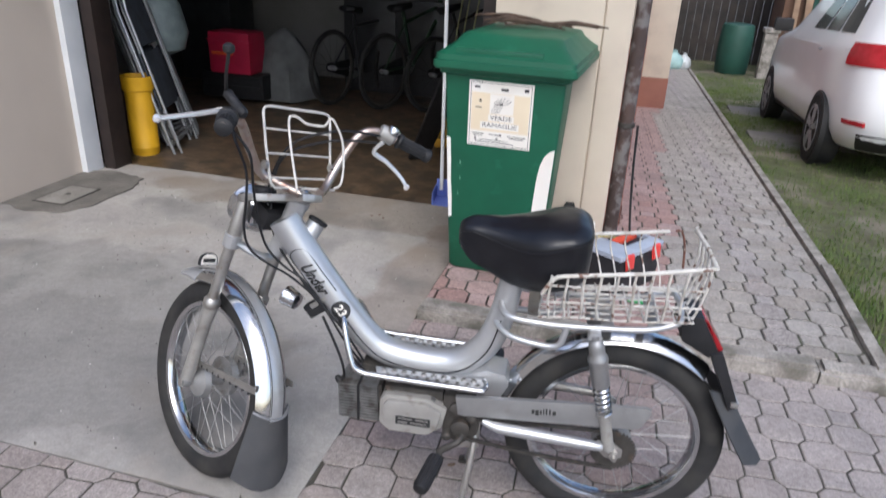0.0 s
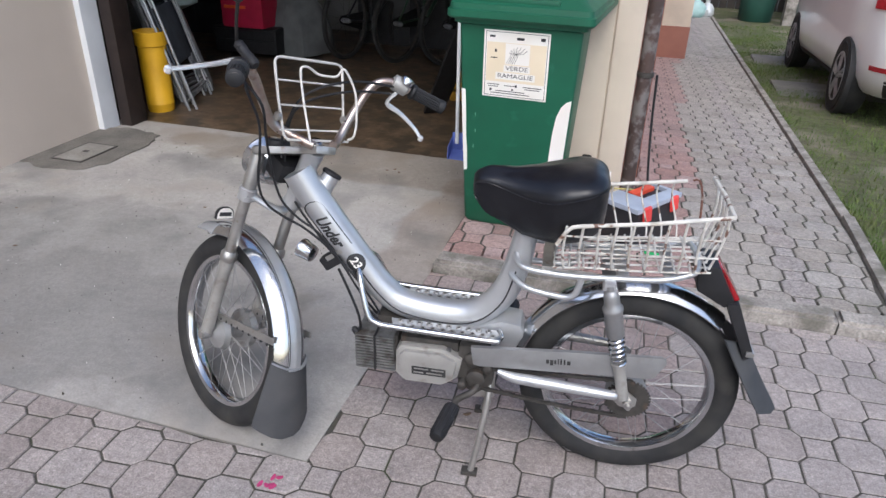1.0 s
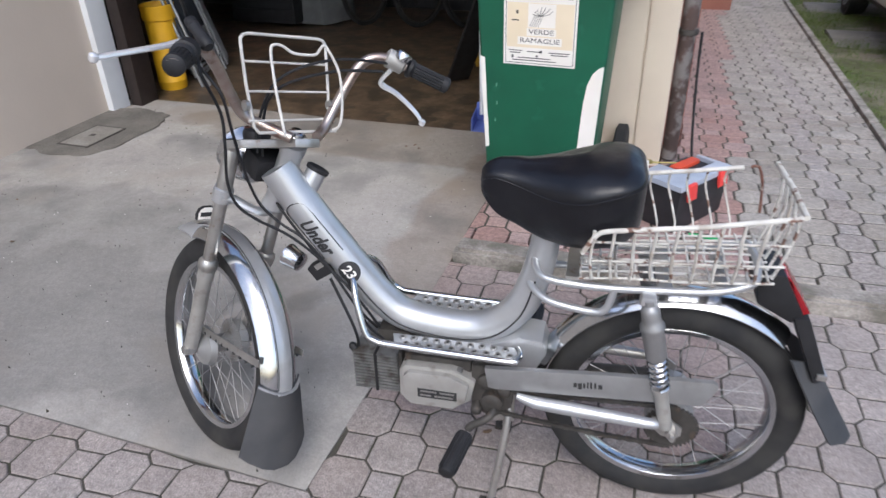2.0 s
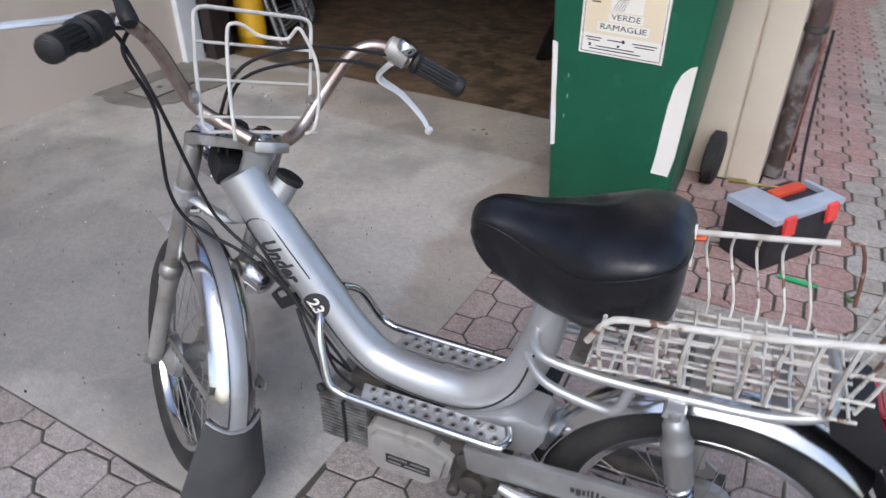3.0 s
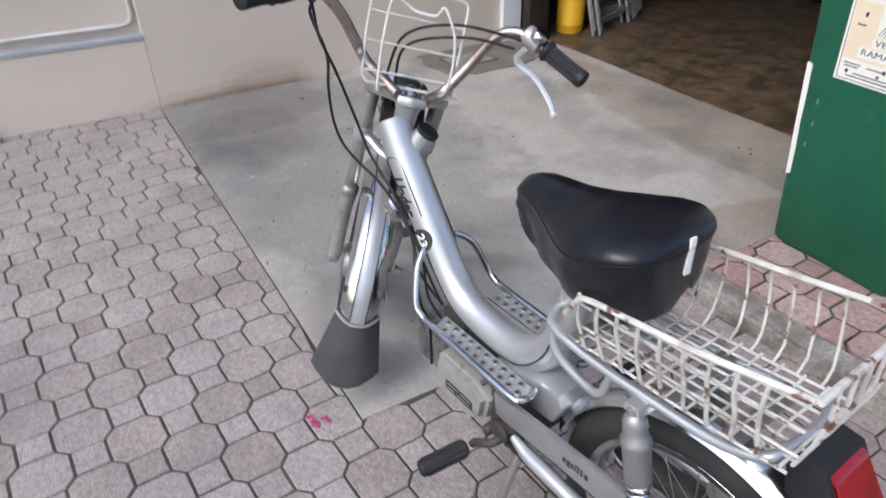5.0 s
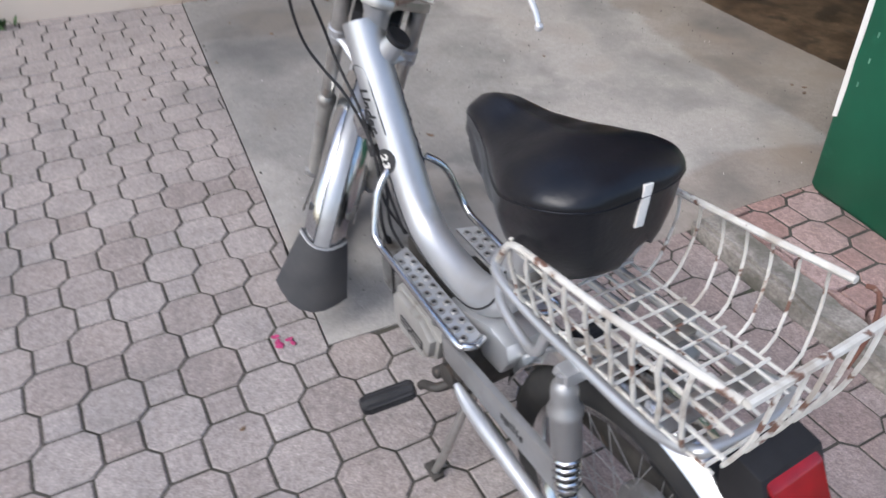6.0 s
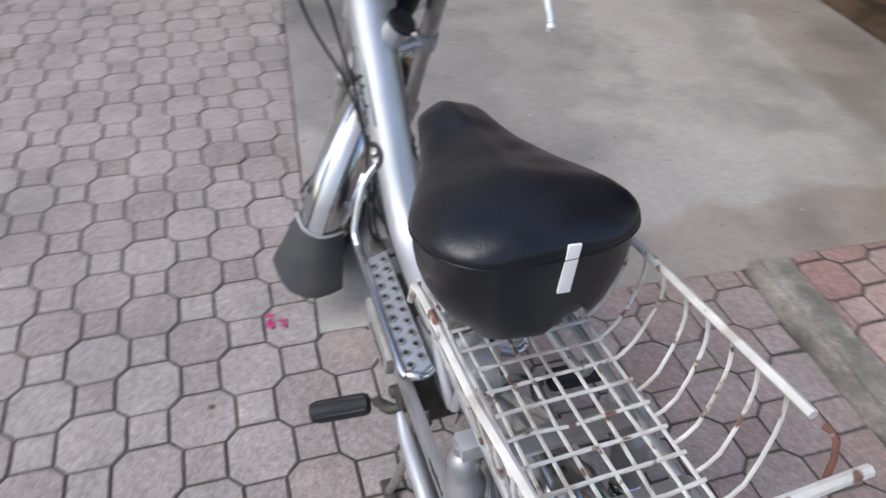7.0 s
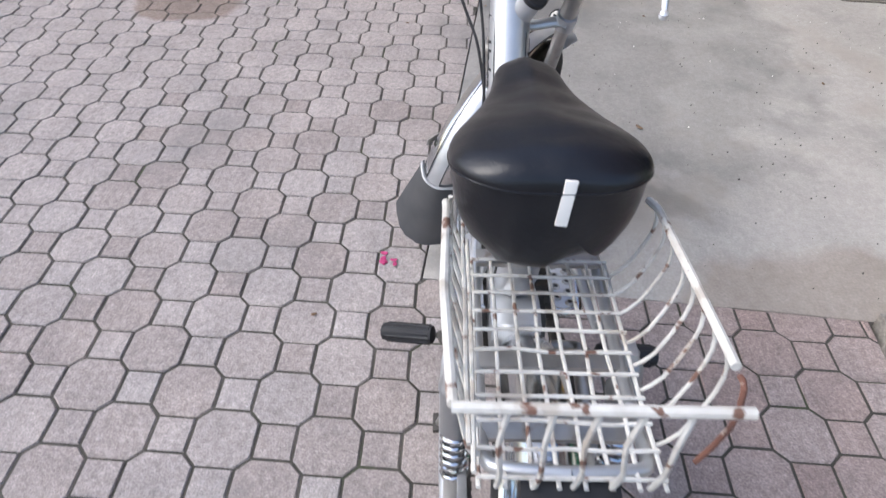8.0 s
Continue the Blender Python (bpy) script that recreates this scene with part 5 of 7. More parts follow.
for side in (-1, 1):
    part("hinge_handle", Shape().tube([(side * 0.12, 0.66, 0.93), (side * 0.12, 0.74, 0.95), (side * 0.24, 0.74, 0.95), (side * 0.24, 0.66, 0.93)], 0.014, 8), BIN_GREEN, bin_ob)
    w = part("wheel", Shape().lathe([(0.02, -0.025), (0.085, -0.025), (0.10, -0.018), (0.10, 0.018), (0.085, 0.025), (0.02, 0.025)], 24, "x", (side * 0.245, 0.57, 0.10)), RUBBER, bin_ob, "black rubber wheel")
# label on the front, tilted with the face
FACE = pose(-0.004, 0.0098, 0.72, 90 + 2.7, 0, 0)   # x right, y up the face, z out
lab = part("label", Shape(FACE).box(-0.134, 0.128, -0.135, 0.128, 0.0, 0.0022), STICKER, bin_ob, "white and cream label with green-waste lettering")
part("label_border", Shape(FACE).box(-0.127, 0.121, 0.1205, 0.1225, 0.0022, 0.0026).box(-0.127, 0.121, -0.1295, -0.1275, 0.0022, 0.0026).box(-0.127, -0.125, -0.1275, 0.1205, 0.0022, 0.0026).box(0.119, 0.121, -0.1275, 0.1205, 0.0022, 0.0026), INK, lab)
part("label_field", Shape(FACE).box(-0.122, 0.116, -0.072, 0.082, 0.0022, 0.0027), STICKER_TAN, lab)
part("label_picture", Shape(FACE).box(-0.046, 0.052, 0.0, 0.080, 0.0027, 0.0031), STICKER, lab)
pic = Shape(FACE)
for k in range(7):
    a = 0.3 + 0.42 * k
    pic.tube([(-0.002, 0.038, 0.0032), (-0.002 + 0.03 * math.cos(a), 0.038 + 0.022 * math.sin(a), 0.0032), (0.012 + 0.035 * math.cos(a + 0.3), 0.04 + 0.03 * math.sin(a + 0.3), 0.0032)], 0.0009, 4)
for k in range(5):
    pic.tube([(-0.040 + 0.008 * k, 0.003, 0.0032), (-0.020 + 0.007 * k, 0.042, 0.0032)], 0.0008, 4)
part("label_drawing", pic, INK, lab, "line drawing of cut branches")
part("word_field", Shape(FACE).box(-0.050, 0.056, -0.030, -0.004, 0.0027, 0.0032), STICKER, lab)
part("word_field", Shape(FACE).box(-0.082, 0.078, -0.062, -0.034, 0.0027, 0.0032), STICKER, lab)
words("word", "VERDE", 0.024, INK, lab, FACE @ Matrix.Translation((0.003, -0.0165, 0.0034)), 0.0002, width=0.090)
words("word", "RAMAGLIE", 0.024, INK, lab, FACE @ Matrix.Translation((-0.002, -0.0475, 0.0034)), 0.0002, width=0.142)
for x, y, w, h in ((-0.10, 0.104, 0.022, 0.008), (0.012, 0.100, 0.03, 0.010), (0.10, 0.104, 0.018, 0.012), (-0.085, 0.05, 0.008, 0.012), (-0.092, 0.022, 0.026, 0.004), (-0.09, -0.084, 0.05, 0.003), (-0.09, -0.092, 0.04, 0.003), (-0.02, -0.086, 0.05, 0.003), (0.07, -0.086, 0.075, 0.003), (0.07, -0.094, 0.06, 0.003), (0.004, -0.085, 0.008, 0.010), (-0.1, -0.106, 0.008, 0.010), (-0.02, -0.109, 0.12, 0.003), (-0.02, -0.118, 0.16, 0.003), (-0.01, -0.101, 0.008, 0.007)):
    part("small_print", Shape(FACE).box(x - w / 2, x + w / 2, y - h / 2, y + h / 2, 0.0022, 0.0028), INK, lab)
# white side patches
right = [(0.227, 0.60), (0.208, 0.592), (0.188, 0.57), (0.173, 0.53), (0.164, 0.47), (0.159, 0.40), (0.154, 0.30), (0.147, 0.232), (0.202, 0.232), (0.213, 0.30)]
part("white_patch", Shape().prism([(x, z) for x, z in right], 0.0, 0.003, "y", 0, Matrix(((1, 0, 0, 0), (0, 1, -0.0467, 0.0415), (0, 0, 1, 0), (0, 0, 0, 1)))), STICKER, bin_ob, "white reflective patch with a worn edge")
left = [(-0.227, 0.605), (-0.210, 0.60), (-0.205, 0.50), (-0.203, 0.42), (-0.197, 0.34), (-0.194, 0.25), (-0.208, 0.245), (-0.217, 0.4)]
part("white_patch", Shape().prism(left, 0.0, 0.003, "y", 0, Matrix(((1, 0, 0, 0), (0, 1, -0.0467, 0.0415), (0, 0, 1, 0), (0, 0, 0, 1)))), STICKER, bin_ob, "white reflective patch with a worn edge")
for x, z in ((-0.165, 0.50), (-0.163, 0.43), (-0.17, 0.36)):
    part("scuff", Shape().box(x - 0.0025, x + 0.0025, 0.0425 - 0.0467 * z, 0.046 - 0.0467 * z, z - 0.007, z + 0.007, 0.001), surf("scuff_pale", (0.12, 0.27, 0.19)) if "scuff_pale" not in bpy.data.materials else bpy.data.materials["scuff_pale"], bin_ob)
# dry hose and twigs on the lid
rng = random.Random(11)
HUSK = surf("dry_brown", (0.10, 0.065, 0.045), (0.06, 0.04, 0.03), 20, 0.9, bump=0.002, grain=90)
heap = Shape(pose(-0.226, 3.42, 0.046, 0, 0, -9))
for k in range(18):
    x, y = rng.uniform(-0.20, 0.15), rng.uniform(-0.10, 0.12)
    a, L = rng.gauss(0, 0.5), rng.uniform(0.05, 0.16)
    z = 1.026 + rng.uniform(0, 0.028)
    heap.tube([(x - L * math.cos(a), y - L * math.sin(a) * 0.5, z), (x, y, z + 0.012), (x + L * math.cos(a), y + L * math.sin(a) * 0.5, z)], [0.003, rng.uniform(0.005, 0.012), 0.003], 6, smooth=2)
tagged(solo("dry_twigs", heap, HUSK, "dry brown twigs lying on the bin lid", "twigs"), kind="stuff")

# tool box
TB_BLACK = surf("toolbox_black", (0.012, 0.013, 0.016), (0.02, 0.02, 0.024), 14, 0.45)
TB_LID = surf("toolbox_lid", (0.38, 0.42, 0.49), (0.31, 0.35, 0.43), 9, 0.3)
TB_RED = surf("toolbox_red", (0.72, 0.06, 0.05), (0.62, 0.05, 0.045), 9, 0.4)
HANDLE_RED = surf("handle_red", (0.62, 0.075, 0.03), (0.52, 0.06, 0.025), 9, 0.45)
ORANGE = surf("orange_plastic", (0.75, 0.13, 0.025), (0.65, 0.1, 0.02), 9, 0.45)
TB = pose(0.262, 3.215, 0.047, 0, 0, -33) @ Matrix.Diagonal((0.93, 0.93, 1.10, 1))
tb = thing("tool_box", "black plastic tool box with a grey lid and red latches", "tool box", TB)
part("body", Shape().prism([(-0.088, 0.0), (0.088, 0.0), (0.100, 0.155), (-0.100, 0.155)], -0.165, 0.165, "y", 0.008), TB_BLACK, tb)
lidt = Shape()
lidt.prism([(-0.102, -0.172), (0.102, -0.172), (0.102, 0.172), (-0.055, 0.172), (-0.055, 0.155), (0.035, 0.150), (0.030, -0.03), (-0.102, -0.04)], 0.156, 0.176, "z", 0.005)
part("lid", lidt, TB_LID, tb, "pale grey translucent lid")
part("tray", Shape().box(-0.098, 0.032, -0.038, 0.152, 0.150, 0.160, 0.003), TB_BLACK, tb)
part("handle", Shape().box(-0.062, -0.018, -0.025, 0.130, 0.158, 0.176, 0.007), HANDLE_RED, tb, "orange-red carrying handle")
for y in (-0.105, 0.105):
    part("latch", Shape().prism([(0.100, 0.176), (0.112, 0.172), (0.118, 0.12), (0.108, 0.112), (0.100, 0.15)], y - 0.026, y + 0.026, "y", 0.003), TB_RED, tb, "red snap latch")
brass = surf("brass_tool", (0.42, 0.36, 0.14), (0.3, 0.26, 0.1), 20, 0.35, metal=0.7)
t = Shape(pose(0.175, 3.29, 0.220, 0, 0, 12)).tube([(-0.07, 0, 0.004), (0.10, 0, 0.004)], 0.004, 8)
t.box(-0.10, -0.04, -0.010, 0.010, 0.0, 0.012, 0.003)
solo("screwdriver", t, brass, "yellow-handled screwdriver lying on the tool box", "tool")
pl = thing("pliers", "pliers with orange handles lying open on the pavers", "tool", pose(0.06, 3.15, 0.047, 0, 0, 8))
part("handle", Shape().tube([(-0.09, -0.025, 0.009), (-0.04, -0.018, 0.009), (0.02, 0.0, 0.009)], 0.007, 8, smooth=3), ORANGE, pl)
part("handle", Shape().tube([(-0.08, 0.03, 0.009), (-0.03, 0.018, 0.009), (0.02, 0.0, 0.009)], 0.007, 8, smooth=3), ORANGE, pl)
part("jaw", Shape().prism([(0.015, -0.009), (0.045, -0.008), (0.07, -0.003), (0.07, 0.003), (0.045, 0.008), (0.015, 0.009)], 0.004, 0.014, "z", 0.002), STEEL, pl)
solo("green_pen", Shape(pose(0.36, 3.035, 0.055, 0, 0, -4)).tube([(-0.055, 0, 0), (-0.045, 0, 0), (0.04, 0, 0), (0.06, 0, 0)], [0.005, 0.007, 0.007, 0.002], 8), surf("green_plastic", (0.01, 0.35, 0.10)), "short green plastic handle lying on the pavers", "tool")

# petals on the paving
PETAL = surf("petal", (0.42, 0.04, 0.15), (0.3, 0.03, 0.1), 40, 0.7)
rng = random.Random(5)
for k in range(7):
    x, y = -0.569 + rng.uniform(-0.022, 0.022), 1.497 + rng.uniform(-0.02, 0.02)
    s = Shape(pose(x, y, 0.004, rng.uniform(-12, 12), rng.uniform(-12, 12), rng.uniform(0, 360)))
    s.rings([[(0.011 * math.cos(a) * q, 0.006 * math.sin(a) * q, z + 0.002 * math.cos(a) ** 2) for a in (2 * math.pi * i / 8 for i in range(8))] for q, z in ((1, 0), (1, 0.0006), (0.5, 0.001))])
    solo("petal", s, PETAL, "fallen magenta petal on the paving", "petal", group="fallen petals")
# small litter on the apron and paving
rng = random.Random(21)
LEAF = surf("dry_leaf", (0.16, 0.10, 0.06), (0.10, 0.07, 0.045), 30, 0.85)
spots = [(-1.036, 3.687), (-1.00, 3.65), (-1.07, 3.66), (-1.996, 1.311), (-2.2, 2.3), (-1.7, 2.9), (-2.5, 2.6), (-1.3, 2.2), (0.42, 4.6), (0.47, 5.4), (0.40, 7.0), (-0.15, 1.9), (-0.35, 1.35), (-2.6, 1.75), (-2.85, 2.1), (-2.7, 2.25), (-2.4, 1.9), (-2.9, 2.5), (-2.95, 1.7), (-2.2, 1.62)]
for x, y in spots:
    z = (0.012 if x < -0.512 and y > 1.590 else 0.004) if y < 4 else 0.05 + fall(y)
    s = Shape(pose(x, y, z, rng.uniform(-8, 8), rng.uniform(-8, 8), rng.uniform(0, 360)))
    L = rng.uniform(0.006, 0.016)
    s.rings([[(L * math.cos(a) * q, L * 0.55 * math.sin(a) * q, h + 0.15 * L * math.cos(a) ** 2) for a in (2 * math.pi * i / 7 for i in range(7))] for q, h in ((1, 0), (1, 0.0007), (0.6, 0.002))])
    solo("dry_leaf", s, LEAF, "small dry brown leaf on the ground", "leaf", group="fallen leaves")
# twig in the wall panel and weed at the wall's foot
GREEN = surf("weed_green", (0.06, 0.11, 0.035), (0.04, 0.08, 0.025), 20, 0.6)
twig = thing("wilted_twig", "wilted dark twig with curled leaves in the wall recess", "plant", WALL)
part("stem", Shape().tube([(-0.060, -0.30, 0.82), (-0.04, -0.243, 0.803), (-0.03, -0.192, 0.756), (-0.03, -0.172, 0.705)], 0.0022, 6, smooth=4), HUSK, twig)
part("stem", Shape().tube([(-0.060, -0.30, 0.79), (-0.04, -0.246, 0.708), (-0.03, -0.238, 0.641), (-0.03, -0.236, 0.605)], 0.0022, 6, smooth=4), HUSK, twig)
def leaf(parent, p, L, wide, turn, material):
    s = Shape(Matrix.Translation(p) @ Euler([radians(a) for a in turn]).to_matrix().to_4x4())
    s.strip([[(L * t, -wide * math.sin(math.pi * min(1, t * 1.02) ** 0.8) , 0.25 * wide - 0.3 * L * t * t), (L * t, 0, -0.3 * L * t * t), (L * t, wide * math.sin(math.pi * min(1, t * 1.02) ** 0.8), 0.25 * wide - 0.3 * L * t * t)] for t in (0, 0.2, 0.45, 0.7, 0.9, 1.0)])
    part("leaf", s, material, parent, smooth=70)
for p, L, turn in (((-0.03, -0.172, 0.70), 0.055, (60, 40, 70)), ((-0.03, -0.176, 0.705), 0.05, (80, 75, 130)), ((-0.03, -0.178, 0.72), 0.025, (70, -10, 60)), ((-0.03, -0.238, 0.62), 0.035, (75, 30, -60)), ((-0.03, -0.236, 0.61), 0.05, (70, 55, 80)), ((-0.04, -0.275, 0.78), 0.06, (60, 40, 60)), ((-0.04, -0.262, 0.77), 0.05, (40, 50, 100))):
    leaf(twig, p, L, L * 0.32, turn, HUSK)
weed = thing("weed", "small green weed growing at the foot of the wall", "plant", pose(-2.99, 0.80, 0.0))
rng = random.Random(9)
for k in range(14):
    leaf(weed, (rng.uniform(-0.02, 0.02), rng.uniform(-0.05, 0.05), 0.005), rng.uniform(0.04, 0.09), 0.011, (rng.uniform(-30, 30), rng.uniform(-75, -15), rng.uniform(0, 360)), GREEN)
copy_thing(weed, pose(0.52, 3.02, 0.03, 0, 0, 200) @ Matrix.Diagonal((0.5, 0.5, 0.5, 1)))

# grit and crumbs lying on the apron
rng = random.Random(31)
for name, tone, count, size, words_ in (("grit", DARK_IRON, 420, 0.0035, "fine dark grit scattered over the apron"), ("pale_crumbs", STICKER, 45, 0.003, "few pale crumbs lying on the apron")):
    s = Shape()
    for k in range(count):
        x, y = -3.0 + 2.45 * rng.random(), 1.6 + 2.2 * rng.random()
        r = size * rng.uniform(0.4, 1.3)
        pts = [(x + r * rng.uniform(0.6, 1.4) * math.cos(a), y + r * rng.uniform(0.6, 1.4) * math.sin(a), 0.002) for a in (0, 1.5, 3.1, 4.6)]
        s.add(pts + [(x, y, 0.0105 + r * rng.uniform(0.3, 0.8))], [(0, 1, 4), (1, 2, 4), (2, 3, 4), (3, 0, 4)])
    solo(name, s, tone, words_, "debris", kind="stuff", smooth=None)

# ---- things in the dark garage ----
GREY_CLOTH = surf("grey_cover", (0.14, 0.145, 0.145), (0.09, 0.095, 0.095), 6, 0.85, bump=0.004, grain=30)
NAVY_CLOTH = surf("dark_cloth", (0.05, 0.06, 0.075), (0.035, 0.04, 0.05), 10, 0.9)
TUBE_GREY = surf("grey_tube", (0.42, 0.43, 0.44), (0.3, 0.31, 0.32), 20, 0.35, metal=0.7)
CRIMSON = surf("crimson_plastic", (0.42, 0.012, 0.05), (0.34, 0.01, 0.04), 8, 0.45)
yb = thing("yellow_drum", "tall yellow plastic drum without its lid just inside the garage", "drum", pose(-2.935, 4.235, 0.0))
part("drum", Shape().lathe([(r * 0.76, h) for r, h in [(0.108, 0.0), (0.114, 0.012), (0.116, 0.05), (0.120, 0.055), (0.116, 0.060), (0.119, 0.430), (0.131, 0.436), (0.133, 0.450), (0.133, 0.505), (0.137, 0.512), (0.137, 0.522), (0.130, 0.524), (0.120, 0.50), (0.112, 0.03), (0.02, 0.02)]], 32), YELLOW, yb)

fc = thing("folding_chair", "folded metal garden chair leaning in the garage", "chair", pose(-2.80, 4.48, 0.0, 0, -15, 20), "folded garden chairs")
for x in (-0.02, 0.03):
    for y in (-0.2, 0.2):
        part("leg", Shape().tube([(x, y, 0.0), (x, y, 0.95), (x + 0.01, y * 0.85, 1.08)], 0.010, 8), TUBE_GREY, fc)
part("cross_bar", Shape().tube([(-0.02, -0.2, 0.06), (-0.02, 0.2, 0.06)], 0.008, 8), TUBE_GREY, fc)
part("cross_bar", Shape().tube([(0.03, -0.2, 0.10), (0.03, 0.2, 0.10)], 0.008, 8), TUBE_GREY, fc)
part("seat", Shape().box(-0.006, 0.006, -0.185, 0.185, 0.30, 0.68, 0.004), NAVY_CLOTH, fc)
part("backrest", Shape().box(0.012, 0.022, -0.185, 0.185, 0.72, 1.06, 0.004), NAVY_CLOTH, fc)
for k in range(1, 5):
    copy_thing(fc, pose(-2.80 - 0.07 * k, 4.50 + 0.075 * k, 0.0, 0, -15 - 1.2 * k, 20 - 5 * k))
bag = Shape(pose(-3.25, 4.95, 0.55, 0, -8, 0))
bag.lathe([(0.02, -0.02), (0.17, 0.02), (0.22, 0.14), (0.20, 0.34), (0.12, 0.48), (0.05, 0.54), (0.07, 0.58)], 14)
solo("plastic_sack", bag, surf("sack_plastic", (0.30, 0.36, 0.36), (0.2, 0.25, 0.25), 9, 0.35), "pale grey-green plastic sack on the chairs", "bag")

chest = thing("tool_cabinet", "black tool cabinet on the garage floor", "cabinet", pose(-3.28, 6.1, 0.0))
part("body", Shape().box(-0.32, 0.30, -0.18, 0.22, 0.04, 0.262, 0.01), BLACK, chest)
for z in (0.08, 0.17):
    part("drawer", Shape().box(-0.30, 0.28, -0.19, -0.178, z, z + 0.075, 0.004), BLACK, chest)
crate = thing("red_case", "crimson plastic case with an orange grip on the cabinet", "case", pose(-3.27, 6.02, 0.264))
part("case", Shape().box(-0.21, 0.20, -0.14, 0.14, 0.0, 0.36, 0.03), CRIMSON, crate)
part("grip", Shape().box(-0.17, 0.04, -0.155, -0.138, 0.165, 0.19, 0.005), ORANGE, crate)
part("lid_edge", Shape().box(-0.215, 0.205, -0.145, 0.145, 0.28, 0.292, 0.003), CRIMSON, crate)
ring = [(-4.18 + 0.13 * math.cos(t), 7.57, 0.60 + 0.085 * math.sin(t)) for t in (2 * math.pi * k / 24 for k in range(24))]
solo("coiled_cable", Shape().tube(ring, 0.016, 8, closed=True), BLACK, "coil of black cable hanging on the garage wall", "cable")


def bicycle(m, colour, label):
    b = thing("bicycle", label, "bicycle", m, "parked bicycles")
    for x in (0.0, 1.05):
        t = Shape().lathe([(0.318 + 0.02 * math.cos(a), 0.018 * math.sin(a)) for a in (2 * math.pi * k / 8 for k in range(8))], 36, "y", (x, 0, 0.338), caps=False, closed=True)
        w = part("wheel", t, RUBBER, b)
        part("rim", Shape().lathe([(0.292, -0.012), (0.302, -0.013), (0.302, 0.013), (0.292, 0.012)], 36, "y", (x, 0, 0.338), caps=False, closed=True), DARK_IRON, w)
        part("hub", Shape().lathe([(0.012, -0.05), (0.022, -0.03), (0.022, 0.03), (0.012, 0.05)], 12, "y", (x, 0, 0.338)), TUBE_GREY, w)
        for k in range(16):
            a = 2 * math.pi * k / 16
            part("spoke", Shape().tube([(x + 0.02 * math.cos(a), 0.02 * (-1) ** k, 0.338 + 0.02 * math.sin(a)), (x + 0.294 * math.cos(a + 0.2), 0, 0.338 + 0.294 * math.sin(a + 0.2))], 0.0012, 3), DARK_IRON, w)
    f = Shape()
    for p, q, r in (((0.42, 0.32), (0.30, 0.82), 0.016), ((0.42, 0.32), (0.88, 0.74), 0.018), ((0.33, 0.72), (0.87, 0.80), 0.015), ((0.42, 0.32), (0, 0.338), 0.010), ((0.33, 0.72), (0, 0.338), 0.009), ((0.90, 0.70), (0.86, 0.90), 0.018)):
        f.tube([(p[0], 0, p[1]), (q[0], 0, q[1])], r, 10)
    part("frame", f, colour, b)
    for y in (-0.05, 0.05):
        part("fork_blade", Shape().tube([(0.89, y * 0.8, 0.70), (0.98, y, 0.45), (1.05, y, 0.338)], 0.010, 8, smooth=3), colour, b)
    part("handlebar", Shape().tube([(0.78, -0.28, 1.0), (0.88, -0.2, 1.02), (0.90, 0, 0.98), (0.88, 0.2, 1.02), (0.78, 0.28, 1.0)], 0.012, 8, smooth=4), TUBE_GREY, b)
    part("saddle", Shape(pose(0.28, 0, 0.86)).rings([[(x, w * math.cos(a), 0.03 * math.sin(a)) for a in (2 * math.pi * k / 12 for k in range(12))] for x, w in ((-0.13, 0.03), (-0.10, 0.085), (-0.03, 0.08), (0.06, 0.035), (0.14, 0.02))]), BLACK, b)
    part("crank", Shape().lathe([(0.03, -0.01), (0.09, -0.006), (0.09, 0.006), (0.03, 0.01)], 24, "y", (0.42, 0.05, 0.32)), TUBE_GREY, b)
    part("chain_case", Shape().prism([(0.50, 0.36), (0.42, 0.42), (0.0, 0.375), (-0.03, 0.34), (0.0, 0.305), (0.42, 0.225), (0.5, 0.28)], 0.045, 0.055, "y", 0.004), BLACK, b)
    return b


BIKE_BLACK = surf("bike_dark", (0.015, 0.016, 0.018), (0.03, 0.03, 0.033), 8, 0.35)
BIKE_GREEN = surf("bike_green", (0.02, 0.05, 0.03), (0.03, 0.06, 0.03), 8, 0.35)
bicycle(pose(-2.45, 6.2, 0.0, 0, 6, 78), BIKE_BLACK, "dark bicycle parked in the garage")
bicycle(pose(-1.95, 6.3, 0.0, 0, -5, 70), BIKE_GREEN, "dark green bicycle parked in the garage")
bicycle(pose(-1.50, 6.4, 0.0, 0, -9, 60), BIKE_BLACK, "dark bicycle with bright levers parked in the garage")
cover = Shape(pose(-2.95, 6.3, 0.0))
rng = random.Random(4)
rows = []
for k in range(15):
    t = k / 14
    ring = []
    for i in range(24):
        a = 2 * math.pi * i / 24
        r = (0.30 * (1 - t**3) + 0.03) * (1 + 0.10 * math.sin(5 * a + 3 * t) + 0.05 * math.sin(11 * a))
        ring.append((r * 0.9 * math.cos(a), r * 0.8 * math.sin(a), 0.02 + 0.62 * t))
    rows.append(ring)
solo("covered_machine", cover.rings(rows), GREY_CLOTH, "grey dust cover draped over a machine in the garage", "cover", smooth=60)
# a darker yellow than the drum's
DARK_YELLOW = surf("dark_yellow", (0.36, 0.20, 0.015), (0.22, 0.12, 0.012), 9, 0.7)
yc = thing("yellow_crate", "dark yellow plastic crate behind the bin in the garage", "crate", pose(-1.02, 5.3, 0.0, 0, 0, 20))
part("floor", Shape().box(-0.17, 0.17, -0.12, 0.12, 0.02, 0.04, 0.004), DARK_YELLOW, yc)
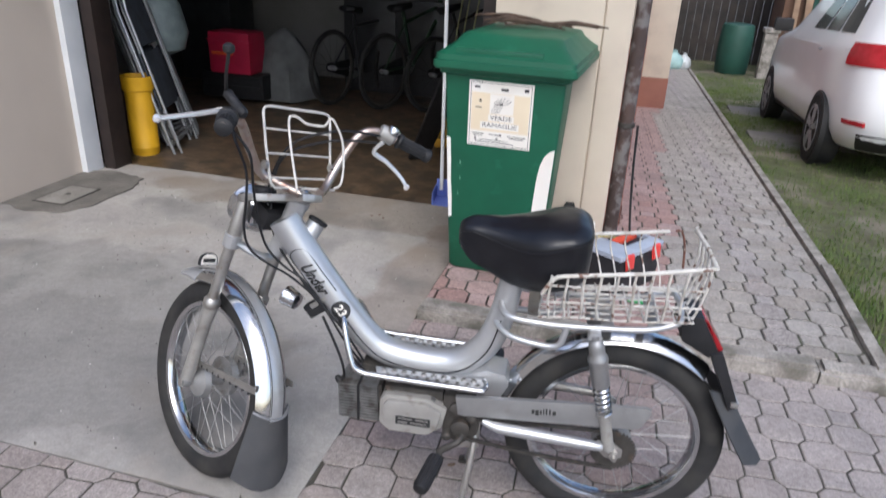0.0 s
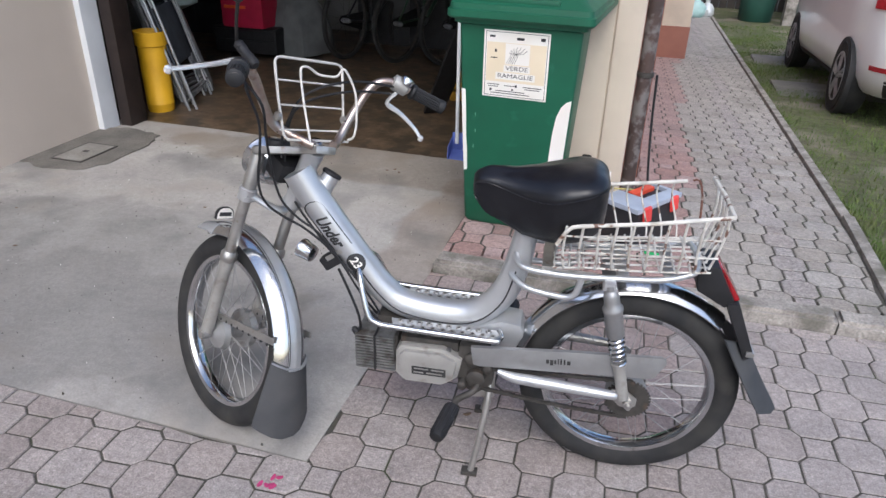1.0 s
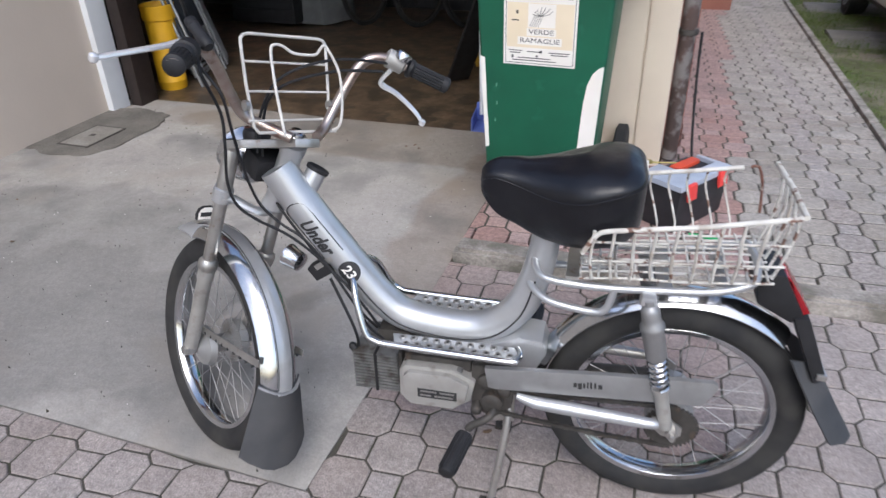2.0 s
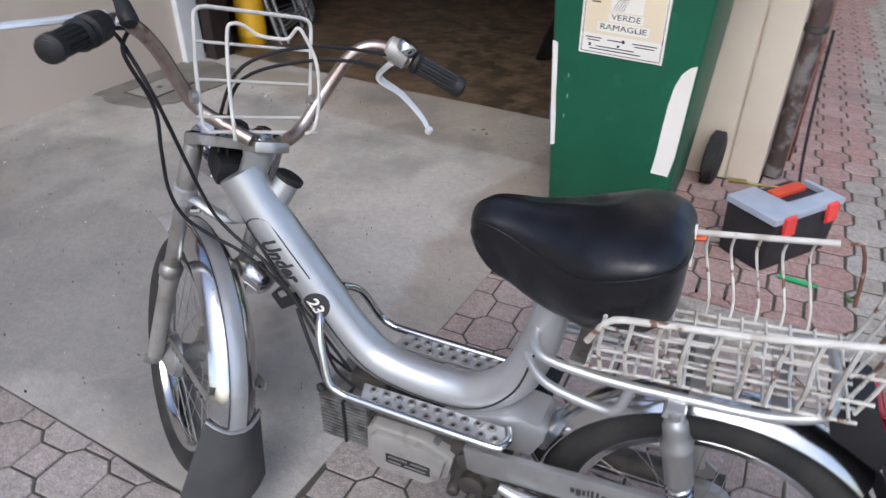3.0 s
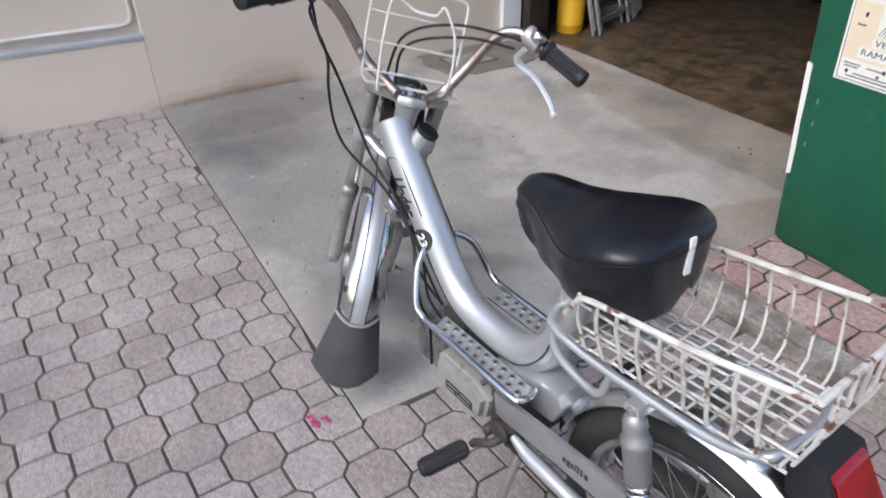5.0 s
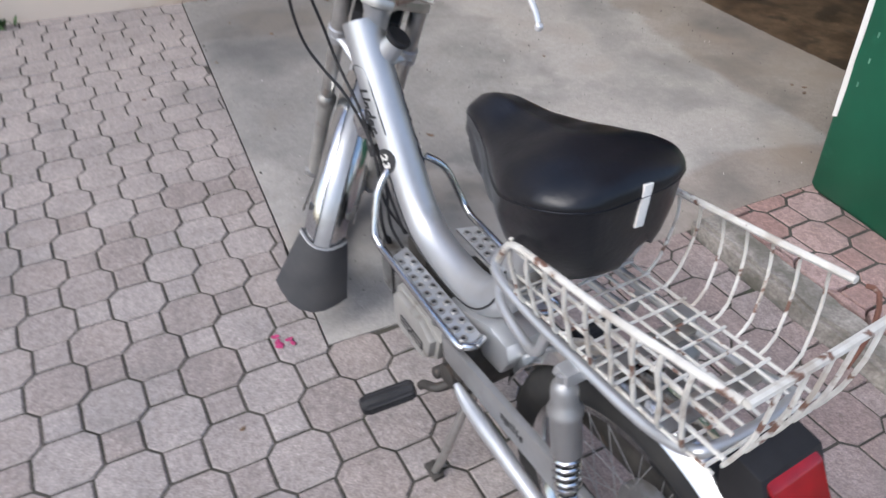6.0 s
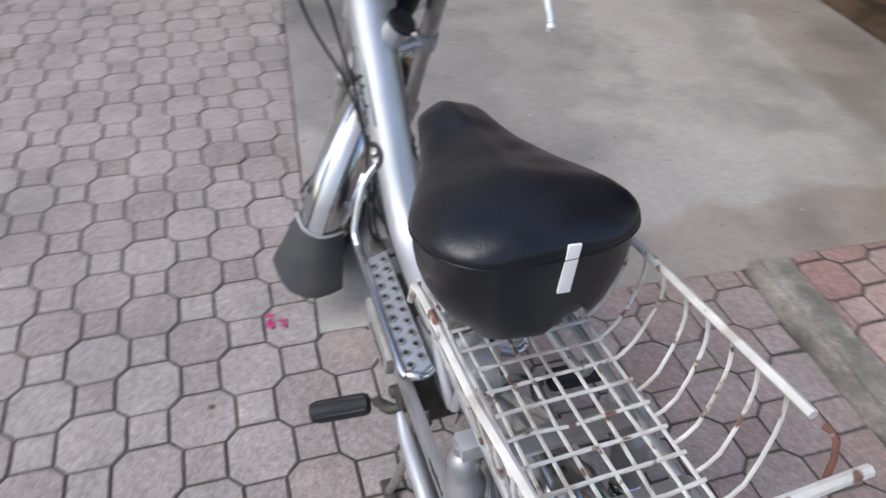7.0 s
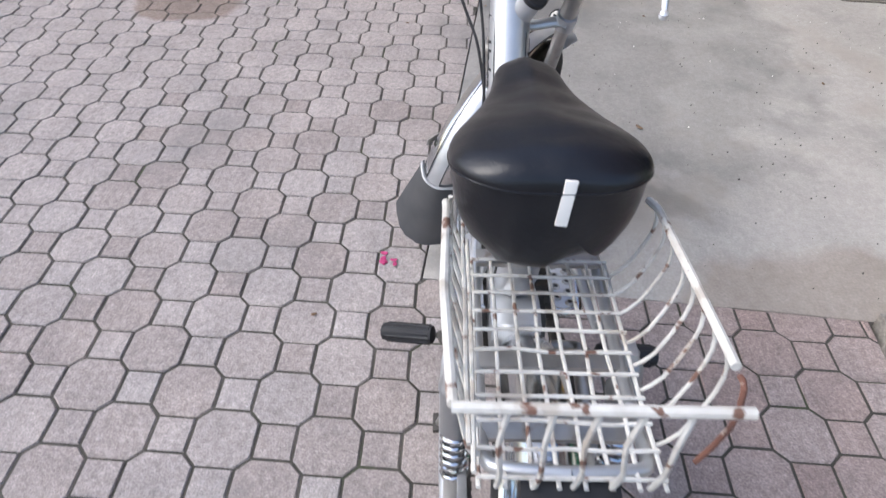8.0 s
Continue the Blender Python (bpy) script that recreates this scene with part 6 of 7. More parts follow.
for z in (0.04, 0.11, 0.18):
    part("side_slat", Shape().box(-0.17, 0.17, -0.122, -0.112, z, z + 0.05, 0.003), DARK_YELLOW, yc)
    part("side_slat", Shape().box(-0.17, 0.17, 0.112, 0.122, z, z + 0.05, 0.003), DARK_YELLOW, yc)
    part("end_slat", Shape().box(-0.174, -0.164, -0.12, 0.12, z, z + 0.05, 0.003), DARK_YELLOW, yc)
    part("end_slat", Shape().box(0.164, 0.174, -0.12, 0.12, z, z + 0.05, 0.003), DARK_YELLOW, yc)
rng = random.Random(8)
for k in range(6):
    solo("garden_cane", Shape().tube([(-1.15 + 0.05 * k, 5.25, 0.05), (-0.95 + 0.06 * k + rng.uniform(-0.1, 0.1), 5.35, 1.0 + rng.uniform(0, 0.3))], 0.006, 6), surf("cane", (0.20, 0.20, 0.10), (0.14, 0.14, 0.07), 9, 0.7) if k == 0 else bpy.data.materials["cane"], "thin garden cane standing in the crate", "cane", group="garden canes")
lean = Vector((0.265, -0.30, 0.54)).normalized()
solo("leaning_board", Shape(Matrix.Translation((-1.17, 4.82, 0.02)) @ lean.to_track_quat("Z", "Y").to_matrix().to_4x4()).box(-0.075, 0.075, -0.012, 0.012, 0.0, 1.05, 0.006), BLACK, "dark board leaning in the garage behind the bin", "board")
br = thing("dustpan", "blue long-handled dustpan with a white stick", "dustpan", pose(-0.785, 4.10, 0.0, 0, 0, 8))
part("stick", Shape().tube([(-0.015, 0.0, 0.06), (-0.04, 0.08, 1.12)], 0.011, 10), WHITE, br)
pan = Shape().box(-0.05, 0.06, -0.13, 0.06, 0.0, 0.006, 0.002).box(-0.05, 0.06, 0.05, 0.06, 0.0, 0.11, 0.003).box(-0.054, -0.048, -0.13, 0.06, 0.0, 0.08, 0.002).box(0.056, 0.062, -0.13, 0.06, 0.0, 0.08, 0.002)
part("pan", pan, surf("blue_plastic", (0.14, 0.2, 0.55), (0.12, 0.17, 0.48), 8, 0.4), br)
for x, y, h, w in ((-1.1, 7.1, 1.1, 0.5), (-4.4, 7.0, 1.3, 0.6), (-2.1, 7.2, 0.9, 0.55)):
    c = thing("dark_cupboard", "dark cupboard at the back of the garage", "cupboard", pose(x, y, 0.0))
    part("carcass", Shape().box(-w, w, -0.2, 0.25, 0.0, h, 0.008), BIKE_BLACK, c)
    part("door", Shape().box(-w + 0.01, -0.004, -0.215, -0.2, 0.03, h - 0.02, 0.003), BIKE_BLACK, c)
    part("door", Shape().box(0.004, w - 0.01, -0.215, -0.2, 0.03, h - 0.02, 0.003), BIKE_BLACK, c)

# ---- the white car on the lawn, x forward from the rear axle, y to its left ----
CAR_WHITE = surf("car_white", (0.88, 0.89, 0.90), (0.86, 0.87, 0.88), 2, 0.22, coat=0.5)
CAR_GLASS = surf("car_glass", (0.012, 0.015, 0.018), (0.02, 0.022, 0.025), 3, 0.06, spec=0.25)
CAR_BLACK = surf("car_trim", (0.015, 0.015, 0.016), (0.02, 0.02, 0.02), 12, 0.6)
LAMP_RED = surf("car_lamp_red", (0.45, 0.02, 0.03), (0.35, 0.015, 0.02), 20, 0.12)
car = thing("car", "white compact people carrier parked on the lawn, seen from behind", "car", pose(2.59, 6.63, -0.155, 0, 3.15, 89.0))
LEV = [0.22, 0.26, 0.34, 0.46, 0.58, 0.70, 0.80, 0.90, 0.98, 1.04, 1.16, 1.30, 1.42, 1.52, 1.58, 1.60]


def car_x(z, t):
    """Where the body lies along its length at a height: t = 0 tail, 1 nose."""
    def along(rows):
        for (z0, x0), (z1, x1) in zip(rows, rows[1:]):
            if z <= z1:
                return x0 + (x1 - x0) * (z - z0) / (z1 - z0)
        return rows[-1][1]
    tail = along([(0.22, -0.60), (0.30, -0.72), (0.42, -0.76), (0.60, -0.755), (0.72, -0.70), (0.9, -0.66), (1.04, -0.60), (1.30, -0.47), (1.52, -0.32), (1.60, -0.10)])
    nose = along([(0.22, 3.30), (0.45, 3.42), (0.70, 3.38), (0.9, 3.20), (0.98, 2.75), (1.04, 2.45), (1.30, 1.95), (1.52, 1.45), (1.60, 1.0)])
    return tail + (nose - tail) * t


def car_y(z, t):
    """Half the body's width there."""
    def along(rows, v):
        for (a, p), (b, q) in zip(rows, rows[1:]):
            if v <= b:
                return p + (q - p) * (v - a) / (b - a)
        return rows[-1][1]
    w = along([(0.22, 0.80), (0.30, 0.865), (0.45, 0.885), (0.70, 0.885), (0.90, 0.875), (0.98, 0.855), (1.04, 0.825), (1.30, 0.745), (1.52, 0.655), (1.58, 0.56), (1.60, 0.40)], z)
    k = along([(0, 0.60), (0.008, 0.70), (0.02, 0.79), (0.045, 0.875), (0.09, 0.94), (0.16, 0.985), (0.22, 1.0), (0.82, 1.0), (0.93, 0.94), (0.98, 0.82), (1, 0.66)], t)
    return w * k


TS = [0, 0.004, 0.008, 0.014, 0.02, 0.032, 0.045, 0.065, 0.09, 0.12, 0.16, 0.22, 0.3, 0.4, 0.5, 0.6, 0.7, 0.8, 0.88, 0.93, 0.96, 0.98, 1.0]
rows = []
for t in TS:
    left = [(car_x(z, t), car_y(z, t), z) for z in LEV]
    rows.append(left + [(x, -y, z) for x, y, z in left[::-1]])
body = Shape()
body.rings(rows, caps=False)
for t in (0, 1):
    cols = [[(car_x(z, t) + (0.03 if t else -0.03) * (1 - (2 * s - 1) ** 2) * (1 if z < 1.55 else 0), car_y(z, t) * (1 - 2 * s), z) for z in LEV] for s in (0, 0.15, 0.35, 0.5, 0.65, 0.85, 1.0)]
    body.strip(cols)
part("body", body, CAR_WHITE, car, smooth=32)


def patch(name, zs, ts, material, lift=0.006, side=1, label=""):
    """A panel that follows the body's side, a little proud of it."""
    s = Shape()
    outer = [[(car_x(z, t), side * (car_y(z, t) + lift), z) for t in ts] for z in zs]
    inner = [[(car_x(z, t), side * (car_y(z, t) - 0.01), z) for t in ts] for z in zs]
    s.strip(outer)
    s.strip([outer[0], inner[0]])
    s.strip([outer[-1], inner[-1]])
    s.strip([[r[0] for r in outer], [r[0] for r in inner]])
    s.strip([[r[-1] for r in outer], [r[-1] for r in inner]])
    return part(name, s, material, car, label, 30)


def rear(name, zs, ys, material, lift=0.006, label=""):
    s = Shape()
    def tail(z, y):
        w = car_y(z, 0)
        q = min(1.0, abs(y) / w)
        return (car_x(z, 0) - 0.03 * (1 - q * q) - lift, y, z)
    outer = [[tail(z, y) for y in ys] for z in zs]
    inner = [[(p[0] + lift + 0.012, p[1], p[2]) for p in r] for r in outer]
    s.strip(outer)
    for a, b in ((outer[0], inner[0]), (outer[-1], inner[-1]), ([r[0] for r in outer], [r[0] for r in inner]), ([r[-1] for r in outer], [r[-1] for r in inner])):
        s.strip([a, b])
    return part(name, s, material, car, label, 30)


for side in (1, -1):
    patch("side_window", [1.06, 1.2, 1.34, 1.44], [0.13, 0.18, 0.235], CAR_GLASS, 0.005, side, "dark rear quarter window")
    patch("side_window", [1.06, 1.2, 1.34, 1.46], [0.255, 0.33, 0.405], CAR_GLASS, 0.005, side, "dark rear door window")
    patch("side_window", [1.06, 1.2, 1.34, 1.46], [0.425, 0.5, 0.58], CAR_GLASS, 0.005, side, "dark front door window")
    patch("tail_lamp", [0.835, 0.89, 0.95, 1.0], [0.0, 0.008, 0.02, 0.045, 0.09], LAMP_RED, 0.012, side, "large red wrap-round tail lamp")
    rear("tail_lamp_inner", [0.83, 0.88, 0.93, 0.97], [side * 0.30, side * 0.40, side * 0.50, side * 0.52], LAMP_RED, 0.010)
    patch("reflector", [0.415, 0.45], [0.02, 0.032, 0.05, 0.066], LAMP_RED, 0.008, side, "slim red bumper reflector")
    patch("lower_trim", [0.225, 0.27, 0.36], [0.0, 0.008, 0.014, 0.02, 0.028], CAR_BLACK, 0.008, side)
    patch("sill", [0.222, 0.25, 0.275], [0.12, 0.3, 0.5, 0.74], CAR_BLACK, 0.008, side)
    patch("door_handle", [0.90, 0.915], [0.27, 0.30], CAR_WHITE, 0.03, side)
    part("mirror", Shape().box(1.72, 1.84, side * 0.99 - 0.09, side * 0.99 + 0.09, 1.00, 1.13, 0.03), CAR_BLACK, car, "black door mirror")
    for x in (0.0, 2.55):
        well = Shape().lathe([(0.0, -0.03), (0.308, -0.03), (0.308, 0.012), (0.0, 0.012)], 32, "y", (x, side * 0.858, 0.29))
        part("wheel_well", well, CAR_BLACK, car)
        tyre = Shape().lathe([(0.19, -0.09), (0.268, -0.095), (0.287, -0.072), (0.290, 0.0), (0.287, 0.072), (0.268, 0.095), (0.19, 0.09)], 40, "y", (x, side * 0.800, 0.290))
        w = part("wheel", tyre, RUBBER, car, "wheel with an alloy rim")
        part("rim", Shape().lathe([(0.19, -0.085), (0.200, -0.102), (0.186, -0.104), (0.17, -0.06), (0.05, -0.055)] if side > 0 else [(0.19, 0.085), (0.200, 0.102), (0.186, 0.104), (0.17, 0.06), (0.05, 0.055)], 36, "y", (x, side * 0.790, 0.290)), CAR_BLACK, w)
        for k in range(5):
            for d in (-0.16, 0.16):
                a = 2 * math.pi * k / 5 + 0.3
                y = side * 0.886
                part("rim_spoke", Shape().tube([(x + 0.03 * math.cos(a), y, 0.290 + 0.03 * math.sin(a)), (x + 0.185 * math.cos(a + d), y, 0.290 + 0.185 * math.sin(a + d))], [0.022, 0.013], 6), TUBE_GREY, w)
        part("rim_lip", Shape().lathe([(0.180, -0.006), (0.195, -0.006), (0.195, 0.006), (0.180, 0.006)], 36, "y", (x, side * 0.890, 0.290), caps=False, closed=True), TUBE_GREY, w)
rear("rear_window", [1.06, 1.2, 1.34, 1.46], [-0.44, -0.22, 0, 0.22, 0.44], CAR_GLASS, 0.008, "dark rear window")
rear("lower_bumper", [0.23, 0.28, 0.36], [-0.53, -0.3, 0, 0.3, 0.53], CAR_BLACK, 0.012, "black lower bumper")
rear("hatch_line", [0.615, 0.622], [-0.50, -0.25, 0, 0.25, 0.50], CAR_BLACK, 0.004)
rear("plate_recess", [0.66, 0.78], [-0.28, 0, 0.28], CAR_WHITE, 0.012)
rear("number_plate", [0.675, 0.765], [-0.25, 0, 0.25], STICKER, 0.018, "white plate with a plain dark bar")
rear("plate_bar", [0.705, 0.735], [-0.18, 0, 0.18], INK, 0.021)
for side in (1, -1):
    s = Shape()
    zs = [0.625, 0.70, 0.79, 0.98, 1.04]
    s.tube([(car_x(z, 0) - 0.012, side * (0.51 if z < 0.98 else 0.48), z) for z in zs], 0.004, 5)
    part("hatch_gap", s, CAR_BLACK, car)
patch("shoulder_crease", [0.93, 0.945], [0.10, 0.3, 0.5, 0.7], CAR_WHITE, 0.008, 1)

# ---- far end of the path and the lawn's grass ----
FENCE = surf("dark_fence", (0.05, 0.042, 0.036), (0.03, 0.027, 0.025), 4, 0.85)
fence = thing("board_fence", "dark weathered board fence at the end of the path", "fence", pose(0, 17.2, fall(17)))
for k in range(46):
    x = -1.2 + 0.17 * k
    part("board", Shape().box(x, x + 0.155, -0.012, 0.012, 0.0, 2.3 + 0.05 * math.sin(k * 1.7), 0.004), FENCE, fence)
for z in (0.4, 1.8):
    part("rail", Shape().box(-1.2, 6.6, 0.014, 0.05, z, z + 0.09, 0.004), FENCE, fence)
shed = thing("garden_shed", "brown wooden shed behind the car", "shed", pose(4.2, 16.0, fall(16)))
part("wall", Shape().box(-1.4, 2.6, -0.6, 0.6, 0, 2.1, 0.02), surf("shed_wood", (0.16, 0.09, 0.055), (0.11, 0.06, 0.04), 3, 0.8), shed)
part("roof", Shape().prism([(-0.8, 2.1), (0.8, 2.1), (0.0, 2.6)], -1.6, 2.8, "x", 0.02), FENCE, shed)
part("door", Shape().box(-0.9, -0.1, -0.63, -0.602, 0.02, 1.9, 0.01), surf("shed_green", (0.02, 0.10, 0.075), (0.015, 0.08, 0.06), 3, 0.6), shed)
for k, (x, y, s, c) in enumerate(((0.72, 14.6, 0.16, (0.62, 0.64, 0.66)), (0.95, 14.9, 0.2, (0.35, 0.52, 0.5)), (1.15, 15.1, 0.17, (0.6, 0.62, 0.62)), (0.80, 15.4, 0.2, (0.2, 0.2, 0.21)))):
    b = Shape(pose(x, y, fall(y) + 0.04, 0, 0, 40 * k) @ Matrix.Diagonal((s, s * 0.8, s, 1)))
    b.rings([[(r * math.cos(a) * (1 + 0.15 * math.sin(3 * a + z * 4)), r * math.sin(a) * (1 + 0.12 * math.sin(4 * a)), z) for a in (2 * math.pi * i / 14 for i in range(14))] for r, z in ((0.7, 0), (1.0, 0.35), (0.95, 0.9), (0.6, 1.35), (0.22, 1.6), (0.3, 1.8))])
    solo("rubbish_bag", b, surf("bag_plastic", c, tuple(v * 0.8 for v in c), 9, 0.35), "tied plastic rubbish bag at the path's end", "bag", group="rubbish bags")
drum = thing("water_butt", "dark green water butt with a pale tap stand", "barrel", pose(2.05, 15.2, fall(15.2)))
part("barrel", Shape().lathe([(0.26, 0), (0.3, 0.05), (0.32, 0.45), (0.3, 0.9), (0.28, 0.95), (0.1, 0.97)], 22), surf("butt_green", (0.015, 0.07, 0.05), (0.012, 0.055, 0.04), 4, 0.5), drum)
post = thing("stone_post", "pale stone post beside the lawn", "post", pose(2.55, 14.6, fall(14.6)))
part("shaft", Shape().box(-0.11, 0.11, -0.11, 0.11, 0, 0.85, 0.015), KERB, post)
part("cap", Shape().box(-0.14, 0.14, -0.14, 0.14, 0.85, 0.93, 0.02), KERB, post)
for k in range(5):
    solo("stacked_plank", Shape(pose(3.0 + 0.14 * k, 15.0, fall(15), -12, 4 * math.sin(k * 2.1), 0)).box(-0.05, 0.05, -0.015, 0.015, 0, 1.7 + 0.12 * math.sin(k), 0.003), surf("plank_wood", (0.28, 0.19, 0.12), (0.2, 0.13, 0.085), 5, 0.8) if k == 0 else bpy.data.materials["plank_wood"], "upright wooden plank leaning by the shed", "plank", group="leaning planks")
# bare concrete strips under the car, flush in the lawn
for x0, x1, y0, y1 in ((1.40, 2.3, 6.85, 7.85), (1.42, 2.3, 9.1, 9.8)):
    solo("concrete_strip", Shape(Matrix.Translation((0, 0, fall(7.4 if y0 < 8 else 9.4)))).box(x0, x1, y0, y1, -0.02, 0.032, 0.01), DRAIN, "bare worn concrete strip in the lawn", "ground", "structure")

BLADE = surf("grass_blade", (0.075, 0.13, 0.022), (0.12, 0.145, 0.04), 8, 0.6)
rng = random.Random(2)
grass = Shape()
count = 0
while count < 60000:
    y = 2.6 + 11.5 * rng.random() ** 1.8
    s = 3.2 * rng.random() ** 1.4
    x = border_x(y) + 0.07 + s
    if noise.noise(Vector((x * 1.6, y * 1.2, 3))) < -0.02 + 0.25 * rng.random() - 0.1 * rng.random():
        if rng.random() < 0.75:
            count += 0.25
            continue
    z = 0.012 + fall(y)
    h, w, a = rng.uniform(0.015, 0.045), rng.uniform(0.0015, 0.003) * (1 + 0.15 * y), rng.uniform(0, math.pi)
    lean = rng.gauss(0, 0.5) * h
    dx, dy = w * math.cos(a), w * math.sin(a)
    k = len(grass.v)
    grass.v += [(x - dx, y - dy, z), (x + dx, y + dy, z), (x + lean * math.sin(a), y - lean * math.cos(a), z + h)]
    grass.f.append((k, k + 1, k + 2))
    count += 1
me = bpy.data.meshes.new("grass")
me.from_pydata(grass.v, [], grass.f)
me.materials.append(BLADE)
tagged(new("grass", me), "short patchy green grass of the lawn", "grass", kind="stuff")

# ---- paving: octagons and squares, each a piece of its own ----
P0, PA, PB = Vector((-0.1234, 1.5684)), Vector((0.2154, 0.0178)), Vector((-0.0103, 0.2154))   # origin and the two steps of the pattern


def clip_poly(poly, a, b, c):
    """The part of a polygon where a*x + b*y <= c."""
    out = []
    for i, p in enumerate(poly):
        q = poly[(i + 1) % len(poly)]
        dp, dq = a * p[0] + b * p[1] - c, a * q[0] + b * q[1] - c
        if dp <= 0:
            out.append(p)
        if dp * dq < 0:
            s = dp / (dp - dq)
            out.append((p[0] + s * (q[0] - p[0]), p[1] + s * (q[1] - p[1])))
    return out


def shrink(poly, d):
    """Move all sides inwards by d."""
    n, out = len(poly), []
    for i in range(n):
        a, b, c = Vector(poly[i - 1]), Vector(poly[i]), Vector(poly[(i + 1) % n])
        u, w = (b - a).normalized(), (c - b).normalized()
        nu, nw = Vector((-u.y, u.x)), Vector((-w.y, w.x))
        s = nu + nw
        out.append(tuple(b + s * (d / max(0.3, s.dot(nu)))))
    return out


def area(poly):
    return 0.5 * sum(p[0] * q[1] - q[0] * p[1] for p, q in zip(poly, poly[1:] + poly[:1]))


HX, CX = 0.3120, 0.1880   # half width and corner of an octagon, in steps
OCT = [(HX, -CX), (HX, CX), (CX, HX), (-CX, HX), (-HX, CX), (-HX, -CX), (-CX, -HX), (CX, -HX)]
SQ = [(0.5 - HX, -CX), (0.5 - HX, CX), (-0.508 + HX, CX), (-0.508 + HX, -CX)]   # joined closely to the octagon behind it
SQ_FREE = [(0.5 - HX, -CX), (0.5 - HX, CX), (HX - 0.5, CX), (HX - 0.5, -CX)]   # with joints all round


def on_lattice(shape):
    return [tuple(PA * p[0] + PB * p[1]) for p in shape]


GAP = 0.0031
WIDE_GAP = 0.0044   # washed-out joints of the older side path


def slab(poly, gap=GAP):
    """A paver: a flat top with worn edges, sunk into its joint."""
    s = Shape()
    top, mid = shrink(poly, gap + 0.0022), shrink(poly, gap)
    n = len(poly)
    s.add([(*p, 0.0) for p in top] + [(*p, -0.003) for p in mid] + [(*p, -0.05) for p in mid],
          [tuple(range(n))] + [(i, n + i, n + (i + 1) % n, (i + 1) % n) for i in range(n)] + [(n + i, 2 * n + i, 2 * n + (i + 1) % n, n + (i + 1) % n) for i in range(n)])
    return s


MESHES = {}


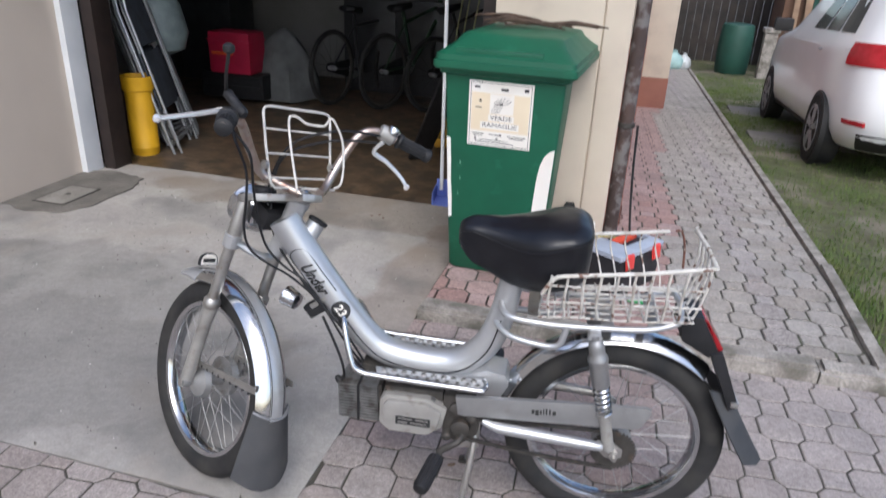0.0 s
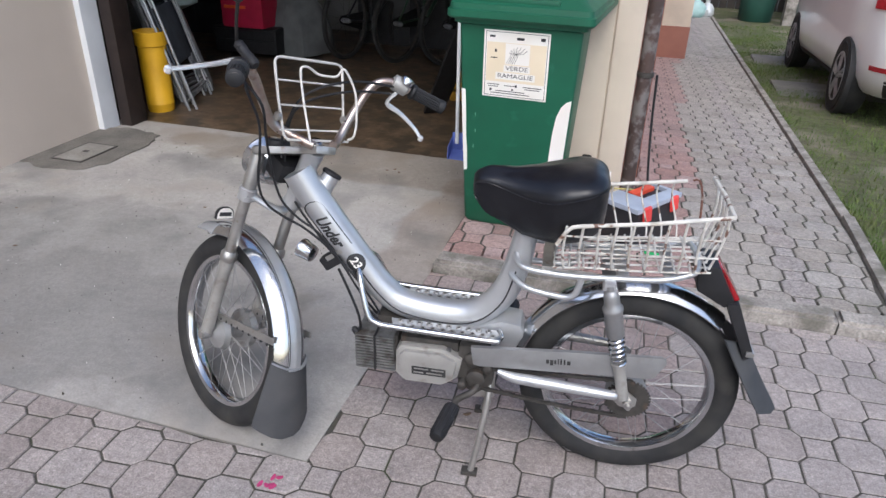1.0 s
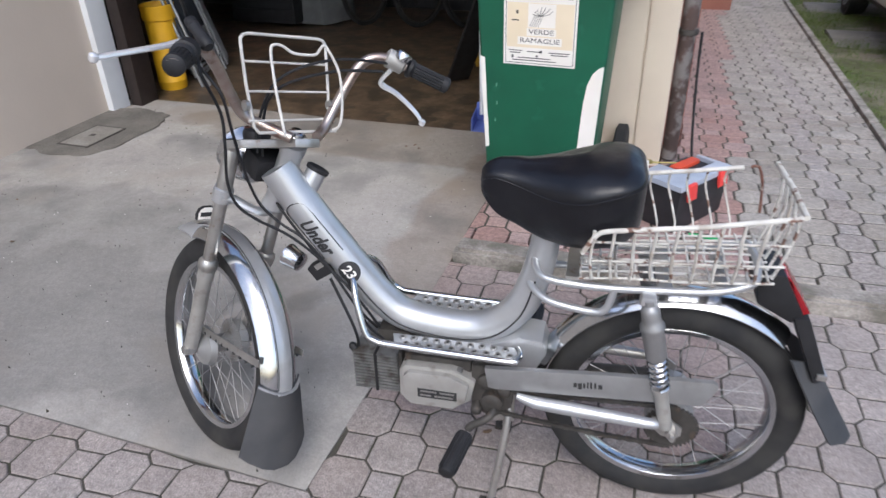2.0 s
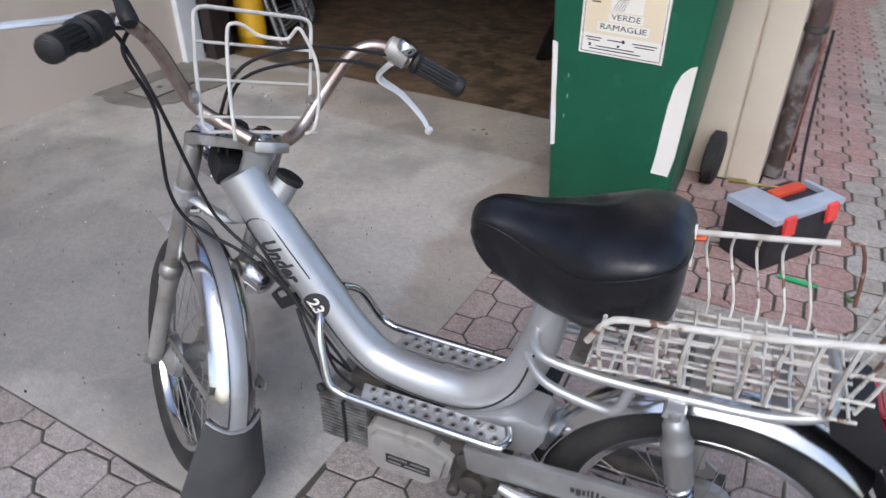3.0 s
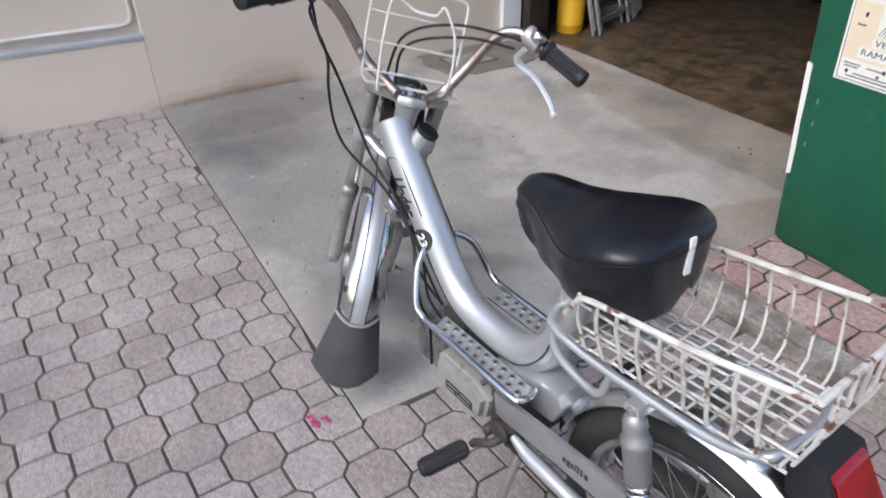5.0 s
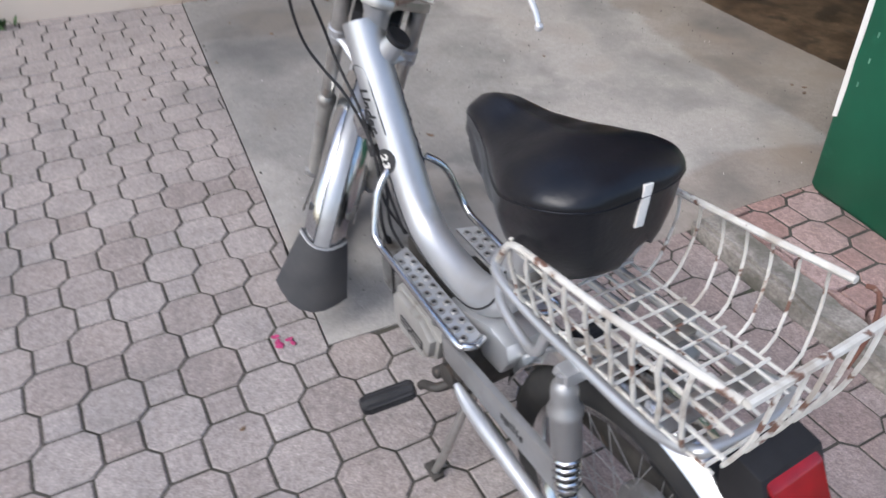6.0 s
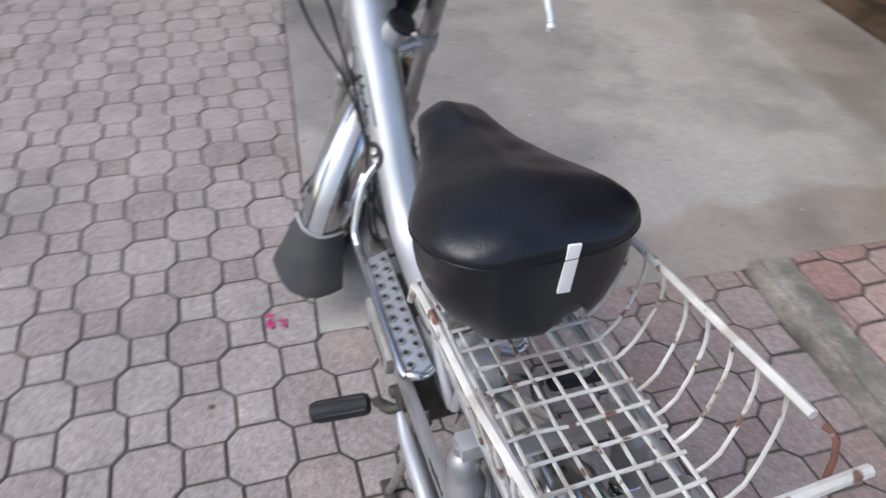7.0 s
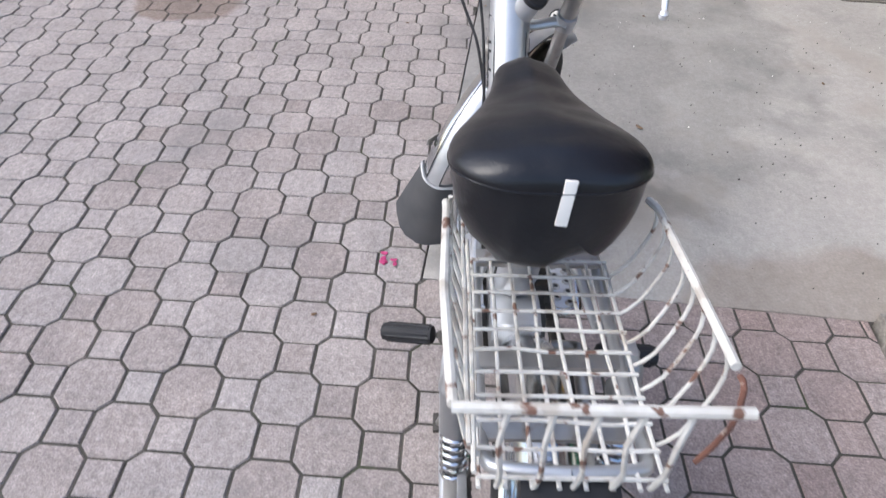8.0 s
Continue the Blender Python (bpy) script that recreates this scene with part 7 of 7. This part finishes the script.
def pave(parent_name, label, limits, x0, x1, y0, y1, level, material_of, near, bed, category="paving", gap=GAP, square=SQ):
    """Pavers within half planes. near(x, y): whether a piece is an object of its own."""
    owner = tagged(new(parent_name, bed.mesh(parent_name, JOINT)), label, category, kind="structure")
    rng = random.Random(7)
    rest = {}
    count = 0
    reach = int(max(x1 - x0, y1 - y0) / 0.2) + 10
    mid = Vector(((x0 + x1) / 2, (y0 + y1) / 2)) - P0
    det = PA.x * PB.y - PA.y * PB.x
    mi, mj = round((mid.x * PB.y - mid.y * PB.x) / det), round((PA.x * mid.y - PA.y * mid.x) / det)
    for i in range(mi - reach, mi + reach):
        for j in range(mj - reach, mj + reach):
            for kind, ox, oy in (("oct", 0, 0), ("oct", 0.5, 0.5), ("sq", 0.5, 0), ("sq", 0, 0.5)):
                c = P0 + PA * (i + ox) + PB * (j + oy)
                cx, cy = c.x, c.y
                if not (x0 - 0.2 < cx < x1 + 0.2 and y0 - 0.2 < cy < y1 + 0.2):
                    continue
                poly = [(cx + p[0], cy + p[1]) for p in on_lattice(OCT if kind == "oct" else square)]
                full = True
                for a, b, c in limits(cx, cy):
                    cut = clip_poly(poly, a, b, c)
                    if len(cut) != len(poly) or any(abs(p[0] - q[0]) + abs(p[1] - q[1]) > 1e-6 for p, q in zip(cut, poly)):
                        full = False
                    poly = cut
                    if len(poly) < 3:
                        break
                if len(poly) < 3 or area(poly) < 0.0012:
                    continue
                if not full:   # drop doubled corners
                    poly = [p for n, p in enumerate(poly) if (Vector(p) - Vector(poly[n - 1])).length > 0.012]
                    if len(poly) < 3 or area(poly) < 0.0012:
                        continue
                mat = material_of(cx, cy)
                z = level(cy) + rng.uniform(-0.001, 0.0015)
                lean = math.degrees(math.atan(10 * (level(cy + 0.05) - level(cy - 0.05))))
                m = pose(cx, cy, z, lean + rng.gauss(0, 0.25), rng.gauss(0, 0.25), 0)
                local = [(p[0] - cx, p[1] - cy) for p in poly]
                if near(cx, cy) and count < 330:
                    count += 1
                    key = (kind, mat.name, gap) if full else None
                    me = MESHES.get(key) if key else None
                    if me is None:
                        me = slab(local, gap).mesh("paver", mat, 35)
                        if key:
                            MESHES[key] = me
                    ob = new("paver", me)
                    ob.parent = owner
                    ob.matrix_basis = m
                else:
                    s = rest.setdefault(mat.name, (Shape(), mat))[0]
                    piece = slab(local, gap)
                    s.add(piece.v, piece.f, m)
    for s, mat in rest.values():
        ob = part("paving_field", s, mat, owner, smooth=None)
        tagged(ob, kind="stuff")


def front_limits(x, y):
    if x > -0.512:
        edge = (-KERB_TILT, 1, 2.682 + 0.48 * KERB_TILT)
        return [edge, (-1, 0, 0.515)] if y > 1.5 else [edge]
    return [(0, 1, 1.589), (-1, 0.07, 3.101)]


def path_limits(x, y):
    lim = [(KERB_TILT, -1, -2.787 - 0.48 * KERB_TILT), (1, -WALK_TILT, 1.185 - 3.26 * WALK_TILT)]
    if y < 3.7:
        return lim + [(-1, 0, 0.502)]
    return lim + [(-1, 0, -0.16 if y < 4.0 else -0.238)]


pave("paving_front", "grey-pink octagonal concrete pavers with small squares and dark joints", front_limits, -3.5, 4.2, -4.2, 2.75, lambda y: 0.0,
     lambda x, y: PAVER_BROWN if y > 1.95 and x < 0.42 else PAVER, lambda x, y: -1.35 < x < 0.75 and 0.55 < y < 2.7, Shape().box(-3.5, 4.2, -4.2, 1.584, -0.033, -0.0035).box(-0.510, 4.2, 1.584, 2.68, -0.033, -0.0035))
path_bed = Shape()
path_bed.strip([[(x, y, 0.0415 + fall(y)) for x in ((-0.50 if y < 3.7 else 0.165), 1.19)] for y in (2.86, 3.5, 3.699)])
path_bed.strip([[(x, y, 0.0415 + fall(y)) for x in (0.165, 1.19)] for y in (3.70, 4.0)])
path_bed.strip([[(x, y, 0.0415 + fall(y)) for x in (0.268, 1.19)] for y in (4.0, 8.0, 12.0, 15.5)])
pave("paving_path", "raised side path of grey octagonal pavers with a terracotta strip along the house", path_limits, -0.6, 1.5, 2.7, 15.5, lambda y: 0.045 + fall(y),
     lambda x, y: PAVER_RED if x < 0.52 else PAVER_PALE if abs(x - 0.86) < 0.055 else PAVER_OLD, lambda x, y: y < 5.0, path_bed, gap=WIDE_GAP, square=SQ_FREE)
